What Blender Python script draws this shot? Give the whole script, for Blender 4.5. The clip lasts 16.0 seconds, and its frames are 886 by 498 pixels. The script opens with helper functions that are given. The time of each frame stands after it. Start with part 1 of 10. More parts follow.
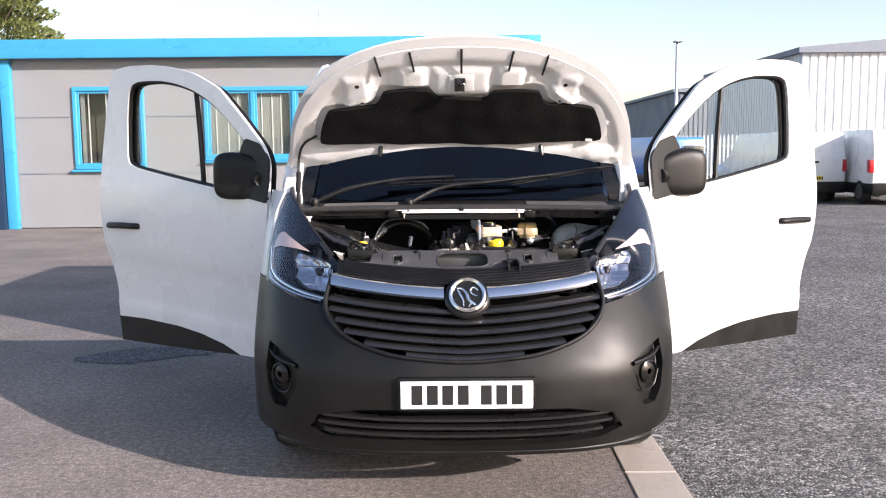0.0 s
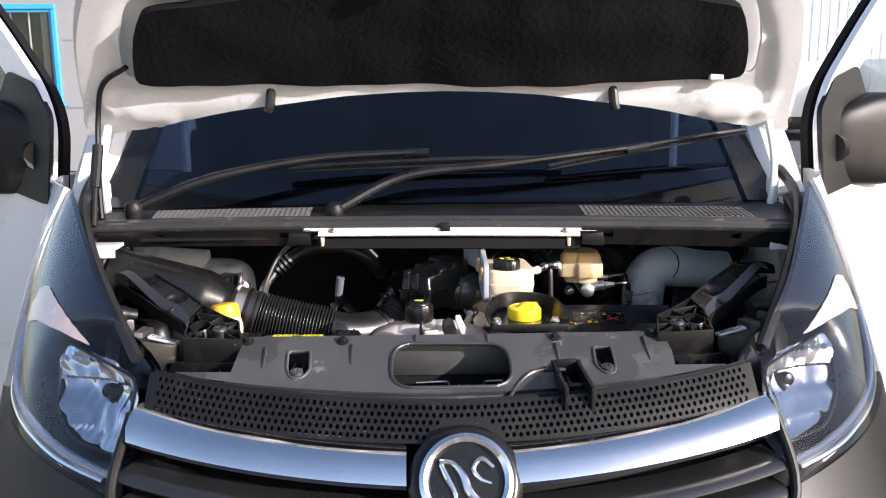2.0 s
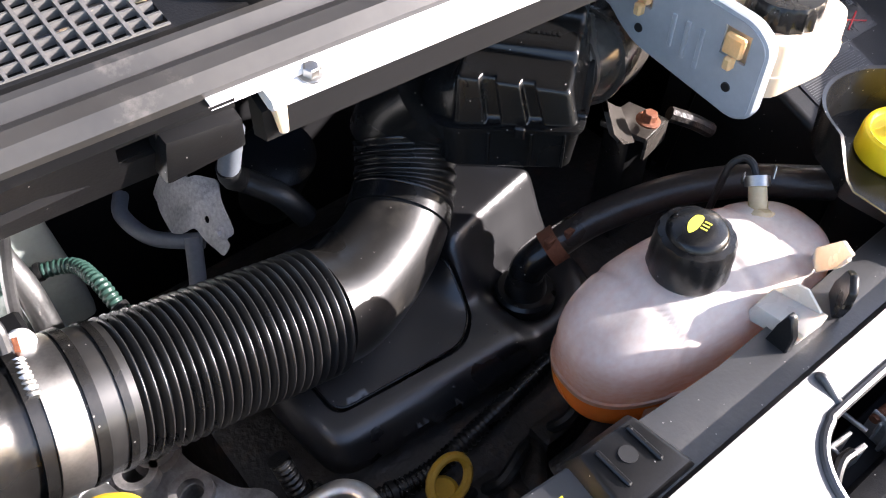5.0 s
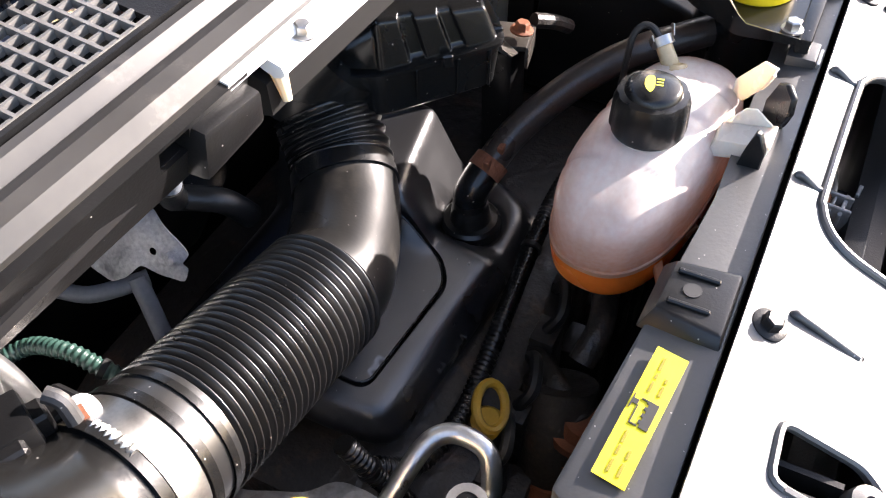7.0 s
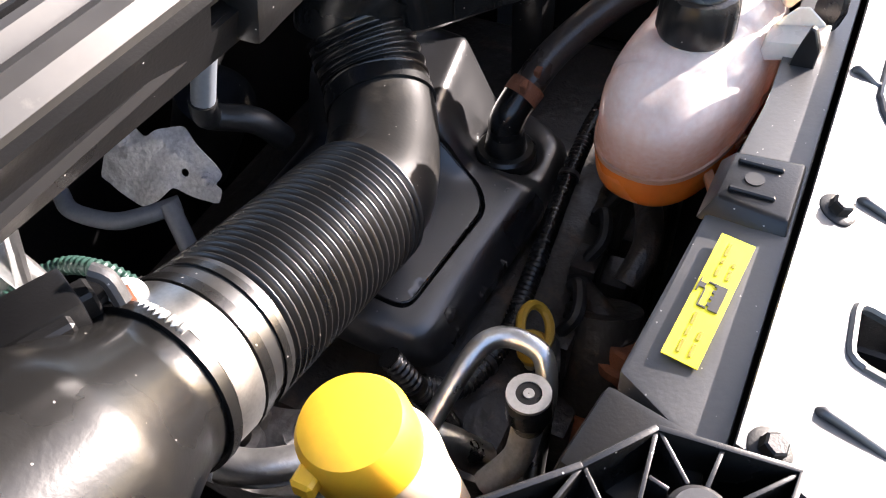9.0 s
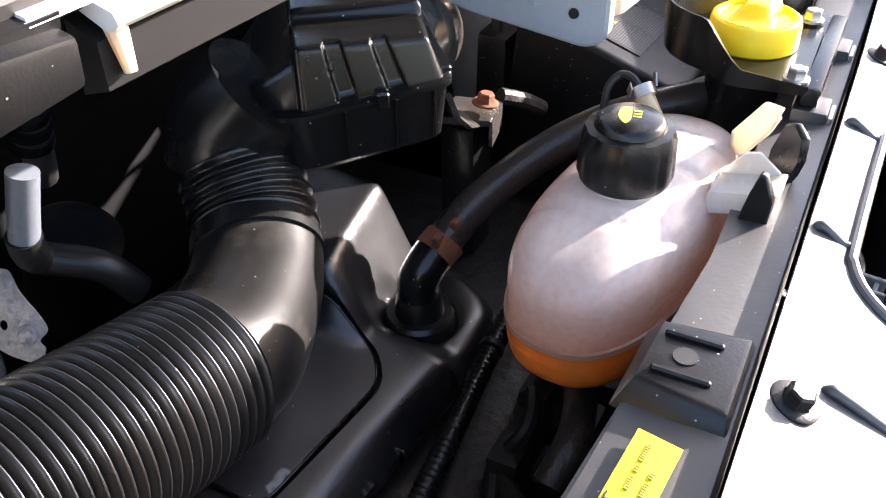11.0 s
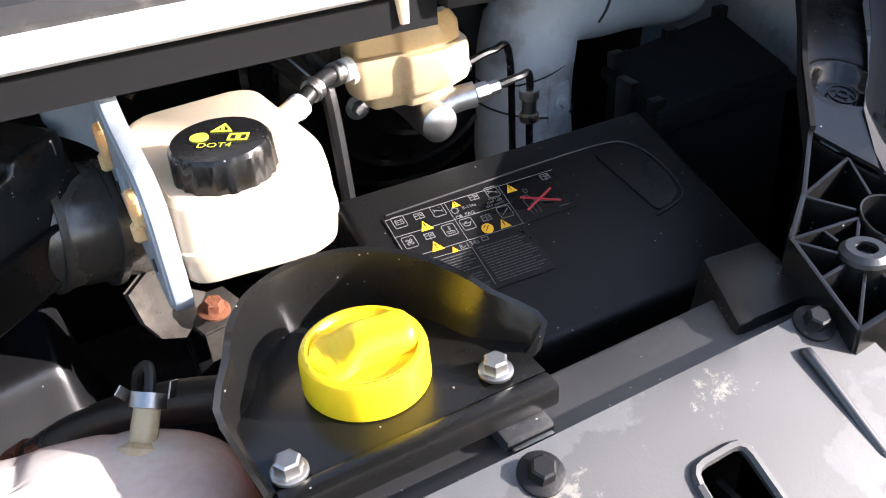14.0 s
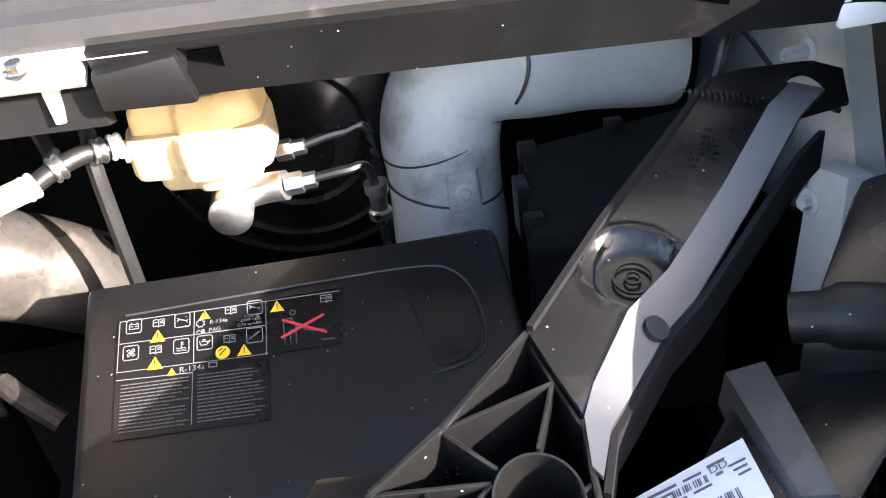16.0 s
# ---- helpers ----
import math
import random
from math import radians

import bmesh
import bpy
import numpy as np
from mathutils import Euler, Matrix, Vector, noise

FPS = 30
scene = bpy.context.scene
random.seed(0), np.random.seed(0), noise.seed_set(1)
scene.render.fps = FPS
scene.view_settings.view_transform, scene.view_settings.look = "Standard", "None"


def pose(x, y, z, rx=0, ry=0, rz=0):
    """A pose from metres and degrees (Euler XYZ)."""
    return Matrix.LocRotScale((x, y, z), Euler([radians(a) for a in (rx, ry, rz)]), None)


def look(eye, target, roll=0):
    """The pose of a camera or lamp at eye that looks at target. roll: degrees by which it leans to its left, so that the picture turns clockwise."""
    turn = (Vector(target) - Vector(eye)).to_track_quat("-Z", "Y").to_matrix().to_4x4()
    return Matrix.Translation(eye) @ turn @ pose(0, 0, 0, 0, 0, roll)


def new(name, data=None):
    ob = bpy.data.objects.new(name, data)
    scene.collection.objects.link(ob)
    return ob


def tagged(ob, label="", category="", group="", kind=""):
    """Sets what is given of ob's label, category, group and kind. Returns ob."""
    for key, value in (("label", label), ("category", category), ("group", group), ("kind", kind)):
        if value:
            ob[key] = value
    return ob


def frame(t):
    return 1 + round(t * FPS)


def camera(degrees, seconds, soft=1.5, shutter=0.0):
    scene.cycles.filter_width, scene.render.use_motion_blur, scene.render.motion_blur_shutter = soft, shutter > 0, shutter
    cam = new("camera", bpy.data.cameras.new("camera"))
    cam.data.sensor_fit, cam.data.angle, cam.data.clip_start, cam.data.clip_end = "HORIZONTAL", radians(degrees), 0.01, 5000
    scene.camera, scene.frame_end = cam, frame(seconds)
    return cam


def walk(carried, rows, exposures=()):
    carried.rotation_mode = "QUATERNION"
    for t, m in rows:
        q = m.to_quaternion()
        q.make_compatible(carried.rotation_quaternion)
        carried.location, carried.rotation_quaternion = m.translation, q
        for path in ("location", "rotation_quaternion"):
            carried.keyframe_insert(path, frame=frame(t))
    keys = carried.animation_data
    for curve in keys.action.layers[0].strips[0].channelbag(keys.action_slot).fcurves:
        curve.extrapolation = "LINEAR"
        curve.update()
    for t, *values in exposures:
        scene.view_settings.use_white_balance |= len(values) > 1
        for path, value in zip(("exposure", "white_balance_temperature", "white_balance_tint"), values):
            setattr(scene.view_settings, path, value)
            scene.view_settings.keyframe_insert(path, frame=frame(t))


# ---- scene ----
cam = camera(54.0, 16.0, soft=1.1)
PATH = [
    (0, (-0.071, -3.339, 1.458), (-0.079, -1.351, 1.233), -0.5),
    (0.5, (-0.045, -2.878, 1.504), (-0.052, -0.894, 1.249), -0.6),
    (1, (-0.079, -2.331, 1.503), (-0.086, -0.35, 1.222), -0.5),
    (1.5, (-0.066, -1.727, 1.511), (-0.069, 0.252, 1.219), -0.5),
    (2, (-0.061, -1.145, 1.502), (-0.002, 0.817, 1.118), -0.4),
    (2.5, (-0.11, -0.59, 1.524), (0.006, 1.27, 0.797), 0.2),
    (3, (-0.116, -0.155, 1.529), (0.016, 1.507, 0.425), 0.8),
    (3.5, (-0.208, 0.072, 1.502), (0.123, 1.464, 0.104), 3.1),
    (4, (-0.32, 0.201, 1.483), (0.223, 1.404, -0.019), 4.1),
    (4.2, (-0.351, 0.245, 1.481), (0.252, 1.419, -0.022), 3.6),
    (6.3, (-0.544, 0.438, 1.484), (0.579, 1.143, -0.013), -2.4),
    (6.5, (-0.553, 0.449, 1.481), (0.585, 1.118, -0.022), -2.4),
    (7, (-0.58, 0.464, 1.459), (0.593, 1.091, -0.035), -2.3),
    (7.5, (-0.605, 0.47, 1.434), (0.58, 1.092, -0.053), -2.6),
    (8, (-0.627, 0.476, 1.415), (0.573, 1.088, -0.064), -2.3),
    (8.2, (-0.632, 0.475, 1.413), (0.562, 1.096, -0.067), -2.6),
    (10.5, (-0.569, 0.477, 1.328), (0.618, 1.144, -0.138), -4.3),
    (11, (-0.513, 0.448, 1.304), (0.907, 1.201, 0.114), -1.1),
    (11.5, (-0.457, 0.403, 1.295), (1.011, 1.238, 0.224), -2.5),
    (12, (-0.381, 0.376, 1.313), (1.024, 1.251, 0.191), -1.6),
    (12.5, (-0.315, 0.319, 1.334), (0.918, 1.416, 0.204), -1.9),
    (13, (-0.181, 0.278, 1.342), (0.86, 1.554, 0.206), -2.5),
    (13.5, (-0.074, 0.246, 1.343), (0.81, 1.63, 0.202), -3.0),
    (14, (0.042, 0.21, 1.343), (0.769, 1.68, 0.199), -4.2),
    (14.5, (0.154, 0.193, 1.345), (0.747, 1.715, 0.19), -4.9),
    (15, (0.277, 0.21, 1.34), (0.691, 1.789, 0.185), -6.8),
    (15.5, (0.369, 0.232, 1.332), (0.63, 1.845, 0.179), -7.8),
    (16, (0.439, 0.24, 1.335), (0.535, 1.884, 0.201), -7.9),
]
walk(cam, [(t, look(eye, target, roll)) for t, eye, target, roll in PATH],
     [(0, 0.85, 6850, 20), (2.0, 0.85, 6650, 18), (3.0, 1.35, 6450, 16), (3.5, 1.6, 6400, 17), (6.5, 2.25, 6800, 19), (8.0, 2.4, 6900, 19), (10.5, 2.4, 6850, 20), (12.0, 2.4, 6850, 20), (12.5, 2.05, 6800, 19), (14.2, 1.75, 6350, 17), (14.9, 1.5, 5950, 17), (15.4, 2.0, 6700, 19), (16, 2.85, 6800, 18)])

# ---- light ----
SUN_DIR = Vector((0.77, -0.54, 0.35)).normalized()
world = bpy.data.worlds.new("sky")
scene.world = world
world.use_nodes = True
_sky = world.node_tree.nodes.new("ShaderNodeTexSky")
_sky.sky_type = 'NISHITA'
_sky.sun_disc = False
_sky.sun_elevation = math.asin(SUN_DIR.z)
_sky.sun_rotation = math.atan2(SUN_DIR.x, SUN_DIR.y)
_sky.air_density, _sky.dust_density, _sky.ozone_density = 1.0, 1.2, 1.0
_bg = world.node_tree.nodes["Background"]
_bg.inputs["Strength"].default_value = 0.15
world.node_tree.links.new(_sky.outputs[0], _bg.inputs[0])
sun = new("sun", bpy.data.lights.new("sun", 'SUN'))
sun.data.energy, sun.data.angle, sun.data.color = 5.0, radians(0.6), (1.0, 0.965, 0.93)
sun.matrix_world = look(SUN_DIR * 30, (0, 0, 0))


# ---- materials ----
def mat(name, color, rough=0.5, metal=0.0, spec=0.5, vary=0.0, vscale=8.0, bump=0.0, bscale=200.0, coat=0.0,
        dirt=None, dirt_amount=0.0, dirt_scale=6.0, rough_vary=0.1, sub=0.0, trans=0.0, piece=0.0, specks=0.0):
    m = bpy.data.materials.new(name)
    m.use_nodes = True
    nt = m.node_tree
    b = nt.nodes["Principled BSDF"]
    N, Lk = nt.nodes.new, nt.links.new
    co = N("ShaderNodeTexCoord")
    b.inputs["Base Color"].default_value = (*color, 1)
    b.inputs["Roughness"].default_value = rough
    b.inputs["Metallic"].default_value = metal
    b.inputs["Specular IOR Level"].default_value = spec
    b.inputs["Coat Weight"].default_value = coat
    b.inputs["Coat Roughness"].default_value = 0.05
    b.inputs["Transmission Weight"].default_value = trans
    if sub:
        b.inputs["Subsurface Weight"].default_value = sub
        b.inputs["Subsurface Radius"].default_value = (0.02, 0.014, 0.01)
        b.inputs["Subsurface Scale"].default_value = 1.0
    src = None
    if vary or dirt or piece:
        n1 = N("ShaderNodeTexNoise")
        n1.inputs["Scale"].default_value, n1.inputs["Detail"].default_value = vscale, 6
        Lk(co.outputs["Object"], n1.inputs["Vector"])
        n2 = N("ShaderNodeTexNoise")
        n2.inputs["Scale"].default_value, n2.inputs["Detail"].default_value = vscale * 14, 3
        Lk(co.outputs["Object"], n2.inputs["Vector"])
        add = N("ShaderNodeMath")
        add.operation = 'ADD'
        Lk(n1.outputs["Fac"], add.inputs[0])
        Lk(n2.outputs["Fac"], add.inputs[1])
        mr = N("ShaderNodeMapRange")
        mr.inputs["From Min"].default_value, mr.inputs["From Max"].default_value = 0.6, 1.4
        mr.inputs["To Min"].default_value, mr.inputs["To Max"].default_value = 1 - vary, 1 + vary
        Lk(add.outputs[0], mr.inputs["Value"])
        fac = mr.outputs["Result"]
        if piece:
            info = N("ShaderNodeObjectInfo")
            mp = N("ShaderNodeMapRange")
            mp.inputs["To Min"].default_value, mp.inputs["To Max"].default_value = 1 - piece, 1 + piece
            Lk(info.outputs["Random"], mp.inputs["Value"])
            mm = N("ShaderNodeMath")
            mm.operation = 'MULTIPLY'
            Lk(fac, mm.inputs[0])
            Lk(mp.outputs["Result"], mm.inputs[1])
            fac = mm.outputs[0]
        mul = N("ShaderNodeVectorMath")
        mul.operation = 'SCALE'
        mul.inputs[0].default_value = color
        Lk(fac, mul.inputs["Scale"])
        src = mul.outputs["Vector"]
        if dirt:
            n3 = N("ShaderNodeTexNoise")
            n3.inputs["Scale"].default_value, n3.inputs["Detail"].default_value = dirt_scale, 8
            n3.inputs["Roughness"].default_value = 0.65
            Lk(co.outputs["Object"], n3.inputs["Vector"])
            rp = N("ShaderNodeMapRange")
            rp.inputs["From Min"].default_value = 0.62 - 0.25 * dirt_amount
            rp.inputs["From Max"].default_value = 0.70 - 0.20 * dirt_amount
            rp.inputs["To Max"].default_value = min(1.0, 0.35 + dirt_amount)
            Lk(n3.outputs["Fac"], rp.inputs["Value"])
            mx = N("ShaderNodeMix")
            mx.data_type = 'RGBA'
            Lk(rp.outputs["Result"], mx.inputs["Factor"])
            Lk(src, mx.inputs["A"])
            mx.inputs["B"].default_value = (*dirt, 1)
            src = mx.outputs["Result"]
        if specks:
            # stray grains of pale dust
            vo = N("ShaderNodeTexVoronoi")
            vo.inputs["Scale"].default_value = 230
            Lk(co.outputs["Object"], vo.inputs["Vector"])
            sp = N("ShaderNodeSeparateColor")
            Lk(vo.outputs["Color"], sp.inputs[0])
            near, pick, both = N("ShaderNodeMath"), N("ShaderNodeMath"), N("ShaderNodeMath")
            near.operation, pick.operation, both.operation = 'LESS_THAN', 'LESS_THAN', 'MULTIPLY'
            near.inputs[1].default_value, pick.inputs[1].default_value = 0.13, specks
            Lk(vo.outputs["Distance"], near.inputs[0])
            Lk(sp.outputs[0], pick.inputs[0])
            Lk(near.outputs[0], both.inputs[0])
            Lk(pick.outputs[0], both.inputs[1])
            ms = N("ShaderNodeMix")
            ms.data_type = 'RGBA'
            Lk(both.outputs[0], ms.inputs["Factor"])
            Lk(src, ms.inputs["A"])
            ms.inputs["B"].default_value = (0.30, 0.28, 0.26, 1)
            src = ms.outputs["Result"]
        Lk(src, b.inputs["Base Color"])
        if rough_vary:
            rr = N("ShaderNodeMapRange")
            rr.inputs["From Min"].default_value, rr.inputs["From Max"].default_value = 0.3, 0.7
            rr.inputs["To Min"].default_value = max(0.02, rough - rough_vary)
            rr.inputs["To Max"].default_value = min(1, rough + rough_vary)
            Lk(n1.outputs["Fac"], rr.inputs["Value"])
            Lk(rr.outputs["Result"], b.inputs["Roughness"])
    if bump:
        nb = N("ShaderNodeTexNoise")
        nb.inputs["Scale"].default_value, nb.inputs["Detail"].default_value = bscale, 4
        Lk(co.outputs["Object"], nb.inputs["Vector"])
        bp = N("ShaderNodeBump")
        bp.inputs["Strength"].default_value = min(1.0, bump)
        bp.inputs["Distance"].default_value = 0.5 / bscale
        Lk(nb.outputs["Fac"], bp.inputs["Height"])
        Lk(bp.outputs["Normal"], b.inputs["Normal"])
    return m


def ground_mat(name, dark, light, cells, stain, relief):
    """Rolled stone chips of mixed tone in a dark binder, with broad stains."""
    m = bpy.data.materials.new(name)
    m.use_nodes = True
    nt = m.node_tree
    b = nt.nodes["Principled BSDF"]
    N, Lk = nt.nodes.new, nt.links.new
    co = N("ShaderNodeTexCoord")
    v = N("ShaderNodeTexVoronoi")
    v.inputs["Scale"].default_value = cells
    Lk(co.outputs["Object"], v.inputs["Vector"])
    sep = N("ShaderNodeSeparateColor")
    Lk(v.outputs["Color"], sep.inputs[0])
    pw = N("ShaderNodeMath")
    pw.operation = 'POWER'
    pw.inputs[1].default_value = 2.2
    Lk(sep.outputs[0], pw.inputs[0])
    big = N("ShaderNodeTexNoise")
    big.inputs["Scale"].default_value, big.inputs["Detail"].default_value = 0.9, 7
    big.inputs["Roughness"].default_value = 0.6
    Lk(co.outputs["Object"], big.inputs["Vector"])
    mid = N("ShaderNodeTexNoise")
    mid.inputs["Scale"].default_value, mid.inputs["Detail"].default_value = cells * 0.22, 3
    Lk(co.outputs["Object"], mid.inputs["Vector"])
    mx = N("ShaderNodeMix")
    mx.data_type = 'RGBA'
    mx.inputs["A"].default_value, mx.inputs["B"].default_value = (*dark, 1), (*light, 1)
    Lk(pw.outputs[0], mx.inputs["Factor"])
    mr = N("ShaderNodeMapRange")
    mr.inputs["From Min"].default_value, mr.inputs["From Max"].default_value = 0.3, 0.7
    mr.inputs["To Min"].default_value, mr.inputs["To Max"].default_value = 1 - stain, 1 + stain
    Lk(big.outputs["Fac"], mr.inputs["Value"])
    mr2 = N("ShaderNodeMapRange")
    mr2.inputs["From Min"].default_value, mr2.inputs["From Max"].default_value = 0.3, 0.7
    mr2.inputs["To Min"].default_value, mr2.inputs["To Max"].default_value = 0.7, 1.3
    Lk(mid.outputs["Fac"], mr2.inputs["Value"])
    mm = N("ShaderNodeMath")
    mm.operation = 'MULTIPLY'
    Lk(mr.outputs["Result"], mm.inputs[0])
    Lk(mr2.outputs["Result"], mm.inputs[1])
    sc = N("ShaderNodeVectorMath")
    sc.operation = 'SCALE'
    Lk(mx.outputs["Result"], sc.inputs[0])
    Lk(mm.outputs[0], sc.inputs["Scale"])
    Lk(sc.outputs["Vector"], b.inputs["Base Color"])
    b.inputs["Roughness"].default_value = 0.82
    bp = N("ShaderNodeBump")
    bp.invert = True
    bp.inputs["Strength"].default_value, bp.inputs["Distance"].default_value = 1.0, relief
    Lk(v.outputs["Distance"], bp.inputs["Height"])
    Lk(bp.outputs["Normal"], b.inputs["Normal"])
    return m


def glass_mat(name, tint=(1, 1, 1), rough=0.0, ior=1.5):
    m = bpy.data.materials.new(name)
    m.use_nodes = True
    nt = m.node_tree
    nt.nodes.remove(nt.nodes["Principled BSDF"])
    out = nt.nodes["Material Output"]
    tr, gl, mx, fr, pw, ma = (nt.nodes.new("ShaderNode" + k) for k in ("BsdfTransparent", "BsdfGlossy", "MixShader", "LayerWeight", "Math", "Math"))
    tr.inputs["Color"].default_value = (*tint, 1)
    gl.inputs["Roughness"].default_value = rough
    f0 = ((ior - 1) / (ior + 1)) ** 2
    fr.inputs["Blend"].default_value = 0.5
    pw.operation, ma.operation = 'POWER', 'MULTIPLY_ADD'
    pw.inputs[1].default_value = 5.0
    ma.inputs[1].default_value, ma.inputs[2].default_value = 1 - f0, f0
    nt.links.new(fr.outputs["Facing"], pw.inputs[0])
    nt.links.new(pw.outputs[0], ma.inputs[0])
    nt.links.new(ma.outputs[0], mx.inputs[0])
    nt.links.new(tr.outputs[0], mx.inputs[1])
    nt.links.new(gl.outputs[0], mx.inputs[2])
    nt.links.new(mx.outputs[0], out.inputs["Surface"])
    return m


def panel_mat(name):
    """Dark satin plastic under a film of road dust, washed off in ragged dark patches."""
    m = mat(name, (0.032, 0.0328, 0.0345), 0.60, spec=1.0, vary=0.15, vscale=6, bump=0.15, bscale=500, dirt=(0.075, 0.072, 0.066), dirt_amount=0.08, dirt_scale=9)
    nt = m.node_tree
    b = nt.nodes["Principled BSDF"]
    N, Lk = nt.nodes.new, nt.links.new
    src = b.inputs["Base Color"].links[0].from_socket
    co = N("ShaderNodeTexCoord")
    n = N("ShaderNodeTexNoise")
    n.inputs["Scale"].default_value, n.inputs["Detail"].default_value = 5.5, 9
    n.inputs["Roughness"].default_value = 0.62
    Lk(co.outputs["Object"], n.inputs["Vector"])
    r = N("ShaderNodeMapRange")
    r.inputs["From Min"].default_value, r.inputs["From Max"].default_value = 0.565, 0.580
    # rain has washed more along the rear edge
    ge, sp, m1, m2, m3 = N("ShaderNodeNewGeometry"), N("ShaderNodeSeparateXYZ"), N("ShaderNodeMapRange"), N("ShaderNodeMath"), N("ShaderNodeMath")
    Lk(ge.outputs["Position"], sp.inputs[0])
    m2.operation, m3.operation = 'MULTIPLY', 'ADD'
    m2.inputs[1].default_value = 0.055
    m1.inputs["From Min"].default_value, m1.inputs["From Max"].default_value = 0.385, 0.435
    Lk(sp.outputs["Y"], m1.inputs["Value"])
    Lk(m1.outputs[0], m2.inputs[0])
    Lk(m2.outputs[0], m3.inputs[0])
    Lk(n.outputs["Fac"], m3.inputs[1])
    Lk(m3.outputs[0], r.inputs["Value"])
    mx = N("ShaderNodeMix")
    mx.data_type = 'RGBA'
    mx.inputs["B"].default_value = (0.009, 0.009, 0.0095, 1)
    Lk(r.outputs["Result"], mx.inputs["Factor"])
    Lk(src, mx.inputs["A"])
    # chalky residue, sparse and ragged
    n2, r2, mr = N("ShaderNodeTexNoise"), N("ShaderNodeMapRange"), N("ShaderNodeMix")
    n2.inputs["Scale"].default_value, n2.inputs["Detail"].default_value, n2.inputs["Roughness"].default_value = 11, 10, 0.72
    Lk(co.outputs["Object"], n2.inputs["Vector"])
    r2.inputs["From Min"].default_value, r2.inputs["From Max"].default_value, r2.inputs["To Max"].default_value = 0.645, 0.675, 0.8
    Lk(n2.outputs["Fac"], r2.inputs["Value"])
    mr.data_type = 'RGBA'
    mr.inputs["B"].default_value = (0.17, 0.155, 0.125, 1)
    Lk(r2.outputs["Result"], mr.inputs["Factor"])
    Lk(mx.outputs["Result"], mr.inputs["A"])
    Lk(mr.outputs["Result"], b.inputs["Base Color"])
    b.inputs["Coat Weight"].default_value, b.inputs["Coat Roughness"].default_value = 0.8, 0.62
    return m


M_WHITE = mat("white_paint", (0.80, 0.80, 0.79), 0.3, coat=0.5, vary=0.03, vscale=3)
M_WHITE_IN = mat("white_primer_paint", (0.74, 0.745, 0.74), 0.42, vary=0.06, vscale=7, dirt=(0.25, 0.23, 0.2), dirt_amount=0.12)
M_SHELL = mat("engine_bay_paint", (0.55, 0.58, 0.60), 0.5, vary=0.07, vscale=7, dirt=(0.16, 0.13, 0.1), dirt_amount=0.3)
M_WING = mat("cream_grey_paint", (0.60, 0.595, 0.56), 0.42, vary=0.08, vscale=8, dirt=(0.20, 0.17, 0.13), dirt_amount=0.22, dirt_scale=10)
M_BUMPER = mat("grained_grey_plastic", (0.0060, 0.0059, 0.0057), 0.42, spec=0.34, vary=0.15, vscale=5, bump=0.45, bscale=700)
M_BLACK = mat("black_plastic", (0.0065, 0.0065, 0.0068), 0.31, spec=0.40, vary=0.2, vscale=9, bump=0.12, bscale=500,
              dirt=(0.022, 0.020, 0.018), dirt_amount=0.10, dirt_scale=14, specks=0.05)
M_ELBOW = mat("dusty_gloss_elbow", (0.010, 0.0095, 0.0088), 0.30, spec=0.65, vary=0.2, vscale=9, bump=0.06, bscale=300, dirt=(0.04, 0.036, 0.030), dirt_amount=0.12, dirt_scale=16, rough_vary=0.06, specks=0.06)
M_GLOSS = mat("gloss_black_plastic", (0.0075, 0.0074, 0.0072), 0.26, spec=0.45, vary=0.15, vscale=9, bump=0.06, bscale=300, dirt=(0.022, 0.020, 0.018), dirt_amount=0.06, dirt_scale=18, rough_vary=0.06, specks=0.07)
M_MATTE = mat("matte_black_plastic", (0.0065, 0.0065, 0.0068), 0.44, spec=0.32, vary=0.2, vscale=10, bump=0.3, bscale=700,
              dirt=(0.03, 0.027, 0.025), dirt_amount=0.12, dirt_scale=12, specks=0.05)
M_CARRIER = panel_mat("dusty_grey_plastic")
M_CROSS = mat("crossmember_plastic", (0.020, 0.020, 0.0212), 0.46, spec=0.9, vary=0.25, vscale=9, bump=0.2, bscale=500,
              dirt=(0.10, 0.095, 0.085), dirt_amount=0.2, dirt_scale=9, specks=0.1)
M_STAINED = mat("stained_crossmember_top", (0.012, 0.012, 0.0125), 0.55, spec=1.0, vary=0.3, vscale=14, bump=0.15, bscale=300, coat=1.0,
                dirt=(0.050, 0.047, 0.043), dirt_amount=0.25, dirt_scale=14, specks=0.12)
M_STAINED.node_tree.nodes["Principled BSDF"].inputs["Coat Roughness"].default_value = 0.62
M_STRIP = mat("satin_grey_edge", (0.022, 0.022, 0.024), 0.42, spec=1.0, vary=0.12, vscale=9, rough_vary=0.05, specks=0.03)
M_SLAT = mat("satin_grille_plastic", (0.012, 0.012, 0.0125), 0.30, spec=0.9, vary=0.15, vscale=7, rough_vary=0.06)
M_RUBBER = mat("black_rubber", (0.011, 0.011, 0.011), 0.45, vary=0.15, vscale=20, bump=0.2, bscale=300)
# darker copy of the bay paint: the gusset's shade is in the colour
M_GUSSET = mat("shaded_gusset_paint", (0.26, 0.29, 0.27), 0.5, vary=0.1, vscale=12, dirt=(0.12, 0.1, 0.08), dirt_amount=0.2)
M_TAB = mat("clear_white_plastic", (0.58, 0.54, 0.48), 0.25, vary=0.06, vscale=20, sub=0.4)
# the conduit's green reflection is put into its base colour
M_GREENRIB = mat("green_sheened_sleeve", (0.025, 0.06, 0.048), 0.3, vary=0.25, vscale=30)
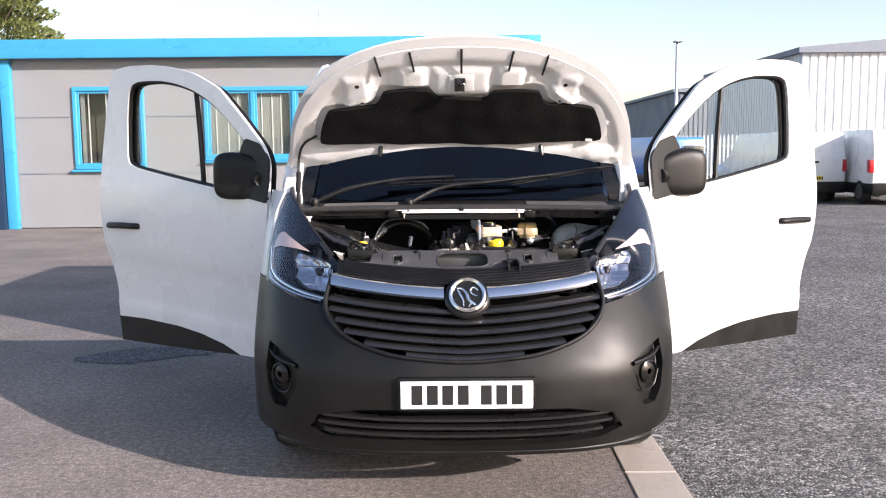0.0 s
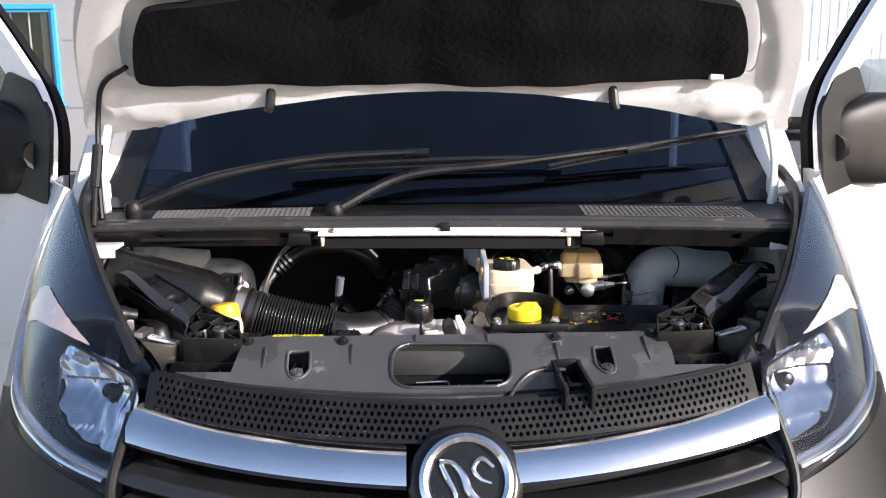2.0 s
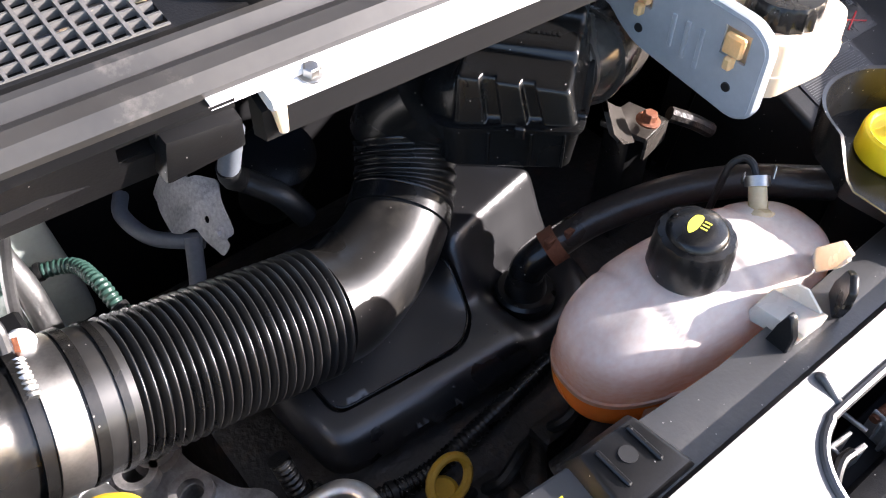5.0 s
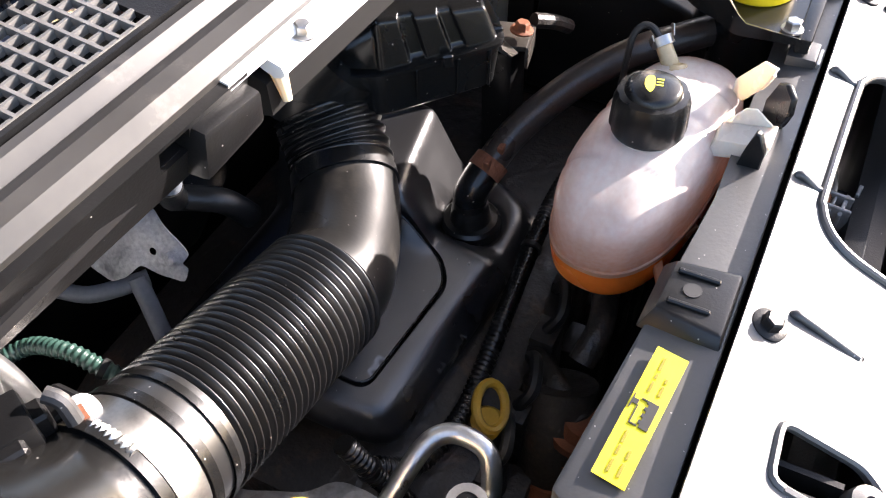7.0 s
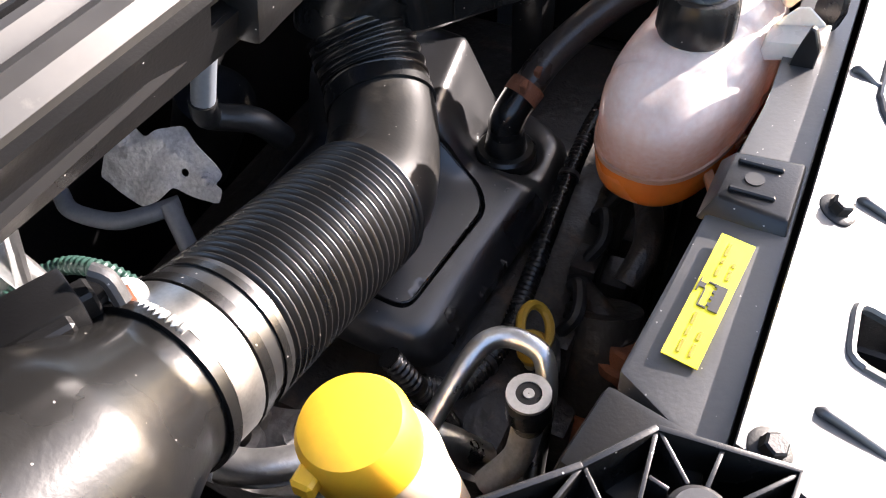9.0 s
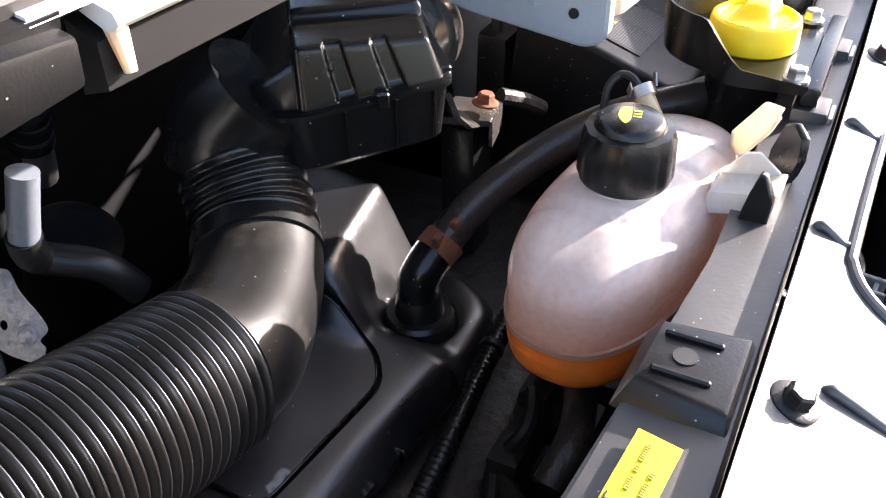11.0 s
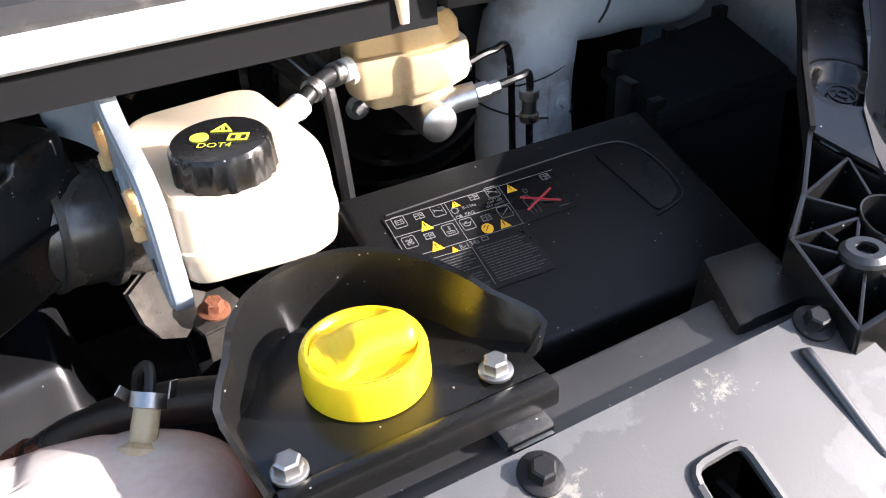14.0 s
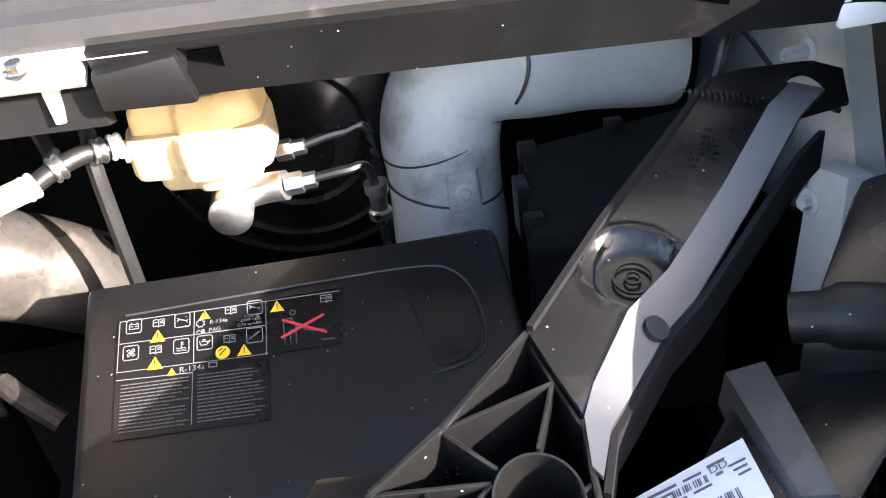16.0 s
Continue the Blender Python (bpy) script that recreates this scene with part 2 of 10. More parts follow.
M_SLEEVE = mat("blue_grey_sleeve", (0.13, 0.145, 0.165), 0.5, vary=0.15, vscale=20)
M_TABAMBER = mat("amber_tab_plastic", (0.80, 0.50, 0.24), 0.4, vary=0.1, vscale=30, sub=0.3)
M_HOSE = mat("dusty_brown_rubber", (0.040, 0.031, 0.026), 0.36, vary=0.3, vscale=14, bump=0.2, bscale=300)
M_SEAL = mat("grey_rubber_seal", (0.030, 0.0285, 0.0265), 0.40, vary=0.2, vscale=9, dirt=(0.15, 0.135, 0.12), dirt_amount=0.15, dirt_scale=16)
M_CHROME = mat("chrome", (0.80, 0.81, 0.83), 0.10, metal=1.0, vary=0.04, vscale=14, rough_vary=0.06)
M_ALU = mat("aluminium", (0.58, 0.58, 0.57), 0.34, metal=1.0, vary=0.12, vscale=20, bump=0.15, bscale=250)
M_CAST = mat("cast_aluminium", (0.30, 0.29, 0.28), 0.55, metal=0.7, vary=0.25, vscale=18, bump=0.4, bscale=160, dirt=(0.09, 0.07, 0.055), dirt_amount=0.35)
M_STEEL = mat("zinc_steel", (0.45, 0.44, 0.42), 0.36, metal=1.0, vary=0.15, vscale=30)
M_RUST = mat("rusty_steel", (0.19, 0.065, 0.03), 0.8, metal=0.2, vary=0.35, vscale=60, bump=0.6, bscale=300)
M_WASHCAP = mat("amber_yellow_plastic", (0.85, 0.48, 0.03), 0.4, vary=0.06, vscale=14, sub=0.15)
M_YELLOW = mat("yellow_plastic", (0.86, 0.60, 0.012), 0.36, vary=0.05, vscale=14, sub=0.15)
M_LABEL = mat("yellow_label", (0.85, 0.72, 0.02), 0.45, vary=0.05, vscale=20)
M_TANK = mat("translucent_tank_plastic", (0.80, 0.765, 0.715), 0.17, vary=0.08, vscale=14, dirt=(0.70, 0.60, 0.52), dirt_amount=0.15, dirt_scale=11)
# peach glow of the coolant is put into the tank's colour by height
M_TANK_nt = M_TANK.node_tree
_b = M_TANK_nt.nodes["Principled BSDF"]
_src = _b.inputs["Base Color"].links[0].from_socket
_co, _se, _no, _ad, _mr, _mx = (M_TANK_nt.nodes.new("ShaderNode" + k) for k in ("NewGeometry", "SeparateXYZ", "TexNoise", "Math", "MapRange", "Mix"))
M_TANK_nt.links.new(_co.outputs["Position"], _se.inputs[0])
_no.inputs["Scale"].default_value, _no.inputs["Detail"].default_value = 22, 5
_ad.operation = 'MULTIPLY_ADD'
_ad.inputs[1].default_value = 0.035
M_TANK_nt.links.new(_no.outputs["Fac"], _ad.inputs[0])
M_TANK_nt.links.new(_se.outputs["Z"], _ad.inputs[2])
_mr.inputs["From Min"].default_value, _mr.inputs["From Max"].default_value = 0.960, 1.035
M_TANK_nt.links.new(_ad.outputs[0], _mr.inputs["Value"])
_mx.data_type = 'RGBA'
_mx.inputs["A"].default_value = (0.56, 0.27, 0.15, 1)
M_TANK_nt.links.new(_mr.outputs["Result"], _mx.inputs["Factor"])
M_TANK_nt.links.new(_src, _mx.inputs["B"])
M_TANK_nt.links.new(_mx.outputs["Result"], _b.inputs["Base Color"])
_tr, _ms = M_TANK_nt.nodes.new("ShaderNodeBsdfTranslucent"), M_TANK_nt.nodes.new("ShaderNodeMixShader")
_out = M_TANK_nt.nodes["Material Output"]
M_TANK_nt.links.new(_mx.outputs["Result"], _tr.inputs["Color"])
_ms.inputs[0].default_value = 0.42
M_TANK_nt.links.new(_b.outputs[0], _ms.inputs[1])
M_TANK_nt.links.new(_tr.outputs[0], _ms.inputs[2])
M_TANK_nt.links.new(_ms.outputs[0], _out.inputs["Surface"])
M_COOLANT = mat("orange_coolant", (0.80, 0.20, 0.03), 0.26, vary=0.08, vscale=10, sub=0.4)
M_CREAM = mat("cream_reservoir_plastic", (0.72, 0.59, 0.43), 0.38, vary=0.05, vscale=14, sub=0.35, dirt=(0.55, 0.40, 0.22), dirt_amount=0.12)
M_MASTER = mat("stained_reservoir_plastic", (0.52, 0.41, 0.25), 0.34, vary=0.12, vscale=18, sub=0.25, dirt=(0.38, 0.24, 0.10), dirt_amount=0.3, dirt_scale=14)
M_AMBERRES = mat("aged_reservoir_plastic", (0.60, 0.42, 0.20), 0.4, vary=0.12, vscale=18, sub=0.2)
M_BRACKET = mat("grey_blue_painted_steel", (0.35, 0.385, 0.415), 0.4, vary=0.07, vscale=12, bump=0.1, bscale=150, dirt=(0.2, 0.18, 0.16), dirt_amount=0.08)
M_INK = mat("black_ink", (0.012, 0.012, 0.012), 0.5)
M_YINK = mat("yellow_ink", (0.75, 0.72, 0.06), 0.5)
M_AINK = mat("amber_ink", (0.80, 0.45, 0.02), 0.5)
M_RINK = mat("red_ink", (0.55, 0.02, 0.03), 0.5)
M_GINK = mat("grey_ink", (0.085, 0.085, 0.085), 0.5)
M_WINK = mat("pale_ink", (0.17, 0.17, 0.17), 0.5)
M_RIBHOSE = mat("ribbed_black_rubber", (0.015, 0.0148, 0.0145), 0.33, spec=0.75, vary=0.15, vscale=9, dirt=(0.05, 0.045, 0.04), dirt_amount=0.08, dirt_scale=18, specks=0.05)
M_OLIVE = mat("olive_ink", (0.30, 0.25, 0.03), 0.5)
M_PAPER = mat("white_label", (0.75, 0.76, 0.78), 0.4, vary=0.04, vscale=30)
M_PAD = mat("black_felt_pad", (0.0050, 0.0051, 0.0054), 0.85, spec=0.15, vary=0.4, vscale=9, bump=0.35, bscale=70)
M_LENSDARK = mat("dark_lamp_housing", (0.004, 0.005, 0.009), 0.22, vary=0.1, vscale=10)
M_REFLECT = mat("lamp_reflector", (0.62, 0.62, 0.63), 0.13, metal=1.0, rough_vary=0.04, vary=0.03)
M_AMBER = mat("indicator_lens", (0.72, 0.52, 0.44), 0.2, vary=0.08, vscale=40, coat=0.5)
M_GLASS = glass_mat("clear_glass", (0.93, 0.96, 0.94))
M_LENS = glass_mat("clear_lamp_lens", (0.90, 0.92, 0.96), 0.01, ior=1.45)
M_SCREEN = glass_mat("tinted_windscreen", (0.16, 0.21, 0.29), ior=1.6)
M_ASPHALT = ground_mat("asphalt", (0.150, 0.128, 0.116), (0.300, 0.262, 0.240), 150, 0.26, 0.0022)
M_GRAVEL = ground_mat("coarse_tarmac", (0.04, 0.039, 0.038), (0.33, 0.32, 0.31), 70, 0.35, 0.010)
M_CONCRETE = mat("concrete_edging", (0.36, 0.32, 0.28), 0.85, vary=0.10, vscale=4, bump=0.5, bscale=120, dirt=(0.2, 0.18, 0.16), dirt_amount=0.2, dirt_scale=4)
M_STAIN = ground_mat("wet_patch", (0.03, 0.031, 0.036), (0.22, 0.23, 0.26), 110, 0.3, 0.004)
M_CLAD = mat("grey_cladding", (0.235, 0.243, 0.252), 0.5, vary=0.04, vscale=2, bump=0.08, bscale=60)
M_BLUE = mat("blue_trim_paint", (0.03, 0.29, 0.50), 0.35, vary=0.05, vscale=3)
M_NAVY = mat("navy_paint", (0.01, 0.03, 0.07), 0.5, vary=0.1)
M_BLIND = mat("vertical_blind", (0.20, 0.205, 0.20), 0.7, vary=0.12, vscale=3)
M_CORD = mat("pale_blind_edge", (0.55, 0.55, 0.53), 0.7, vary=0.08)
# dark colour stands for the unlit office interior
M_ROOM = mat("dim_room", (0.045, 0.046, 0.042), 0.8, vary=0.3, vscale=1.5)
# near-black: the shade of deep, hidden recesses is put into this colour
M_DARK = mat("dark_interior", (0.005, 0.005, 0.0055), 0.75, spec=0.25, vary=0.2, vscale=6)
M_DASH = mat("dashboard", (0.03, 0.032, 0.036), 0.6, vary=0.12, vscale=8, bump=0.3, bscale=500)
M_RIB = mat("ribbed_white_cladding", (0.72, 0.74, 0.76), 0.5, vary=0.04, vscale=1)
M_SLATE = mat("grey_blue_sheeting", (0.16, 0.19, 0.23), 0.6, vary=0.08, vscale=1)
M_GALV = mat("galvanised_steel", (0.50, 0.51, 0.52), 0.45, metal=0.6, vary=0.1, vscale=6)
M_BARK = mat("bark", (0.10, 0.075, 0.05), 0.9, vary=0.3, vscale=10, bump=0.8, bscale=30)
M_LEAF = mat("leaves", (0.105, 0.125, 0.038), 0.6, vary=0.35, vscale=3, sub=0.0)
M_TAIL = mat("red_tail_lamp", (0.45, 0.01, 0.015), 0.2, coat=0.5)
M_CARBLUE = mat("blue_car_paint", (0.03, 0.20, 0.60), 0.3, coat=0.5)
M_HILL = mat("far_hill", (0.10, 0.11, 0.09), 0.9, vary=0.25, vscale=0.1)
M_PLATEY = mat("yellow_plate", (0.70, 0.55, 0.03), 0.4)
M_ENGINE = mat("grimy_engine", (0.022, 0.018, 0.015), 0.5, vary=0.45, vscale=18, bump=0.5, bscale=80, dirt=(0.08, 0.045, 0.028), dirt_amount=0.3, dirt_scale=20)


# ---- mesh helpers ----
BASE = {}


def thing(name, at, label, category, group="", kind=""):
    ob = new(name)
    ob.location = at
    ob.empty_display_size = 0.05
    BASE[ob] = Vector(at)
    return tagged(ob, label, category, group, kind)


def part(name, bm, material, parent=None, label="", sharp=35.0):
    me = bpy.data.meshes.new(name)
    if parent is not None:
        bmesh.ops.translate(bm, verts=bm.verts, vec=-BASE[parent])
    bmesh.ops.recalc_face_normals(bm, faces=bm.faces)
    bm.to_mesh(me)
    bm.free()
    me.materials.append(material)
    me.shade_smooth()
    me.set_sharp_from_angle(angle=radians(sharp))
    ob = new(name, me)
    if parent is not None:
        ob.parent = parent
        BASE[ob] = BASE[parent]
    else:
        BASE[ob] = Vector((0, 0, 0))
    if label:
        tagged(ob, label)
    return ob


def B():
    return bmesh.new()


def bev(bm, verts, r, seg=2):
    if r > 0:
        edges = {e for v in verts for e in v.link_edges}
        bmesh.ops.bevel(bm, geom=list(edges), offset=r, segments=seg, profile=0.6, affect='EDGES', clamp_overlap=True)


def box(bm, x, y, z, r=0.0, seg=2, m=None):
    """A bevelled box over the ranges x, y, z."""
    c = [bm.verts.new((x[i], y[j], z[k])) for i in (0, 1) for j in (0, 1) for k in (0, 1)]
    for f in ((0, 1, 3, 2), (4, 6, 7, 5), (0, 4, 5, 1), (2, 3, 7, 6), (0, 2, 6, 4), (1, 5, 7, 3)):
        bm.faces.new([c[i] for i in f])
    if m is not None:
        bmesh.ops.transform(bm, matrix=m, verts=c)
    bev(bm, c, r, seg)
    return bm


def hexa(bm, lo, hi, r=0.0, seg=2):
    """A block between two quads of corners, in the same order."""
    n = len(lo)
    a = [bm.verts.new(p) for p in lo]
    b = [bm.verts.new(p) for p in hi]
    bm.faces.new(a)
    bm.faces.new(b[::-1])
    for i in range(n):
        bm.faces.new((a[i], a[(i + 1) % n], b[(i + 1) % n], b[i]))
    bev(bm, a + b, r, seg)
    return bm


def frame_to(d):
    d = Vector(d).normalized()
    return d.to_track_quat('Z', 'Y').to_matrix()


def lathe(bm, at, axis, prof, seg=32, caps=True):
    """Turns (height, radius) pairs round the axis through at."""
    R = frame_to(axis)
    at = Vector(at)
    rings = []
    for h, r in prof:
        rings.append([bm.verts.new(at + R @ Vector((r * math.cos(a), r * math.sin(a), h)))
                      for a in (2 * math.pi * i / seg for i in range(seg))])
    for p, q in zip(rings, rings[1:]):
        for i in range(seg):
            bm.faces.new((p[i], p[(i + 1) % seg], q[(i + 1) % seg], q[i]))
    if caps:
        bm.faces.new(rings[0][::-1])
        bm.faces.new(rings[-1])
    return bm


def curve(pts, n=8):
    """Points along a smooth curve through pts."""
    P = [Vector(p) for p in pts]
    P = [2 * P[0] - P[1]] + P + [2 * P[-1] - P[-2]]
    out = []
    for i in range(1, len(P) - 2):
        for k in range(n):
            t = k / n
            a, b, c, d = P[i - 1:i + 3]
            out.append(0.5 * (2 * b + (c - a) * t + (2 * a - 5 * b + 4 * c - d) * t * t + (3 * b - a - 3 * c + d) * t ** 3))
    out.append(P[-2])
    return out


def tube(bm, pts, r, seg=12, n=8, smooth=True, shape=None):
    """A tube along pts; r: a radius or a function of the way along it, 0 to 1."""
    C = curve(pts, n) if smooth else [Vector(p) for p in pts]
    total = [0.0]
    for a, b in zip(C, C[1:]):
        total.append(total[-1] + (b - a).length)
    up = None
    rings = []
    for i, c in enumerate(C):
        t = (C[min(i + 1, len(C) - 1)] - C[max(i - 1, 0)]).normalized()
        if up is None:
            up = t.orthogonal().normalized()
        up = (up - t * up.dot(t)).normalized()
        side = t.cross(up)
        rad = r(total[i] / total[-1]) if callable(r) else r
        rings.append([bm.verts.new(c + (up * math.cos(a) + side * math.sin(a)) * rad)
                      for a in (2 * math.pi * k / seg for k in range(seg))])
    for p, q in zip(rings, rings[1:]):
        for i in range(seg):
            bm.faces.new((p[i], p[(i + 1) % seg], q[(i + 1) % seg], q[i]))
    bm.faces.new(rings[0][::-1])
    bm.faces.new(rings[-1])
    return bm


def inside(p, poly):
    c = False
    n = len(poly)
    for i in range(n):
        (x1, y1), (x2, y2) = poly[i], poly[i - 1]
        if (y1 > p[1]) != (y2 > p[1]) and p[0] < (x2 - x1) * (p[1] - y1) / (y2 - y1) + x1:
            c = not c
    return c


def smooth2(poly, n=5):
    """Closed smooth outline through 2D points."""
    m = len(poly)
    out = []
    for i in range(m):
        a, b, c, d = (Vector(poly[(i + k) % m]) for k in (-1, 0, 1, 2))
        for k in range(n):
            t = k / n
            out.append(tuple(0.5 * (2 * b + (c - a) * t + (2 * a - 5 * b + 4 * c - d) * t * t + (3 * b - a - 3 * c + d) * t ** 3)))
    return out


def rounded(poly, r, n=4):
    """Closed outline with rounded corners."""
    m = len(poly)
    out = []
    for i in range(m):
        p, a, b = (Vector(poly[k % m]) for k in (i, i - 1, i + 1))
        da, db = a - p, b - p
        k = min(r, da.length * 0.45, db.length * 0.45)
        s, e = p + da.normalized() * k, p + db.normalized() * k
        for j in range(n + 1):
            t = j / n
            out.append(tuple(s * (1 - t) ** 2 + p * 2 * t * (1 - t) + e * t * t))
    return out


def resample(poly, step):
    out = []
    for a, b in zip(poly, poly[1:] + poly[:1]):
        a, b = Vector(a), Vector(b)
        k = max(1, int((b - a).length / step))
        out += [tuple(a.lerp(b, i / k)) for i in range(k)]
    return out


def patch(bm, outline, holes, step, fmap, thick=0.0, direction=None):
    """A sheet with holes, meshed in two dimensions, bent by fmap(u, v) and thickened along its normals (or direction)."""
    from mathutils import geometry
    loops = [resample(outline, step)] + [resample(h, step) for h in holes]
    pts, edges = [], []
    for lp in loops:
        s = len(pts)
        pts += [Vector(p) for p in lp]
        edges += [(s + i, s + (i + 1) % len(lp)) for i in range(len(lp))]
    us = [p[0] for p in loops[0]]
    vs = [p[1] for p in loops[0]]
    edge_pts = np.array([tuple(p) for p in pts])
    u = min(us) + step * 0.5
    row = 0
    while u < max(us):
        v = min(vs) + step * (0.5 if row % 2 else 0.25)
        while v < max(vs):
            if inside((u, v), loops[0]) and not any(inside((u, v), h) for h in loops[1:]):
                if np.min(np.abs(edge_pts - (u, v)).max(axis=1)) > step * 0.45:
                    pts.append(Vector((u, v)))
            v += step
        u += step
        row += 1
    V, E, F, *_ = geometry.delaunay_2d_cdt(pts, edges, [], 0, 1e-6)
    keep = []
    for f in F:
        c = sum((V[i] for i in f), Vector((0, 0))) / len(f)
        if inside(c, loops[0]) and not any(inside(c, h) for h in loops[1:]):
            keep.append(f)
    P = [Vector(fmap(*v)) for v in V]
    top = [bm.verts.new(p) for p in P]
    faces = []
    for f in keep:
        try:
            faces.append(bm.faces.new([top[i] for i in f]))
        except ValueError:
            pass
    if thick:
        e = step * 0.3
        nor = []
        for v, p in zip(V, P):
            if direction is not None:
                nor.append(Vector(direction))
            else:
                du = Vector(fmap(v[0] + e, v[1])) - Vector(fmap(v[0] - e, v[1]))
                dv = Vector(fmap(v[0], v[1] + e)) - Vector(fmap(v[0], v[1] - e))
                nor.append(du.cross(dv).normalized())
        low = [bm.verts.new(p - n * thick) for p, n in zip(P, nor)]
        count = {}
        for f in keep:
            try:
                bm.faces.new([low[i] for i in reversed(f)])
            except ValueError:
                pass
            for i in range(len(f)):
                k = tuple(sorted((f[i], f[(i + 1) % len(f)])))
                count[k] = count.get(k, 0) + 1
        for (i, j), c in count.items():
            if c == 1:
                try:
                    bm.faces.new((top[i], top[j], low[j], low[i]))
                except ValueError:
                    pass
    bmesh.ops.delete(bm, geom=[v for v in bm.verts if not v.link_faces], context='VERTS')
    return bm


def flat(o, u, v):
    o, u, v = Vector(o), Vector(u), Vector(v)
    return lambda a, b: o + u * a + v * b


def prism(bm, poly, o, u, v, depth, r=0.0, seg=2):
    """A polygon in the plane (o, u, v), extruded by the vector depth."""
    f = flat(o, u, v)
    d = Vector(depth)
    return hexa(bm, [f(*p) for p in poly], [f(*p) + d for p in poly], r, seg)


def bolt(name, at, axis, r, parent, material=None, label="", washer=1.75):
    bm = B()
    lathe(bm, at, axis, [(0, r * washer), (r * 0.25, r * washer), (r * 0.35, r * (washer - 0.15))], 20)
    lathe(bm, Vector(at) + Vector(axis).normalized() * r * 0.35, axis, [(0, r * 1.1), (r * 0.2, r), (r * 0.9, r), (r * 1.05, r * 0.8)], 6)
    return part(name, bm, material or M_MATTE, parent, label)


def sphere_ellipsoid(bm, c, h, power=2.6, nu=40, nv=24, low=None):
    """A rounded, boxy ellipsoid with half sizes h."""
    c = Vector(c)

    def s(a, e):
        return math.copysign(abs(a) ** (2 / e), a)
    rows = []
    for j in range(1, nv):
        ph = -math.pi / 2 + math.pi * j / nv
        pp = low if low and ph < 0 else power
        rows.append([bm.verts.new(c + Vector((h[0] * s(math.cos(ph), pp) * s(math.cos(t), power),
                                              h[1] * s(math.cos(ph), pp) * s(math.sin(t), power),
                                              h[2] * s(math.sin(ph), pp))))
                     for t in (2 * math.pi * i / nu for i in range(nu))])
    for p, q in zip(rows, rows[1:]):
        for i in range(nu):
            bm.faces.new((p[i], p[(i + 1) % nu], q[(i + 1) % nu], q[i]))
    lo = bm.verts.new(c - Vector((0, 0, h[2])))
    hi = bm.verts.new(c + Vector((0, 0, h[2])))
    for i in range(nu):
        bm.faces.new((lo, rows[0][(i + 1) % nu], rows[0][i]))
        bm.faces.new((hi, rows[-1][i], rows[-1][(i + 1) % nu]))
    return bm


# ---- ground and surroundings ----
EDGE_X = 0.975      # outer side of the concrete edging


def edge_at(y):
    return EDGE_X + 0.02 * (y - 1.0)


bm = B()
prism(bm, [(-90, -60), (edge_at(-60) - 0.24, -60), (edge_at(160) - 0.24, 160), (-90, 160)], (0, 0, -0.3), (1, 0, 0), (0, 1, 0), (0, 0, 0.3))
tagged(part("ground", bm, M_ASPHALT), "worn grey-brown asphalt yard with fine chippings", "ground", kind="structure")
bm = B()
prism(bm, [(edge_at(-60), -60), (120, -60), (120, 160), (edge_at(160), 160)], (0, 0, -0.3), (1, 0, 0), (0, 1, 0), (0, 0, 0.295))
tagged(part("road", bm, M_GRAVEL), "coarse dark tarmac scattered with loose grey grit", "tarmac", kind="structure")
kerb = thing("kerb", (EDGE_X - 0.12, 0, 0), "flush pale concrete edging strip between two tarmac surfaces", "kerb", kind="structure")
kp = B()
box(kp, (-0.118, 0.118), (-0.453, 0.453), (-0.2, 0.006), 0.006, 1)
ks = part("kerb_stone", kp, M_CONCRETE)
ks.parent = kerb
for i in range(-8, 40):
    o = ks if i == -8 else new("kerb_stone", ks.data)
    o.parent = kerb
    o.matrix_basis = pose(0.02 * (i * 0.915 - 1.0), i * 0.915, 0, 0, 0, -1.15)
# loose grit on the coarse tarmac near the van
rng = random.Random(4)
bm = B()
for i in range(14000):
    y = rng.uniform(-0.6, 7.5)
    x = edge_at(y) + 0.03 + rng.random() ** 1.5 * 5.0
    s = rng.uniform(0.003, 0.010)
    vs = [bm.verts.new((x + s * math.cos(a + rng.uniform(-.4, .4)), y + s * math.sin(a) * rng.uniform(.6, 1.2), -0.007)) for a in (0, 1.57, 3.14, 4.71)]
    t = bm.verts.new((x + rng.uniform(-.3, .3) * s, y, -0.005 + s * rng.uniform(.5, .9)))
    for k in range(4):
        bm.faces.new((vs[k], vs[(k + 1) % 4], t))
M_GRIT = mat("loose_grit", (0.17, 0.165, 0.16), 0.8, vary=0.5, vscale=9)
tagged(part("grit", bm, M_GRIT, sharp=10), "loose grey stone chippings lying on the tarmac", "grit", kind="stuff")
# wet patch beside the van
bm = B()
patch(bm, smooth2([(-2.75, 2.72), (-2.55, 2.98), (-2.2, 3.12), (-1.85, 3.02), (-1.75, 2.88), (-2.1, 2.72), (-2.3, 2.58), (-2.55, 2.62)], 4), [], 0.06,
      lambda u, v: (u + 0.02 * math.sin(v * 47), v + 0.02 * math.sin(u * 39), 0.004))
tagged(part("wet_patch", bm, M_STAIN), "dark irregular damp patch on the asphalt", "stain", kind="structure")


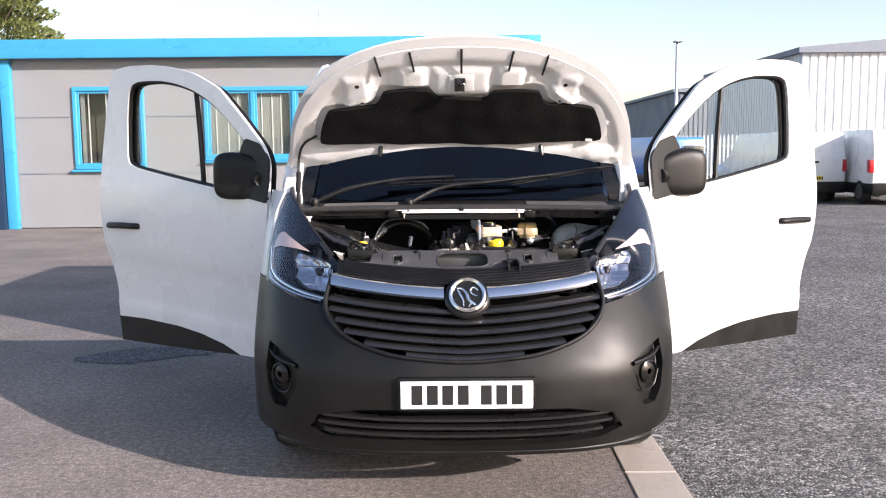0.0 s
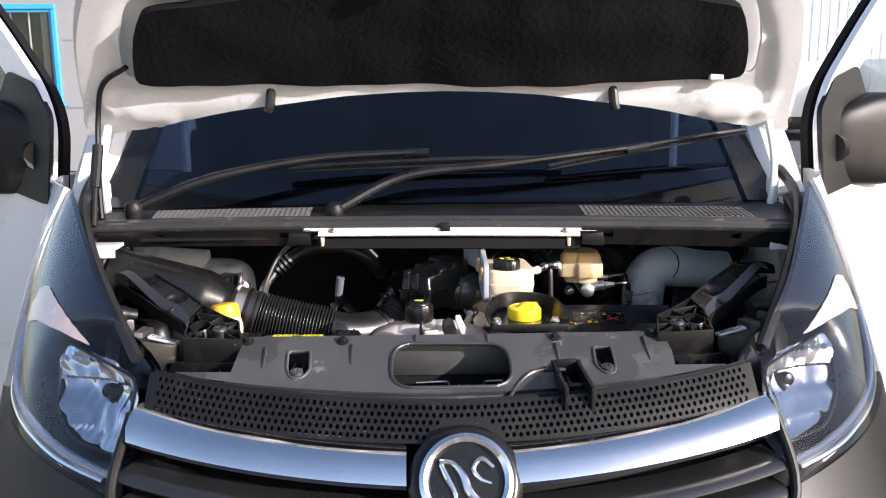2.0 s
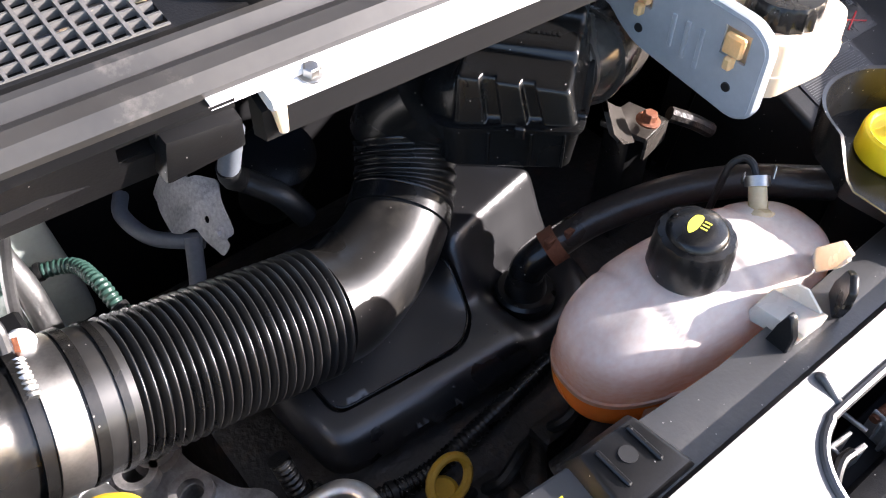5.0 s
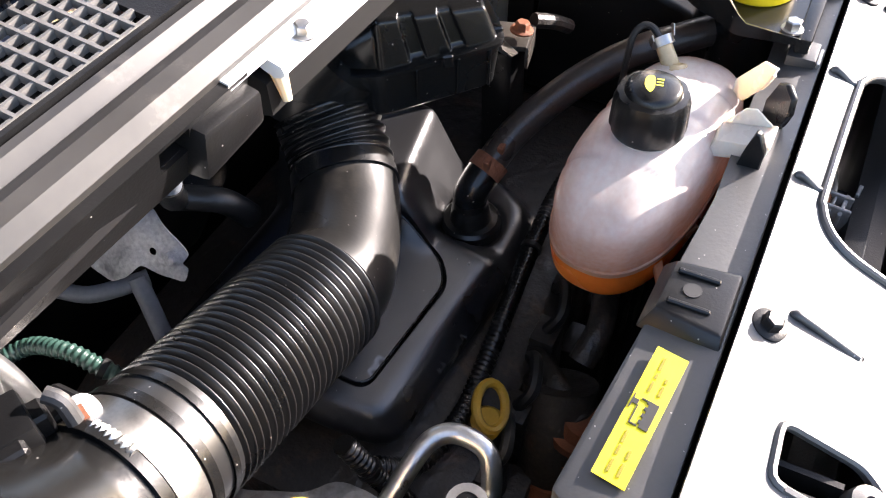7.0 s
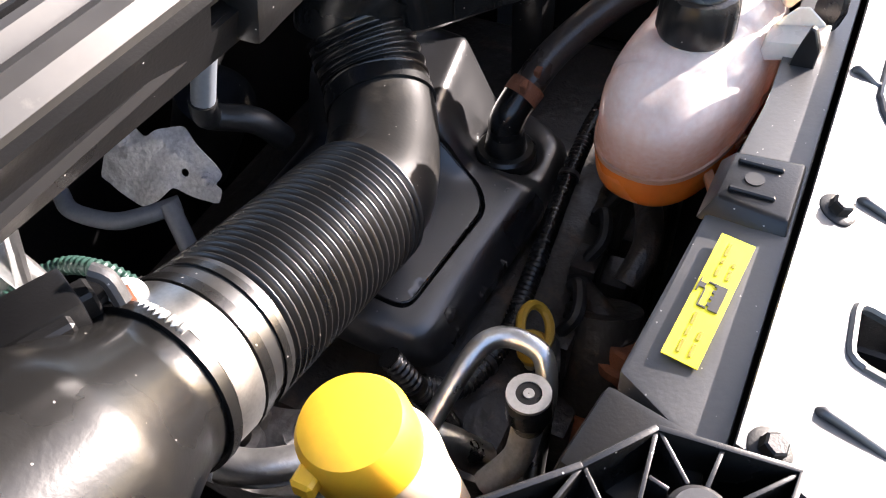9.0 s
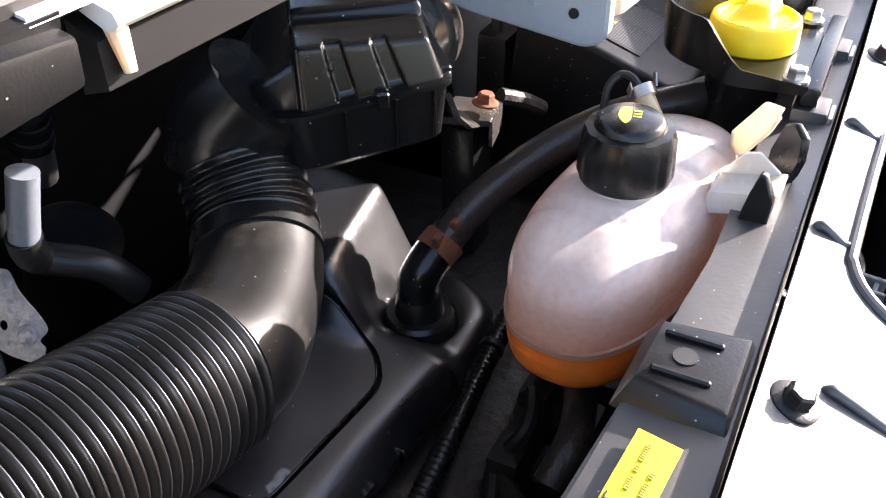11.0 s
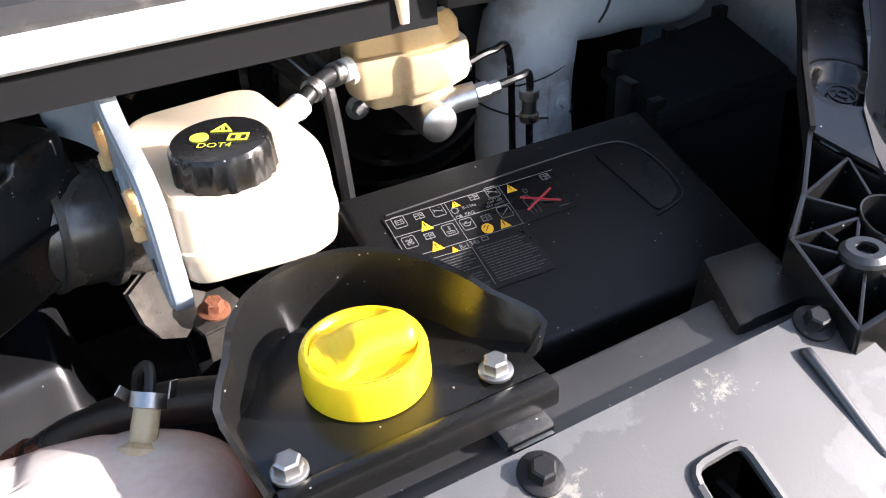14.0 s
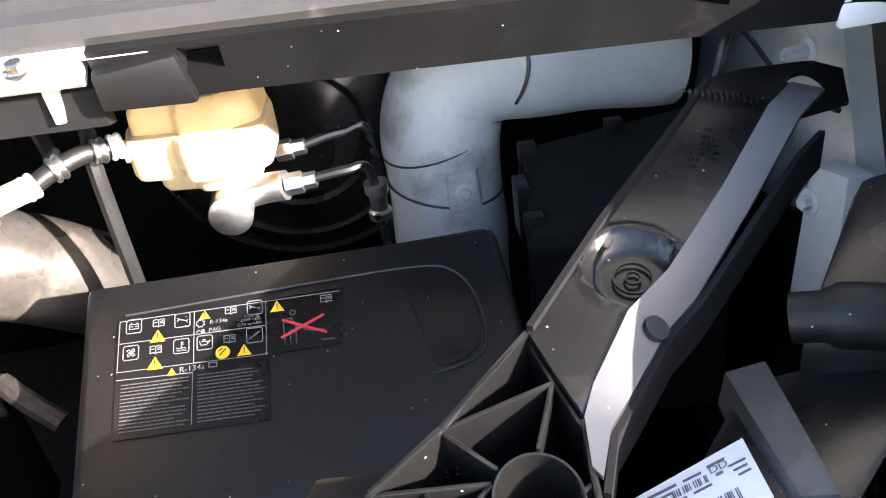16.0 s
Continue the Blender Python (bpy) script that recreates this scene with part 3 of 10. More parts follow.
def window_unit(parent, x0, x1, z0, z1, y, mullions, blinds):
    """A framed window set in a wall that faces -y."""
    t = 0.085
    bm = B()
    for a, b, c, d in ((x0, x1, z1 - t, z1), (x0, x1, z0, z0 + t), (x0, x0 + t, z0 + t, z1 - t), (x1 - t, x1, z0 + t, z1 - t)):
        box(bm, (a, b), (y - 0.07, y + 0.06), (c, d), 0.012, 1)
    for m in mullions:
        box(bm, (m - t / 2, m + t / 2), (y - 0.06, y + 0.06), (z0 + t, z1 - t), 0.01, 1)
    w = part("window", bm, M_BLUE, parent)
    bm = B()
    box(bm, (x0 - 0.06, x1 + 0.06), (y - 0.12, y + 0.02), (z0 - 0.05, z0 - 0.002), 0.01, 1)
    part("sill", bm, M_BLUE, w)
    xs = [x0 + t] + [k for m in mullions for k in (m - t / 2, m + t / 2)] + [x1 - t]
    for a, b in zip(xs[::2], xs[1::2]):
        bm = B()
        box(bm, (a, b), (y - 0.01, y + 0.0), (z0 + t, z1 - t))
        o = part("pane", bm, M_GLASS, w)
        o.visible_shadow = False
        if blinds:
            closed = (b - a) < 1.0 and int(a * 7) % 3 != 0
            slats = [(a + 0.02, a + 0.10), (b - 0.22, b - 0.12)]
            if closed:
                slats = [(x, min(x + 0.118, b)) for x in np.arange(a + 0.005, b - 0.02, 0.124)]
            for p, q in slats:
                bm = B()
                box(bm, (p, q), (y + 0.09, y + 0.096), (z0 + t, z1 - t))
                part("blind", bm, M_BLIND, w)
            for k, x in enumerate((0.14, 0.42, 0.66)):
                bm = B()
                xx = a + (b - a) * x
                box(bm, (xx, xx + 0.022), (y + 0.075, y + 0.082), (z0 + t, z1 - t - 0.03))
                part("blind_cord", bm, M_CORD, w)
            bm = B()
            box(bm, (a, b), (y + 0.06, y + 0.10), (z1 - t - 0.035, z1 - t))
            part("blind_rail", bm, M_CORD, w)
    # inner sash
    for a, b in zip(xs[::2], xs[1::2]):
        bm = B()
        for p, q, c, d in ((a, b, z1 - t - 0.04, z1 - t), (a, b, z0 + t, z0 + t + 0.04), (a, a + 0.04, z0 + t + 0.04, z1 - t - 0.04), (b - 0.04, b, z0 + t + 0.04, z1 - t - 0.04)):
            box(bm, (p, q), (y - 0.035, y - 0.012), (c, d), 0.004, 1)
        part("sash", bm, M_BLUE, w)


# the low site office
office = thing("site_office", (-3.5, 15, 0), "single-storey grey clad site office with bright blue trim", "building")
WX = [(-7.29, -5.90, 1.15, 2.74, []), (-4.75, -0.35, 1.30, 2.72, [-3.80, -3.0, -2.05, -1.2])]
bm = B()
patch(bm, [(-8.5, 0.02), (1.45, 0.02), (1.45, 3.35), (-8.5, 3.35)], [[(a, c), (b, c), (b, d), (a, d)] for a, b, c, d, _ in WX], 0.6,
      lambda u, v: (u, 13.7, v), 0.1, (0, -1, 0))
part("wall", bm, M_CLAD, office)
for xx, yy in (((-8.5, -8.4), (13.9, 19.5)), ((1.35, 1.45), (13.9, 19.5)), ((-8.4, 1.35), (19.4, 19.5))):
    bm = B()
    box(bm, xx, yy, (0.02, 3.35))
    part("wall", bm, M_CLAD, office)
for zz in (1.07, 2.16):
    for a, b in ((-8.40, -7.36), (-5.84, -4.81), (-0.29, 1.44)):
        bm = B()
        box(bm, (a, b), (13.685, 13.699), (zz, zz + 0.018))
        part("panel_joint", bm, M_SLATE, office)
bm = B()
box(bm, (-8.75, 1.75), (13.45, 19.7), (3.36, 3.62), 0.02)
part("roof", bm, M_BLUE, office)
bm = B()
box(bm, (-8.75, 1.75), (13.40, 13.449), (3.26, 3.44), 0.01)
part("gutter", bm, M_BLUE, office)
for x0 in (-8.62,):
    bm = B()
    box(bm, (x0, x0 + 0.20), (13.55, 13.69), (0.0, 3.25), 0.02)
    part("corner_post", bm, M_BLUE, office)
bm = B()
box(bm, (-8.95, -8.63), (13.5, 13.7), (0.0, 3.25), 0.02)
part("corner_post", bm, M_NAVY, office)
# added wall behind the panes, painted dark for the dim room
bm = B()
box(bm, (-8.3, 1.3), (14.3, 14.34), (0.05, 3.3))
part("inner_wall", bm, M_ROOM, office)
for a, b, c, d, mu in WX:
    window_unit(office, a, b, c, d, 13.72, mu, True)
bm = B()
tube(bm, [(-2.6, 14.6, 3.6), (-2.6, 14.6, 4.35)], 0.012, 6, 1)
part("aerial", bm, M_GALV, office)


# ribbed warehouses on the far side of the yard
def warehouse(at, x0, x1, y0, y1, z_eave, z_ridge, skin, label, pitch=0.35, axis='y'):
    w = thing("warehouse", at, label, "building")
    bm = B()
    n = int((y1 - y0) / pitch)
    prof = []
    for i in range(n):
        y = y0 + i * pitch
        prof += [(x0, y), (x0, y + pitch * 0.62), (x0 + 0.06, y + pitch * 0.70), (x0 + 0.06, y + pitch * 0.92)]
    m = int((x1 - x0) / pitch)
    front = []
    for i in range(m):
        x = x0 + i * pitch
        front += [(x, y0), (x + pitch * 0.62, y0), (x + pitch * 0.70, y0 + 0.06), (x + pitch * 0.92, y0 + 0.06)]
    for pr in (prof, front):
        lo = [bm.verts.new((a, b, 0)) for a, b in pr]
        hi = [bm.verts.new((a, b, z_eave)) for a, b in pr]
        for i in range(len(pr) - 1):
            bm.faces.new((lo[i], lo[i + 1], hi[i + 1], hi[i]))
    part("wall", bm, skin, w, sharp=20)
    bm = B()
    xm = (x0 + x1) / 2
    hexa(bm, [(x0 - 0.25, y0 - 0.25, z_eave), (x1, y0 - 0.25, z_eave), (x1, y1, z_eave), (x0 - 0.25, y1, z_eave)],
         [(x0 - 0.25, y0 - 0.25, z_eave + 0.22), (x1, y0 - 0.25, z_ridge), (x1, y1, z_ridge), (x0 - 0.25, y1, z_eave + 0.22)])
    part("roof", bm, M_SLATE, w)
    return w


warehouse((24, 34, 0), 14.6, 40.0, 33.0, 46.0, 5.3, 7.6, M_RIB, "white ribbed metal warehouse with a dark roof edge")
warehouse((24, 70, 0), 17.0, 60.0, 62.0, 90.0, 5.6, 8.5, M_SLATE, "distant grey-blue metal warehouse")

# palisade fence
fence = thing("palisade_fence", (15, 30, 0), "grey galvanised steel palisade security fence", "fence")
pale = B()
prism(pale, [(-0.035, 0.05), (0.035, 0.05), (0.035, 1.86), (0.012, 1.98), (-0.012, 1.98), (-0.035, 1.86)], (0, 0, 0), (1, 0, 0), (0, 0, 1), (0, 0.012, 0))
p0 = part("pale", pale, M_GALV)
p0.parent = fence
for i in range(74):
    o = p0 if i == 0 else new("pale", p0.data)
    o.parent = fence
    o.location = (-6.8 + i * 0.155, 0, 0)
for zz in (0.45, 1.5):
    bm = B()
    box(bm, (8.1, 19.7), (30.02, 30.06), (zz, zz + 0.05))
    part("rail", bm, M_GALV, fence)

# lamp column
lamp = thing("street_lamp", (9.7, 34, 0), "tall slim grey steel lighting column", "street lamp")
bm = B()
lathe(bm, (9.7, 34, 0), (0, 0, 1), [(0, 0.11), (1.0, 0.11), (1.05, 0.075), (5.9, 0.055)], 12)
part("column", bm, M_GALV, lamp)
bm = B()
box(bm, (9.55, 9.85), (33.6, 34.1), (5.88, 5.96), 0.02)
part("lantern", bm, M_GALV, lamp)


# parked vans beyond
def parked_van(x, y, rot, length, width, height, paint, label):
    v = thing("parked_van", (0, 0, 0), label, "van")
    w2 = width / 2
    bm = B()
    prof = [(0.0, 0.45), (0.0, height * 0.62), (0.10, height - 0.06), (0.2, height), (length * 0.62, height), (length * 0.76, height * 0.62), (length * 0.97, height * 0.5), (length, 0.45)]
    hexa(bm, [(-w2, a, b) for a, b in prof], [(w2, a, b) for a, b in prof], 0.06, 2)
    part("body", bm, paint, v)
    bm = B()
    box(bm, (-w2 - 0.01, w2 + 0.01), (-0.05, length + 0.03), (0.26, 0.56), 0.05)
    part("bumper", bm, M_BUMPER, v)
    for sx in (-1, 1):
        for yy in (0.75, length - 0.85):
            bm = B()
            lathe(bm, (sx * (w2 - 0.20), yy, 0.315), (sx, 0, 0), [(0, 0.29), (0.03, 0.315), (0.18, 0.315), (0.21, 0.28)], 24)
            wh = part("wheel", bm, M_RUBBER, v)
            bm = B()
            lathe(bm, (sx * (w2 - 0.02), yy, 0.315), (sx, 0, 0), [(0, 0.19), (0.04, 0.19), (0.045, 0.15), (0.035, 0.05)], 20)
            part("rim", bm, M_ALU, wh)
        bm = B()
        box(bm, (sx * w2 - 0.09, sx * w2 + 0.025), (-0.02, 0.16), (0.82, 1.14), 0.02)
        part("tail_lamp", bm, M_TAIL, v)
        bm = B()
        box(bm, (sx * w2 * 0.1 - 0.0, sx * w2 * 0.92), (-0.012, 0.01), (height * 0.62, height * 0.84), 0.02) if paint is M_CARBLUE else box(bm, (sx * 0.06, sx * 0.16), (-0.02, 0.012), (1.05, 1.10), 0.01)
        part("door_handle" if paint is not M_CARBLUE else "rear_window", bm, M_GLOSS, v)
    bm = B()
    box(bm, (-0.004, 0.004), (-0.006, 0.006), (0.58, height - 0.15))
    part("door_gap", bm, M_DARK, v)
    bm = B()
    box(bm, (-0.26, 0.26), (-0.075, -0.052), (0.60, 0.71), 0.004)
    pl = part("number_plate", bm, M_PLATEY, v)
    for k in range(7):
        bm = B()
        xx = -0.21 + k * 0.066 + (0.03 if k > 3 else 0)
        box(bm, (xx, xx + 0.04), (-0.08, -0.0755), (0.62, 0.69))
        part("mark", bm, M_INK, pl)
    v.matrix_basis = pose(x, y, 0, 0, 0, rot)
    return v


parked_van(9.55, 19.6, 4, 4.4, 1.80, 1.86, M_WHITE, "small white panel van with red tail lamps, parked")
parked_van(11.5, 18.3, -3, 4.9, 1.95, 1.90, M_WHITE, "white panel van with twin rear doors and yellow plate, parked")
parked_van(8.1, 27.0, 10, 4.4, 1.80, 1.86, M_CARBLUE, "bright blue van parked beyond the yard")


# conifer beside the office
def leafy_tree(at, height, radius, label, n=5200, seed=3):
    r = random.Random(seed)
    t = thing("tree", at, label, "tree")
    x, y, _ = at
    bm = B()
    tube(bm, [(x, y, 0), (x + 0.05, y, height * 0.4), (x - 0.05, y + 0.05, height * 0.92)], lambda s: 0.16 * (1 - 0.85 * s), 10, 5)
    for k in range(9):
        a = k * 2.4
        z0 = height * (0.15 + 0.08 * k)
        tube(bm, [(x, y, z0), (x + math.cos(a) * radius * 0.5, y + math.sin(a) * radius * 0.5, z0 + 0.4),
                  (x + math.cos(a) * radius * 0.8, y + math.sin(a) * radius * 0.8, z0 + 0.9)], lambda s: 0.05 * (1 - 0.8 * s), 6, 3)
    part("trunk", bm, M_BARK, t)
    verts, faces = [], []
    for k in range(n):
        h = r.random()
        lump = 0.84 + 0.16 * math.sin(h * 23 + math.sin(h * 61) * 2)
        rad = radius * (1 - 0.25 * h * h) * lump * math.sqrt(r.uniform(0.45, 1.0)) * (1 if h < 0.85 else (1 - h) / 0.15 * 0.8 + 0.2)
        a = r.uniform(0, 2 * math.pi)
        rad *= 0.90 + 0.10 * math.sin(a * 3 + h * 11)
        c = Vector((x + rad * math.cos(a), y + rad * math.sin(a), 0.25 + h * (height - 0.25)))
        d = Vector((math.cos(a), math.sin(a), r.uniform(0.2, 1.4))).normalized()
        s = r.uniform(0.04, 0.10)
        e = d.cross(Vector((r.uniform(-1, 1), r.uniform(-1, 1), r.uniform(-1, 1)))).normalized() * s * 0.45
        i = len(verts)
        verts += [tuple(c - e), tuple(c + d * s), tuple(c + e), tuple(c - d * s * 0.5 + e.cross(d) * 0.6)]
        faces += [(i, i + 1, i + 2), (i, i + 2, i + 3)]
    me = bpy.data.meshes.new("crown")
    me.from_pydata([(a - at[0], b - at[1], c) for a, b, c in verts], [], faces)
    me.materials.append(M_LEAF)
    o = new("crown", me)
    o.parent = t
    return t


leafy_tree((-10.9, 17.5, 0), 7.6, 1.9, "dense green conifer standing behind the site office", 46000)

# far hills close the view
bm = B()
for k, (r0, hh) in enumerate(((240, 7.0),)):
    ring = []
    for i in range(97):
        a = 2 * math.pi * i / 96
        z = hh * (0.55 + 0.45 * math.sin(i * 0.9) * math.sin(i * 0.37 + 1))
        ring.append((bm.verts.new((r0 * math.sin(a), r0 * math.cos(a), -2)), bm.verts.new((r0 * 1.02 * math.sin(a), r0 * 1.02 * math.cos(a), max(1.5, z)))))
    for p, q in zip(ring, ring[1:]):
        bm.faces.new((p[0], q[0], q[1], p[1]))
tagged(part("backdrop", bm, M_HILL), "low wooded hills along the horizon", "hills", kind="structure")
bm = B()
prism(bm, [(-600, -600), (600, -600), (600, 600), (-600, 600)], (0, 0, -0.5), (1, 0, 0), (0, 1, 0), (0, 0, 0.15))
tagged(part("ground_far", bm, M_ASPHALT), "distant ground reaching the horizon", "ground", kind="structure")


# ---- the van's front ----
ZP = (0.1, 0.17, 0.22, 0.30, 0.45, 0.57, 0.65, 0.75, 0.857, 0.93, 1.0, 1.1, 1.2, 1.35)
YP = (0.2, 0.13, 0.07, 0.02, 0.0, 0.0, 0.03, 0.085, 0.155, 0.205, 0.26, 0.35, 0.45, 0.60)
HALF, DEEP = 0.95, 0.6
_t = np.linspace(0, 1, 400) ** 0.5
_px = HALF * np.sin(_t * math.pi / 2) ** (2 / 3)
_py = DEEP * (1 - np.cos(_t * math.pi / 2))
_ps = np.concatenate([[0], np.cumsum(np.hypot(np.diff(_px), np.diff(_py)))])


def profile(z):
    """How far back the centre line of the nose lies at a height, rounded."""
    return sum(float(np.interp(z + d, ZP, YP)) for d in (-0.03, -0.015, 0, 0.015, 0.03)) / 5


def arc(x):
    """The way along the plan curve of the nose to a half width x."""
    return math.copysign(float(np.interp(abs(x), _px, _ps)), x)


def nose(u, z, off=0.0):
    """A point of the nose at the way u along its plan curve, and off metres in front of it."""
    a = abs(u)
    if a <= _ps[-1]:
        x, y = float(np.interp(a, _ps, _px)), float(np.interp(a, _ps, _py))
        k = float(np.clip(np.interp(a, _ps, _t), 0, 1)) * math.pi / 2
        nx, ny = math.sin(k) ** 1.3, -math.cos(k) ** 0.75
    else:
        x, y, nx, ny = HALF, DEEP + (a - _ps[-1]), 1.0, 0.0
    back = profile(z) * (1 if a <= _ps[-1] else max(0.0, 1 - (a - _ps[-1]) / 0.5))
    return Vector((math.copysign(x + nx * off, u), y + back + ny * off, z))


def at_x(x, z, off=0.0):
    return nose(arc(x), z, off)


def on_nose(poly, n=0):
    """An outline of (x, z) pairs as (u, z) pairs."""
    q = smooth2(poly, n) if n else poly
    return [(arc(x), z) for x, z in q]


def mirror(poly):
    return [(-x, z) for x, z in poly][::-1]


van = thing("van", (0, 2.5, 0), "white panel van with raised bonnet and both front doors wide open", "van")

LOW_GRILLE = [(-0.645, 0.335), (-0.60, 0.40), (-0.42, 0.435), (0, 0.445), (0.42, 0.435), (0.60, 0.40), (0.645, 0.335), (0.55, 0.30), (0.3, 0.285), (0, 0.28), (-0.3, 0.285), (-0.55, 0.30)]
FOG = [(0.672, 0.59), (0.75, 0.635), (0.825, 0.665), (0.842, 0.56), (0.83, 0.46), (0.80, 0.405), (0.745, 0.405), (0.70, 0.48)]
HEAD = [(0.548, 1.0), (0.61, 1.065), (0.675, 1.125), (0.75, 1.205), (0.832, 1.27), (0.872, 1.16), (0.888, 1.03), (0.885, 0.905), (0.80, 0.872), (0.72, 0.853), (0.64, 0.838), (0.585, 0.828), (0.563, 0.90)]
GRILLE = [(-0.552, 0.925), (-0.570, 0.82), (-0.49, 0.722), (-0.32, 0.659), (-0.15, 0.636), (0, 0.628), (0.15, 0.636), (0.32, 0.659), (0.49, 0.722), (0.570, 0.82), (0.552, 0.925)]

UE = _ps[-1]
edge = [(arc(-0.42), 0.255), (arc(-0.65), 0.258), (arc(-0.8), 0.275), (-UE, 0.30), (-UE - 0.12, 0.33), (-UE - 0.02, 0.60), (-UE - 0.03, 0.90), (-UE, 0.905)]
edge += [(arc(-0.885), 0.90), (arc(-0.80), 0.868), (arc(-0.72), 0.849), (arc(-0.64), 0.834), (arc(-0.585), 0.824)]
left = edge + on_nose(GRILLE[1:5])
outline = [(arc(0), 0.253)] + left + [(arc(0), 0.628)] + [(-u, z) for u, z in left[::-1]]
bm = B()
patch(bm, outline, [on_nose(LOW_GRILLE), on_nose(FOG), on_nose(mirror(FOG))], 0.026, nose, 0.03)
bumper = part("bumper", bm, M_BUMPER, van, "dark grey grained plastic front bumper")
# rolled lower lip
bm = B()
tube(bm, [at_x(x, 0.25, -0.018) for x in (-0.8, -0.7, -0.5, -0.25, 0, 0.25, 0.5, 0.7, 0.8)], 0.02, 10, 6)
part("lower_lip", bm, M_BUMPER, bumper)
# lower grille
bm = B()
patch(bm, on_nose([(x * 1.03, z + (0.01 if z > 0.36 else -0.01)) for x, z in LOW_GRILLE]), [], 0.06, lambda u, z: nose(u, z, -0.10))
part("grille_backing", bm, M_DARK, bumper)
for zz, w in ((0.325, 0.56), (0.358, 0.60), (0.392, 0.585)):
    bm = B()
    n = 28
    lo, hi = [], []
    rows = []
    for i in range(n + 1):
        x = -w + 2 * w * i / n
        z = zz + 0.012 * (abs(x) / w) ** 2
        rows.append([bm.verts.new(at_x(x, z + dz, o)) for dz, o in ((-0.009, -0.05), (-0.007, -0.008), (0.006, -0.004), (0.010, -0.05))])
    for p, q in zip(rows, rows[1:]):
        for k in range(4):
            bm.faces.new((p[k], p[(k + 1) % 4], q[(k + 1) % 4], q[k]))
    part("grille_slat", bm, M_SLAT, bumper)
for sx in (-1, 1):
    F = FOG if sx > 0 else mirror(FOG)
    bm = B()
    patch(bm, on_nose([(x + sx * 0.0, z) for x, z in F]), [], 0.03, lambda u, z: nose(u, z, -0.035))
    part("fog_pocket", bm, M_BUMPER, bumper)
    c = at_x(sx * 0.785, 0.535, -0.022)
    bm = B()
    lathe(bm, c, (sx * 0.55, -0.83, 0), [(-0.03, 0.03), (-0.01, 0.045), (0.004, 0.047), (0.006, 0.043), (-0.002, 0.040), (0.003, 0.03), (0.006, 0.012)], 28, False)
    part("fog_lamp", bm, M_GLOSS, bumper)
    bm = B()
    tube(bm, [at_x(sx * x, z, -0.010) for x, z in ((0.695, 0.585), (0.745, 0.592), (0.80, 0.605), (0.832, 0.625))], lambda s: 0.011 - 0.005 * s, 8, 5)
    part("fog_brow", bm, M_BUMPER, bumper)
    bm = B()
    tube(bm, [at_x(sx * x, z, -0.014) for x, z in ((0.715, 0.535), (0.735, 0.480), (0.772, 0.462), (0.808, 0.480), (0.828, 0.535))], 0.004, 8, 5)
    part("fog_arc", bm, M_BLACK, bumper)

# upper grille
bm = B()
patch(bm, on_nose([(x * 1.02, z) for x, z in GRILLE]), [], 0.06, lambda u, z: nose(u, z, -0.13))
gr = part("grille", bm, M_DARK, van, "black radiator grille with sweeping horizontal bars")


def sweep_bar(name, z_of, half, section, material, parent, n=40, x0=None, label=""):
    """A bar across the nose: section is a ring of (height, forward) pairs."""
    bm = B()
    rows = []
    a = -half if x0 is None else x0
    for i in range(n + 1):
        x = a + (half - a) * i / n
        rows.append([bm.verts.new(at_x(x, z_of(x) + dz, o)) for dz, o in section])
    k = len(section)
    for p, q in zip(rows, rows[1:]):
        for j in range(k):
            bm.faces.new((p[j], p[(j + 1) % k], q[(j + 1) % k], q[j]))
    bm.faces.new(rows[0][::-1])
    bm.faces.new(rows[-1])
    return part(name, bm, material, parent, label, 50)


SLAT = [(-0.013, -0.06), (-0.012, -0.012), (-0.004, 0.0), (0.006, -0.002), (0.011, -0.014), (0.013, -0.06)]
for z0, w in ((0.805, 0.563), (0.768, 0.558), (0.731, 0.530), (0.695, 0.490), (0.662, 0.405), (0.638, 0.235)):
    sweep_bar("grille_bar", lambda x, z0=z0: z0 + 0.045 * (abs(x) / 0.55) ** 1.4, w, SLAT, M_SLAT, gr)
# surround of the grille
bm = B()
tube(bm, [nose(u, z, 0.004) for u, z in on_nose([(-0.552, 0.945)] + GRILLE[1:-1] + [(0.552, 0.945)])], 0.009, 10, 6)
part("grille_surround", bm, M_MATTE, gr)
CH = [(-0.030, -0.035), (-0.028, 0.004), (-0.018, 0.017), (0.004, 0.022), (0.020, 0.012), (0.026, -0.004), (0.027, -0.035)]
for a, b in ((-0.548, -0.083), (0.083, 0.548)):
    sweep_bar("chrome_bar", lambda x: 0.880 + 0.048 * (abs(x) / 0.55) ** 1.5, b, CH, M_CHROME, gr, 30, a, "polished chrome grille bar")
# badge: ring and plain shapes
bc, ba = at_x(0.012, 0.874, 0.028), Vector((0, -0.84, 0.54))
bm = B()
lathe(bm, bc, ba, [(-0.04, 0.070), (0.0, 0.077), (0.010, 0.075), (0.014, 0.068), (0.010, 0.061), (0.002, 0.058)], 48, False)
badge = part("badge", bm, M_CHROME, gr, "round chrome ring badge on a dark disc")
bm = B()
lathe(bm, bc, ba, [(-0.045, 0.095), (-0.016, 0.093), (-0.006, 0.084), (-0.004, 0.078)], 48)
part("badge_seat", bm, M_GLOSS, gr)
bm = B()
lathe(bm, bc, ba, [(-0.02, 0.06), (0.002, 0.0595), (0.004, 0.03), (0.0045, 0.004)], 40)
part("badge_disc", bm, M_GLOSS, gr)
R = frame_to(ba)
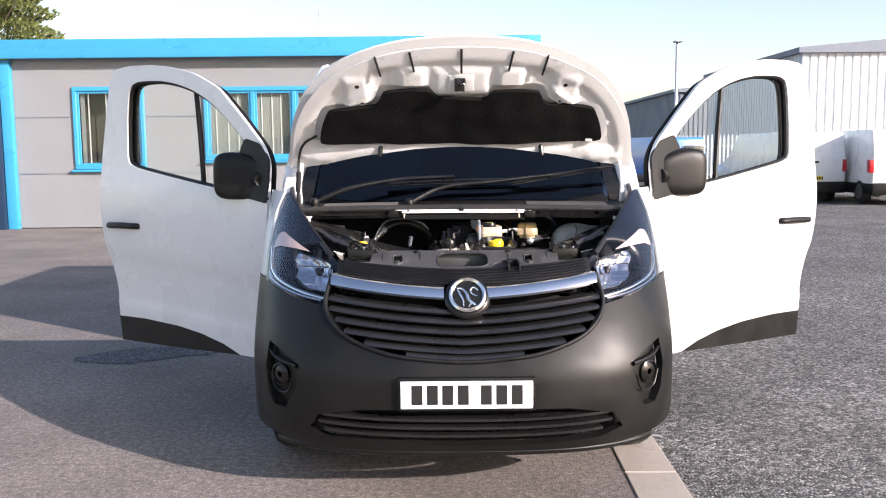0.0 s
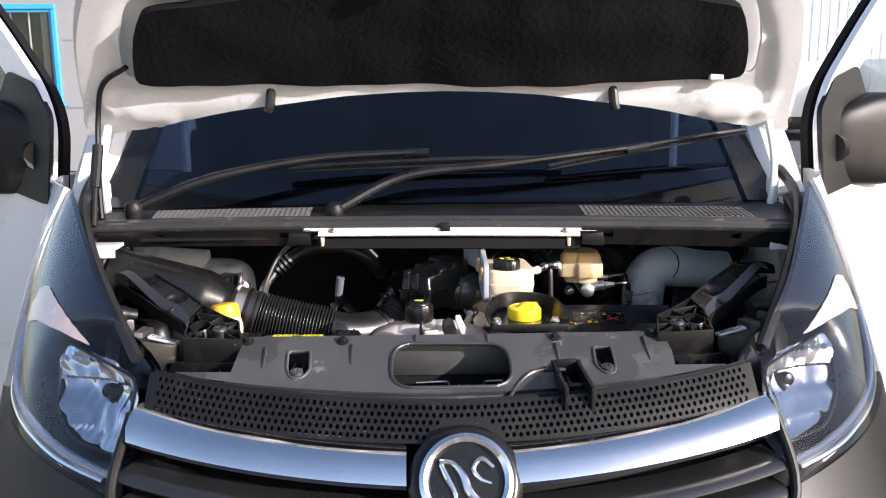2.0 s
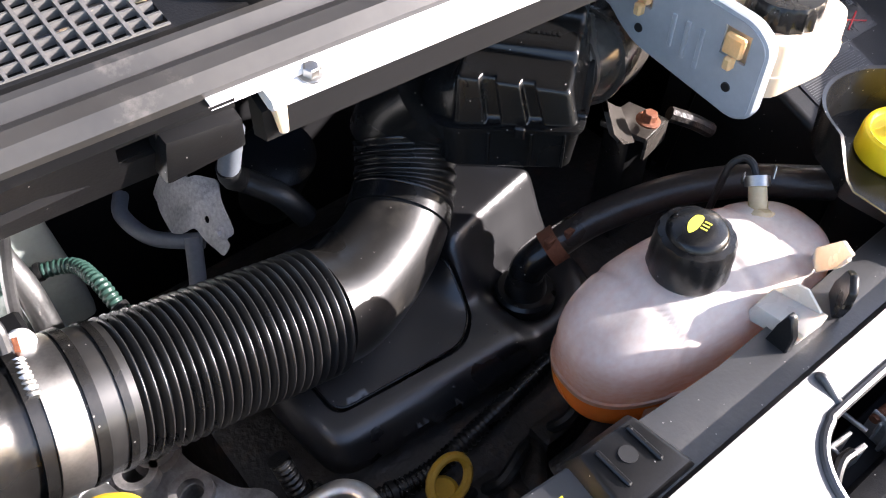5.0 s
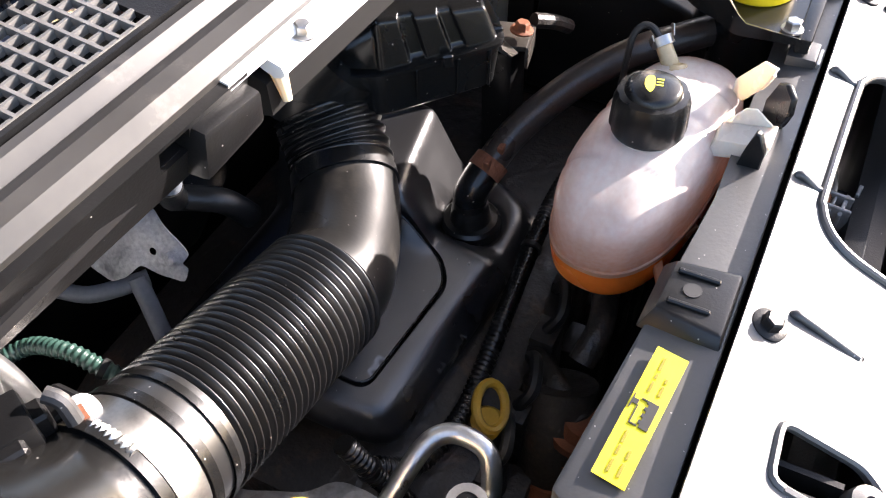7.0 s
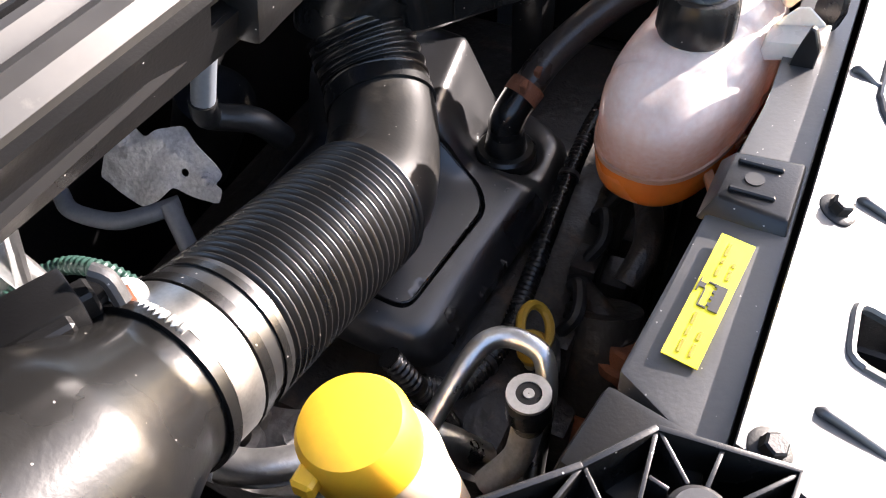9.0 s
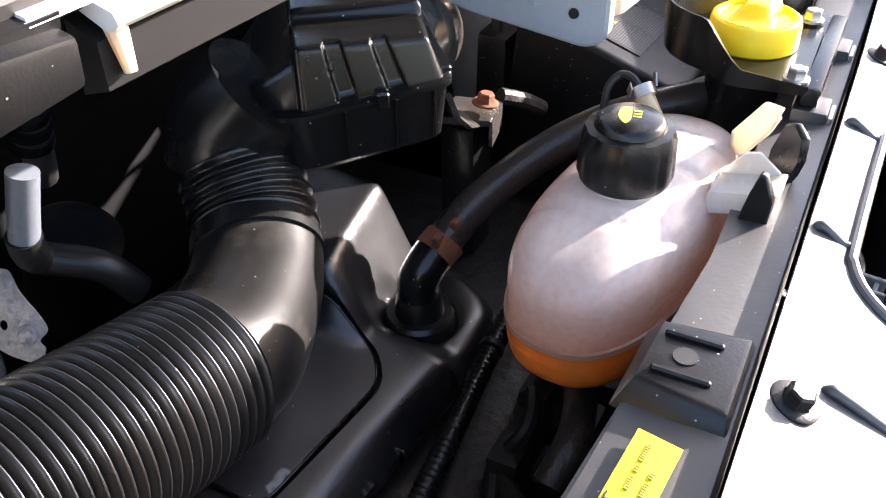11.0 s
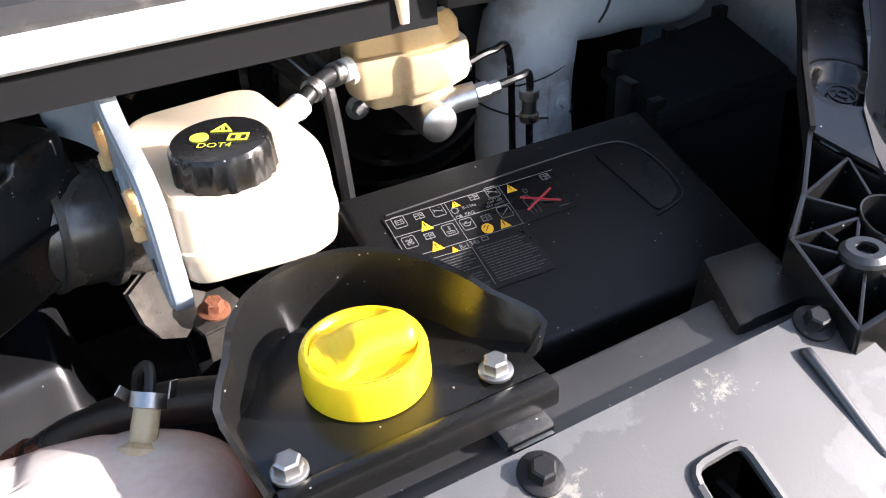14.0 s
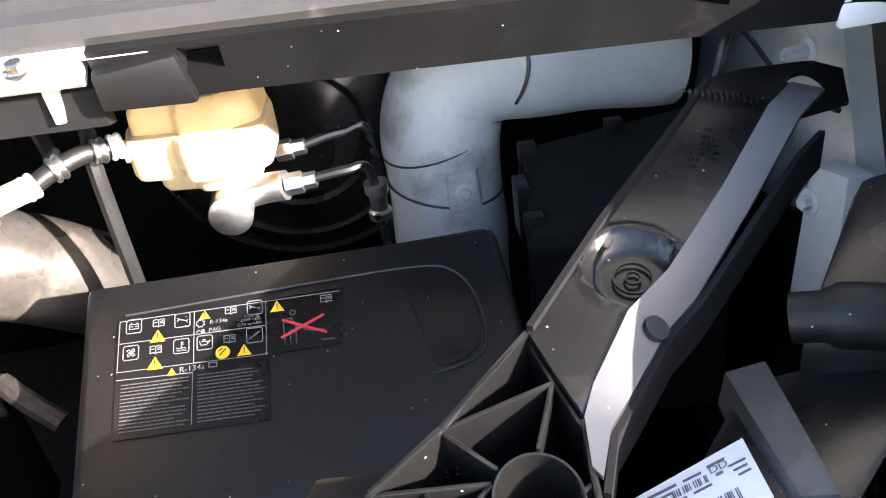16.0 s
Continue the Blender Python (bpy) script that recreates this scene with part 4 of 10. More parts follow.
BU, BV, BN = R @ Vector((-1, 0, 0)), (R @ Vector((0, -1, 0)) if (R @ Vector((0, 1, 0))).z < 0 else R @ Vector((0, 1, 0))), R @ Vector((0, 0, 1))
for pts, r in (([(-0.034, -0.044), (-0.006, -0.020), (0.006, 0.010), (0.022, 0.028), (0.042, 0.030)], 0.0075), ([(0.040, 0.026), (0.030, 0.004), (0.018, -0.020), (0.016, -0.050)], 0.0050),
               ([(-0.044, 0.020), (-0.026, 0.034), (-0.012, 0.020), (-0.022, 0.004), (-0.040, -0.004)], 0.0045), ([(-0.006, -0.020), (-0.012, -0.036), (-0.004, -0.052)], 0.0040)):
    bm = B()
    tube(bm, [bc + BU * u + BV * v + BN * 0.0045 for u, v in pts], lambda q, r=r: r * (0.55 + 0.45 * math.sin(math.pi * min(1, q + 0.15))), 10, 6)
    part("badge_stroke", bm, M_CHROME, gr)

# perforated strip behind the chrome bar
strip_lo = lambda x: 0.912 + 0.034 * (abs(x) / 0.53) ** 1.6
strip_hi = lambda x: 0.968 + 0.033 * (abs(x) / 0.53) ** 1.6
xs = np.linspace(-0.535, 0.535, 41)
so = [(arc(x), strip_lo(x)) for x in xs] + [(arc(x), strip_hi(x)) for x in xs[::-1]]
holes = []
for r in range(5):
    for i in range(90):
        x = -0.514 + i * 0.0115 + (0.00575 if r % 2 else 0)
        z = strip_lo(x) + 0.0085 + r * 0.0100
        if math.hypot(x - 0.012, (z - 0.874) * 1.1) < 0.084 or abs(x) > 0.524:
            continue
        holes.append([(arc(x + 0.0036 * math.cos(k * 1.0472)), z + 0.0036 * math.sin(k * 1.0472)) for k in range(6)])
bm = B()
patch(bm, so, holes, 0.012, lambda u, z: nose(u, z, -0.004 - max(0.0, (z - 0.955)) * 0.1), 0.006)
part("perforated_trim", bm, M_MATTE, gr, "black perforated plastic trim strip", 20)
bm = B()
patch(bm, so, [], 0.03, lambda u, z: nose(u, z, -0.022))
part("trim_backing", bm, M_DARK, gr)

# number plate, with plain bars for its characters
plate = thing("number_plate", (0.004, -0.01, 0.45), "white front number plate in a black surround", "number plate")
bm = B()
box(bm, (-0.268, 0.276), (-0.012, 0.02), (0.438, 0.572), 0.006)
part("plate_holder", bm, M_BLACK, plate)
bm = B()
box(bm, (-0.256, 0.264), (-0.02, -0.0125), (0.450, 0.561), 0.003)
part("plate", bm, M_PAPER, plate)
for k in range(7):
    x = -0.212 + k * 0.0605 + (0.030 if k > 3 else 0)
    bm = B()
    box(bm, (x, x + 0.042), (-0.0225, -0.0202), (0.467, 0.545), 0.001, 1)
    part("character_bar", bm, M_INK, plate)


# headlamps
def headlamp(sx):
    H = [(x * sx, z) for x, z in HEAD]
    if sx < 0:
        H = H[::-1]
    h = thing("headlamp", at_x(sx * 0.7, 0.83), "tall swept-back clear headlamp with dark housing and bright reflector", "headlamp", "front headlamps")
    o = smooth2(H, 4)
    bm = B()
    patch(bm, on_nose(o), [], 0.03, nose)
    ob = part("lens", bm, M_LENS, h, "clear glossy lamp lens")
    ob.visible_shadow = False
    cu, cz = arc(sx * 0.655), 0.945

    def depth(u, z):
        d = math.hypot((u - cu) / 0.155, (z - cz) / 0.10)
        return -0.010 - 0.085 * math.exp(-d ** 6)
    bm = B()
    patch(bm, on_nose(o), [], 0.012, lambda u, z: nose(u, z, depth(u, z)))
    part("housing", bm, M_LENSDARK, h)
    # faceted reflector bowl
    q = [(0.742, 1.020), (0.566, 0.985), (0.580, 0.872), (0.688, 0.880), (0.742, 0.920)]
    q = rounded([(x * sx, z) for x, z in (q if sx < 0 else q[::-1])], 0.025)
    # smooth bowl with fine upright flutes and a few broad steps
    def bowl(u, z):
        x = abs(float(np.interp(abs(u), _ps, _px)))
        r2 = ((x - 0.655) / 0.10) ** 2 + ((z - 0.942) / 0.075) ** 2
        step = 0.006 * math.floor((z - 0.86) / 0.034) % 0.012
        return nose(u, z, -0.072 + 0.046 * min(1.1, r2) + 0.0015 * abs(math.sin(x * 150 + 8 * z)) + step + 0.0055 * noise.noise(Vector((x * 52, z * 44, 3.0 * (u > 0)))))
    bm = B()
    patch(bm, on_nose(q), [], 0.006, bowl)
    part("reflector", bm, M_REFLECT, h, "bright fluted chrome reflector", 28)
    # chrome light guide round the outer and lower edge
    bm = B()
    tube(bm, [at_x(sx * x, z, -0.010) for x, z in ((0.585, 0.850), (0.66, 0.862), (0.74, 0.880), (0.81, 0.905), (0.850, 0.940), (0.862, 0.985), (0.866, 1.03))], lambda s: 0.008 + 0.003 * s, 10, 6)
    part("light_guide", bm, M_REFLECT, h, "chrome light guide")
    bm = B()
    tube(bm, [at_x(x, z, -0.024) for x, z in q + q[:1]], 0.003, 8, 1, False)
    part("reflector_rim", bm, M_LENSDARK, h)
    bm = B()
    d = at_x(sx * 0.66, 0.945, -0.075)
    lathe(bm, d, (sx * 0.3, -0.9, 0.2), [(0, 0.014), (0.012, 0.014), (0.018, 0.011), (0.02, 0.005)], 20)
    part("bulb_shield", bm, M_LENSDARK, h)
    # indicator
    q = [(0.662, 1.027), (0.735, 1.062), (0.808, 1.100), (0.835, 1.092), (0.852, 1.060), (0.862, 1.024), (0.822, 1.040), (0.745, 1.038)]
    q = rounded([(x * sx, z) for x, z in (q if sx > 0 else q[::-1])], 0.008)
    bm = B()
    patch(bm, on_nose(q), [], 0.012, lambda u, z: nose(u, z, -0.006 + 0.001 * math.sin(u * 300)))
    part("indicator", bm, M_AMBER, h, "pale pink-amber indicator section")
    # bright strip along the lower edge
    bm = B()
    tube(bm, [at_x(sx * x, z, -0.012) for x, z in ((0.60, 0.840), (0.66, 0.848), (0.72, 0.858), (0.80, 0.878), (0.855, 0.900), (0.872, 0.93))], 0.006, 8, 5)
    part("light_strip", bm, M_REFLECT, h)
    return h


LAMPS = {sx: headlamp(sx) for sx in (-1, 1)}

# wings and sides
for sx in (-1, 1):
    W = [(0.835, 1.275), (0.8755, 1.16), (0.8895, 1.03), (0.8898, 0.906)]
    o = [(arc(sx * x), z) for x, z in W] + [(sx * (UE + 0.02), 0.905), (sx * (UE + 0.05), 0.80), (sx * (UE + 0.38), 0.80), (sx * (UE + 0.40), 1.24), (sx * (UE + 0.1), 1.27)]
    if sx < 0:
        o = o[::-1]
    bm = B()
    patch(bm, o, [], 0.03, nose, 0.012)
    part("wing", bm, M_WHITE, van, "white painted front wing")
    # gutter and inner edge beside the bay
    bm = B()
    tube(bm, [(sx * 0.565, 0.36, 1.015), (sx * 0.66, 0.50, 1.105), (sx * 0.74, 0.64, 1.185), (sx * 0.80, 0.80, 1.245), (sx * 0.835, 1.0, 1.29)], 0.012, 8, 5)
    part("wing_gutter", bm, M_RUBBER, van)
    bm = B()
    hexa(bm, [(sx * 0.78, 0.84, 1.15), (sx * 0.80, 0.88, 1.22), (sx * 0.80, 1.06, 1.22), (sx * 0.745, 1.06, 0.5), (sx * 0.745, 0.70, 0.5), (sx * 0.745, 0.70, 1.01)],
         [(sx * 0.80, 0.84, 1.15), (sx * 0.82, 0.88, 1.22), (sx * 0.82, 1.06, 1.22), (sx * 0.765, 1.06, 0.5), (sx * 0.765, 0.70, 0.5), (sx * 0.765, 0.70, 1.01)])
    iw = part("inner_wing", bm, M_WING, van)
    # welded flange, seam and a pale stud
    bm = B()
    tube(bm, [(sx * 0.744, 0.735, 1.05), (sx * 0.7445, 0.80, 1.035), (sx * 0.7445, 0.90, 1.05), (sx * 0.7445, 0.98, 1.02)], 0.0022, 8, 5)
    part("seam", bm, M_SEAL, iw)
    bm = B()
    lathe(bm, (sx * 0.745, 0.782, 1.075), (-sx, -0.15, 0), [(0, 0.010), (0.003, 0.0095), (0.005, 0.006), (0.020, 0.005), (0.023, 0.003)], 16)
    part("stud", bm, M_PAPER, iw)
    # black panel added to keep the gap between lamp and wing dark
    bm = B()
    rows = [[bm.verts.new((sx * (x + a), y, z - d)) for a, d in ((0.0, 0.008), (0.02, 0.10), (0.02, 0.62), (0.032, 0.62), (0.032, 0.10), (0.012, 0.004))]
            for x, y, z in ((0.60, 0.42, 1.03), (0.67, 0.52, 1.10), (0.735, 0.64, 1.17), (0.775, 0.74, 1.21), (0.79, 0.84, 1.24))]
    for p, q in zip(rows, rows[1:]):
        for k in range(6):
            bm.faces.new((p[k], p[(k + 1) % 6], q[(k + 1) % 6], q[k]))
    part("dark_gap_panel", bm, M_BLACK, van)
    # screen pillar, side panel, sill
    bm = B()
    tube(bm, [(sx * 0.84, 0.93, 1.20), (sx * 0.83, 1.15, 1.42), (sx * 0.79, 1.60, 1.78), (sx * 0.76, 1.85, 1.92)], 0.05, 10, 5)
    part("pillar", bm, M_WHITE, van)
    bm = B()
    box(bm, (sx * 0.95 - 0.02, sx * 0.95 + 0.02), (2.25, 4.95), (0.35, 1.85), 0.02)
    part("side_panel", bm, M_WHITE, van)
    bm = B()
    box(bm, (sx * 0.92 - 0.04, sx * 0.92 + 0.04), (1.15, 2.25), (0.30, 0.46), 0.02)
    part("sill", bm, M_BUMPER, van)
    for yy in (0.93, 3.95):
        bm = B()
        lathe(bm, (sx * 0.70, yy, 0.33), (sx, 0, 0), [(0, 0.25), (0.02, 0.32), (0.05, 0.335), (0.17, 0.335), (0.20, 0.32), (0.215, 0.24)], 36)
        wh = part("wheel", bm, M_RUBBER, van)
        bm = B()
        lathe(bm, (sx * 0.80, yy, 0.33), (sx, 0, 0), [(0, 0.20), (0.10, 0.205), (0.105, 0.17), (0.08, 0.06), (0.095, 0.03)], 28)
        part("rim", bm, M_STEEL, wh)
bm = B()
hexa(bm, [(-0.80, 1.80, 1.90), (0.80, 1.80, 1.90), (0.90, 4.95, 1.90), (-0.90, 4.95, 1.90)], [(-0.72, 1.85, 1.955), (0.72, 1.85, 1.955), (0.84, 4.9, 1.97), (-0.84, 4.9, 1.97)], 0.03)
part("roof", bm, M_WHITE, van)
bm = B()
box(bm, (-0.93, 0.93), (4.92, 4.98), (0.35, 1.90), 0.02)
part("rear_doors", bm, M_WHITE, van)
bm = B()
box(bm, (-0.90, 0.90), (1.2, 4.9), (0.33, 0.40))
part("floor_pan", bm, M_DARK, van)
bm = B()
box(bm, (-0.88, 0.88), (2.32, 2.36), (0.4, 1.88))
part("bulkhead", bm, M_DARK, van)
bm = B()
hexa(bm, [(-0.80, 1.12, 0.8), (0.80, 1.12, 0.8), (0.80, 1.5, 0.8), (-0.80, 1.5, 0.8)], [(-0.78, 1.10, 1.21), (0.78, 1.10, 1.21), (0.78, 1.48, 1.24), (-0.78, 1.48, 1.24)], 0.03)
part("dashboard", bm, M_DASH, van)
for sx in (-0.45, 0.2, 0.55):
    bm = B()
    box(bm, (sx - 0.22, sx + 0.22), (2.05, 2.22), (0.7, 1.45), 0.06)
    box(bm, (sx - 0.13, sx + 0.13), (2.08, 2.2), (1.47, 1.68), 0.05)
    part("seat", bm, M_DARK, van)


# windscreen
def screen(u, v):
    return (u * (1 - 0.10 * v), 0.885 + 0.98 * v - 0.06 * (1 - (u / 0.8) ** 2) * (1 - v), 1.205 + 0.72 * v + 0.02 * (1 - (u / 0.8) ** 2) * (1 - v))


bm = B()
patch(bm, [(-0.79, 0.0), (0.79, 0.0), (0.79, 1.0), (-0.79, 1.0)], [], 0.08, screen, 0.006)
ob = part("windscreen", bm, M_SCREEN, van, "dark glossy windscreen")
ob.visible_shadow = False
for sx in (-1, 1):
    bm = B()
    patch(bm, [(sx * 0.72, 0.0), (sx * 0.80, 0.0), (sx * 0.80, 0.6), (sx * 0.745, 0.6)] if sx > 0 else [(-0.80, 0.0), (-0.72, 0.0), (-0.745, 0.6), (-0.80, 0.6)], [], 0.05,
          lambda u, v: Vector(screen(u, v)) + Vector((0, -0.006, 0.008)))
    part("screen_border", bm, M_GLOSS, van)

# ---- bonnet, raised ----
bonnet = part("bonnet", patch(B(), smooth2([(0, 1.915), (0.30, 1.893), (0.56, 1.815), (0.70, 1.71), (0.785, 1.58), (0.832, 1.43), (0.835, 1.365)] +
              [(0.62, 1.405), (0.40, 1.445), (0, 1.475), (-0.40, 1.445), (-0.62, 1.405)] +
              [(-0.835, 1.365), (-0.832, 1.43), (-0.785, 1.58), (-0.70, 1.71), (-0.56, 1.815), (-0.30, 1.893)], 4)[::-1], [], 0.035,
              lambda x, z: Vector((x, 0.88 - 0.976 * (z - 1.42) + 0.03 * (x / 0.8) ** 2, z)) + Vector((0, 0.72, 0.69)) * 0.032, 0.012), M_WHITE, van, "raised white bonnet skin")


def bon(x, z, off=0.0):
    """A point of the bonnet's underside, off metres towards the viewer below it."""
    return Vector((x, 0.88 - 0.976 * (z - 1.42) + 0.03 * (x / 0.8) ** 2, z)) - Vector((0, 0.72, 0.69)) * off


RIM = [(0, 1.902), (0.30, 1.880), (0.55, 1.80), (0.685, 1.70), (0.768, 1.58), (0.812, 1.43), (0.815, 1.385), (0.62, 1.422), (0.40, 1.46), (0, 1.487)]
RIM = RIM + [(-x, z) for x, z in RIM[1:-1]][::-1]
PADO = [(0, 1.702), (0.10, 1.702), (0.128, 1.722), (0.165, 1.736), (0.325, 1.732), (0.355, 1.712), (0.378, 1.680), (0.43, 1.672), (0.57, 1.660), (0.615, 1.636), (0.655, 1.545), (0.63, 1.515), (0.45, 1.512), (0.2, 1.506), (0, 1.509)]
PADO = PADO + [(-x, z) for x, z in PADO[1:-1]][::-1]
WELL = [(x * 1.05, 1.6 + (z - 1.6) * 1.1 + 0.004) for x, z in PADO]
rim_s, well_s, pad_s = smooth2(RIM[::-1], 4), smooth2(WELL[::-1], 3), smooth2(PADO[::-1], 3)


def edge_gap(poly, x, z):
    p = np.array(poly)
    d = np.roll(p, -1, axis=0) - p
    t = np.clip(((x - p[:, 0]) * d[:, 0] + (z - p[:, 1]) * d[:, 1]) / (d ** 2).sum(1), 0, 1)
    return float(np.min(np.hypot(p[:, 0] + d[:, 0] * t - x, p[:, 1] + d[:, 1] * t - z)))


def plate(x, z, cx, cz, hx, hz, e=0.0035):
    """1 inside a rectangle with narrow sloping sides, 0 outside."""
    d = max(abs(x - cx) - hx, abs(z - cz) - hz)
    return 1 / (1 + math.exp(max(-40.0, min(40.0, d / e))))


def pressed(x, z):
    """The inner skin: stepped border and flat raised plates round the pad's well."""
    p = bon(x, z)
    a = abs(x)
    d = 0.010 * (1 / (1 + math.exp(max(-40.0, min(40.0, (edge_gap(rim_s, x, z) - 0.058) / 0.004)))))
    d += 0.012 * plate(a, z, 0.215, 1.775, 0.055, 0.042)
    d += 0.008 * plate(x, z, 0.0, 1.765, 0.115, 0.045)
    d += 0.011 * plate(a, z, 0.465, 1.722, 0.052, 0.060, 0.004)
    d -= 0.006 * plate(a, z, 0.345, 1.775, 0.045, 0.040)
    d += 0.010 * plate(a * 0.55 + z, a - 0.6 * z, 1.955, -0.47, 0.012, 0.20, 0.003) * (1 if 0.40 < a < 0.72 else 0)
    d += 0.008 * plate(a, z, 0.40, 1.450, 0.36, 0.024)
    d += 0.006 * plate(a, z, 0.655, 1.421, 0.050, 0.026)
    return p - Vector((0, 0.72, 0.69)) * d


inner = part("bonnet_frame", patch(B(), rim_s, [well_s], 0.012, pressed, -0.006), M_WHITE_IN, bonnet, "pressed white inner bonnet frame")
bm = B()
patch(bm, well_s, [], 0.03, lambda x, z: bon(x, z, -0.02))
part("well", bm, M_WHITE_IN, bonnet)
bm = B()
patch(bm, pad_s, [], 0.02, lambda x, z: bon(x, z, 0.008 + 0.008 * noise.noise(Vector((x * 9, z * 12, 0))) + 0.006 * math.sin(x * 8)), -0.02)
part("sound_pad", bm, M_PAD, bonnet, "black felt sound-deadening pad")
for x0, x1, z0, z1 in ((0.372, 0.352, 1.868, 1.795), (0.222, 0.205, 1.885, 1.812), (0, 0, 1.895, 1.805)):
    for sx in ((-1, 1) if x0 else (1,)):
        # black tube on the skin stands for the slot's dark inside
        bm = B()
        a, b = bon(sx * x0, z0 - 0.0, 0.016), bon(sx * x1, z1, 0.020)
        tube(bm, [a, (a + b) / 2, b], 0.005, 8, 2)
        part("drain_slot", bm, M_INK, bonnet)
for x, z, r in ((0.46, 1.752, 0.016), (0.445, 1.688, 0.013), (0.655, 1.421, 0.015)):
    for sx in (-1, 1):
        p = bon(sx * x, z, 0.006)
        bm = B()
        lathe(bm, p, (0, -0.72, -0.69), [(-0.02, r * 1.6), (0.004, r * 1.7), (0.008, r * 1.4), (0.006, r)], 20)
        part("boss", bm, M_WHITE_IN, bonnet)
        bm = B()
        lathe(bm, p, (0, -0.72, -0.69), [(0.0, r), (0.009, r * 0.95), (0.012, r * 0.5)], 16)
        part("plug", bm, M_INK, bonnet)
# latch
bm = B()
box(bm, (-0.055, 0.055), (-0.006, 0.004), (-0.05, 0.04), 0.006, 2, Matrix.Translation(bon(0.0, 1.765, 0.012)) @ Matrix.Rotation(radians(44), 4, 'X'))
part("latch_plate", bm, M_WHITE_IN, bonnet)
bm = B()
p = bon(0.0, 1.765, 0.03)
tube(bm, [p + Vector((-0.012, 0, 0.03)), p + Vector((-0.012, -0.03, 0.0)), p + Vector((0.012, -0.03, 0.0)), p + Vector((0.012, 0, 0.03))], 0.006, 8, 4)
box(bm, (-0.03, 0.014), (-0.01, 0.01), (-0.03, 0.028), 0.004, 2, Matrix.Translation(p))
part("latch", bm, M_GLOSS, bonnet)
for sx in (-1, 1):
    p = bon(sx * 0.375, 1.475, 0.01)
    bm = B()
    tube(bm, [p + Vector((-sx * 0.03, 0, 0.035)), p + Vector((0, -0.012, 0.02)), p + Vector((sx * 0.006, -0.02, -0.02)), p + Vector((sx * 0.01, -0.02, -0.035))], 0.011, 10, 4)
    part("washer_jet", bm, M_GLOSS, bonnet)
    p = bon(sx * 0.60, 1.522, 0.02)
    bm = B()
    box(bm, (-0.016, 0.016), (-0.006, 0.006), (-0.014, 0.014), 0.003, 1, Matrix.Translation(p))
    part("pad_clip", bm, M_WHITE_IN, bonnet)
    # hinge and gas strut
    bm = B()
    tube(bm, [(sx * 0.77, 0.90, 1.40), (sx * 0.775, 0.87, 1.33), (sx * 0.775, 0.86, 1.26), (sx * 0.77, 0.86, 1.19)], 0.009, 8, 4)
    box(bm, (-0.008, 0.008), (-0.02, 0.02), (-0.05, 0.05), 0.004, 1, Matrix.Translation((sx * 0.785, 0.89, 1.22)))
    part("hinge", bm, M_WHITE_IN, bonnet)
bm = B()
tube(bm, [bon(-0.675, 1.545, 0.02), bon(-0.74, 1.51, 0.02), bon(-0.775, 1.45, 0.03), (-0.775, 0.83, 1.30), (-0.765, 0.80, 1.20)], 0.006, 8, 5)
part("stay_cable", bm, M_MATTE, bonnet)
bm = B()
tube(bm, [(-0.775, 0.84, 1.36), (-0.775, 0.80, 1.27)], 0.012, 10, 1)
tube(bm, [(-0.775, 0.80, 1.27), (-0.77, 0.76, 1.19)], 0.007, 10, 1)
part("gas_strut", bm, M_MATTE, bonnet)


# ---- open front doors ----
DA, DB = Vector((0.925, 1.045, 0)), Vector((2.03, 1.835, 0))
DDIR = (DB - DA).normalized()
SHAPE = [(0.10, 0.388), (0.28, 0.386), (0.80, 0.362), (1.34, 0.345), (1.352, 0.55), (1.365, 0.72), (1.43, 0.98), (1.462, 1.20), (1.455, 1.45), (1.41, 1.75), (1.365, 1.90),
         (1.33, 1.942), (1.20, 1.955), (1.0, 1.95), (0.85, 1.935), (0.62, 1.885), (0.42, 1.80), (0.24, 1.645), (0.07, 1.49), (0.02, 1.40), (0.02, 1.18), (0.03, 0.9), (0.06, 0.6)]
WIN = [(1.20, 1.43), (1.21, 1.60), (1.195, 1.79), (1.15, 1.852), (1.02, 1.862), (0.84, 1.848), (0.66, 1.805), (0.50, 1.735), (0.36, 1.64), (0.22, 1.525), (0.17, 1.45), (0.19, 1.25), (0.34, 1.262), (0.60, 1.295), (1.0, 1.355), (1.15, 1.385)]


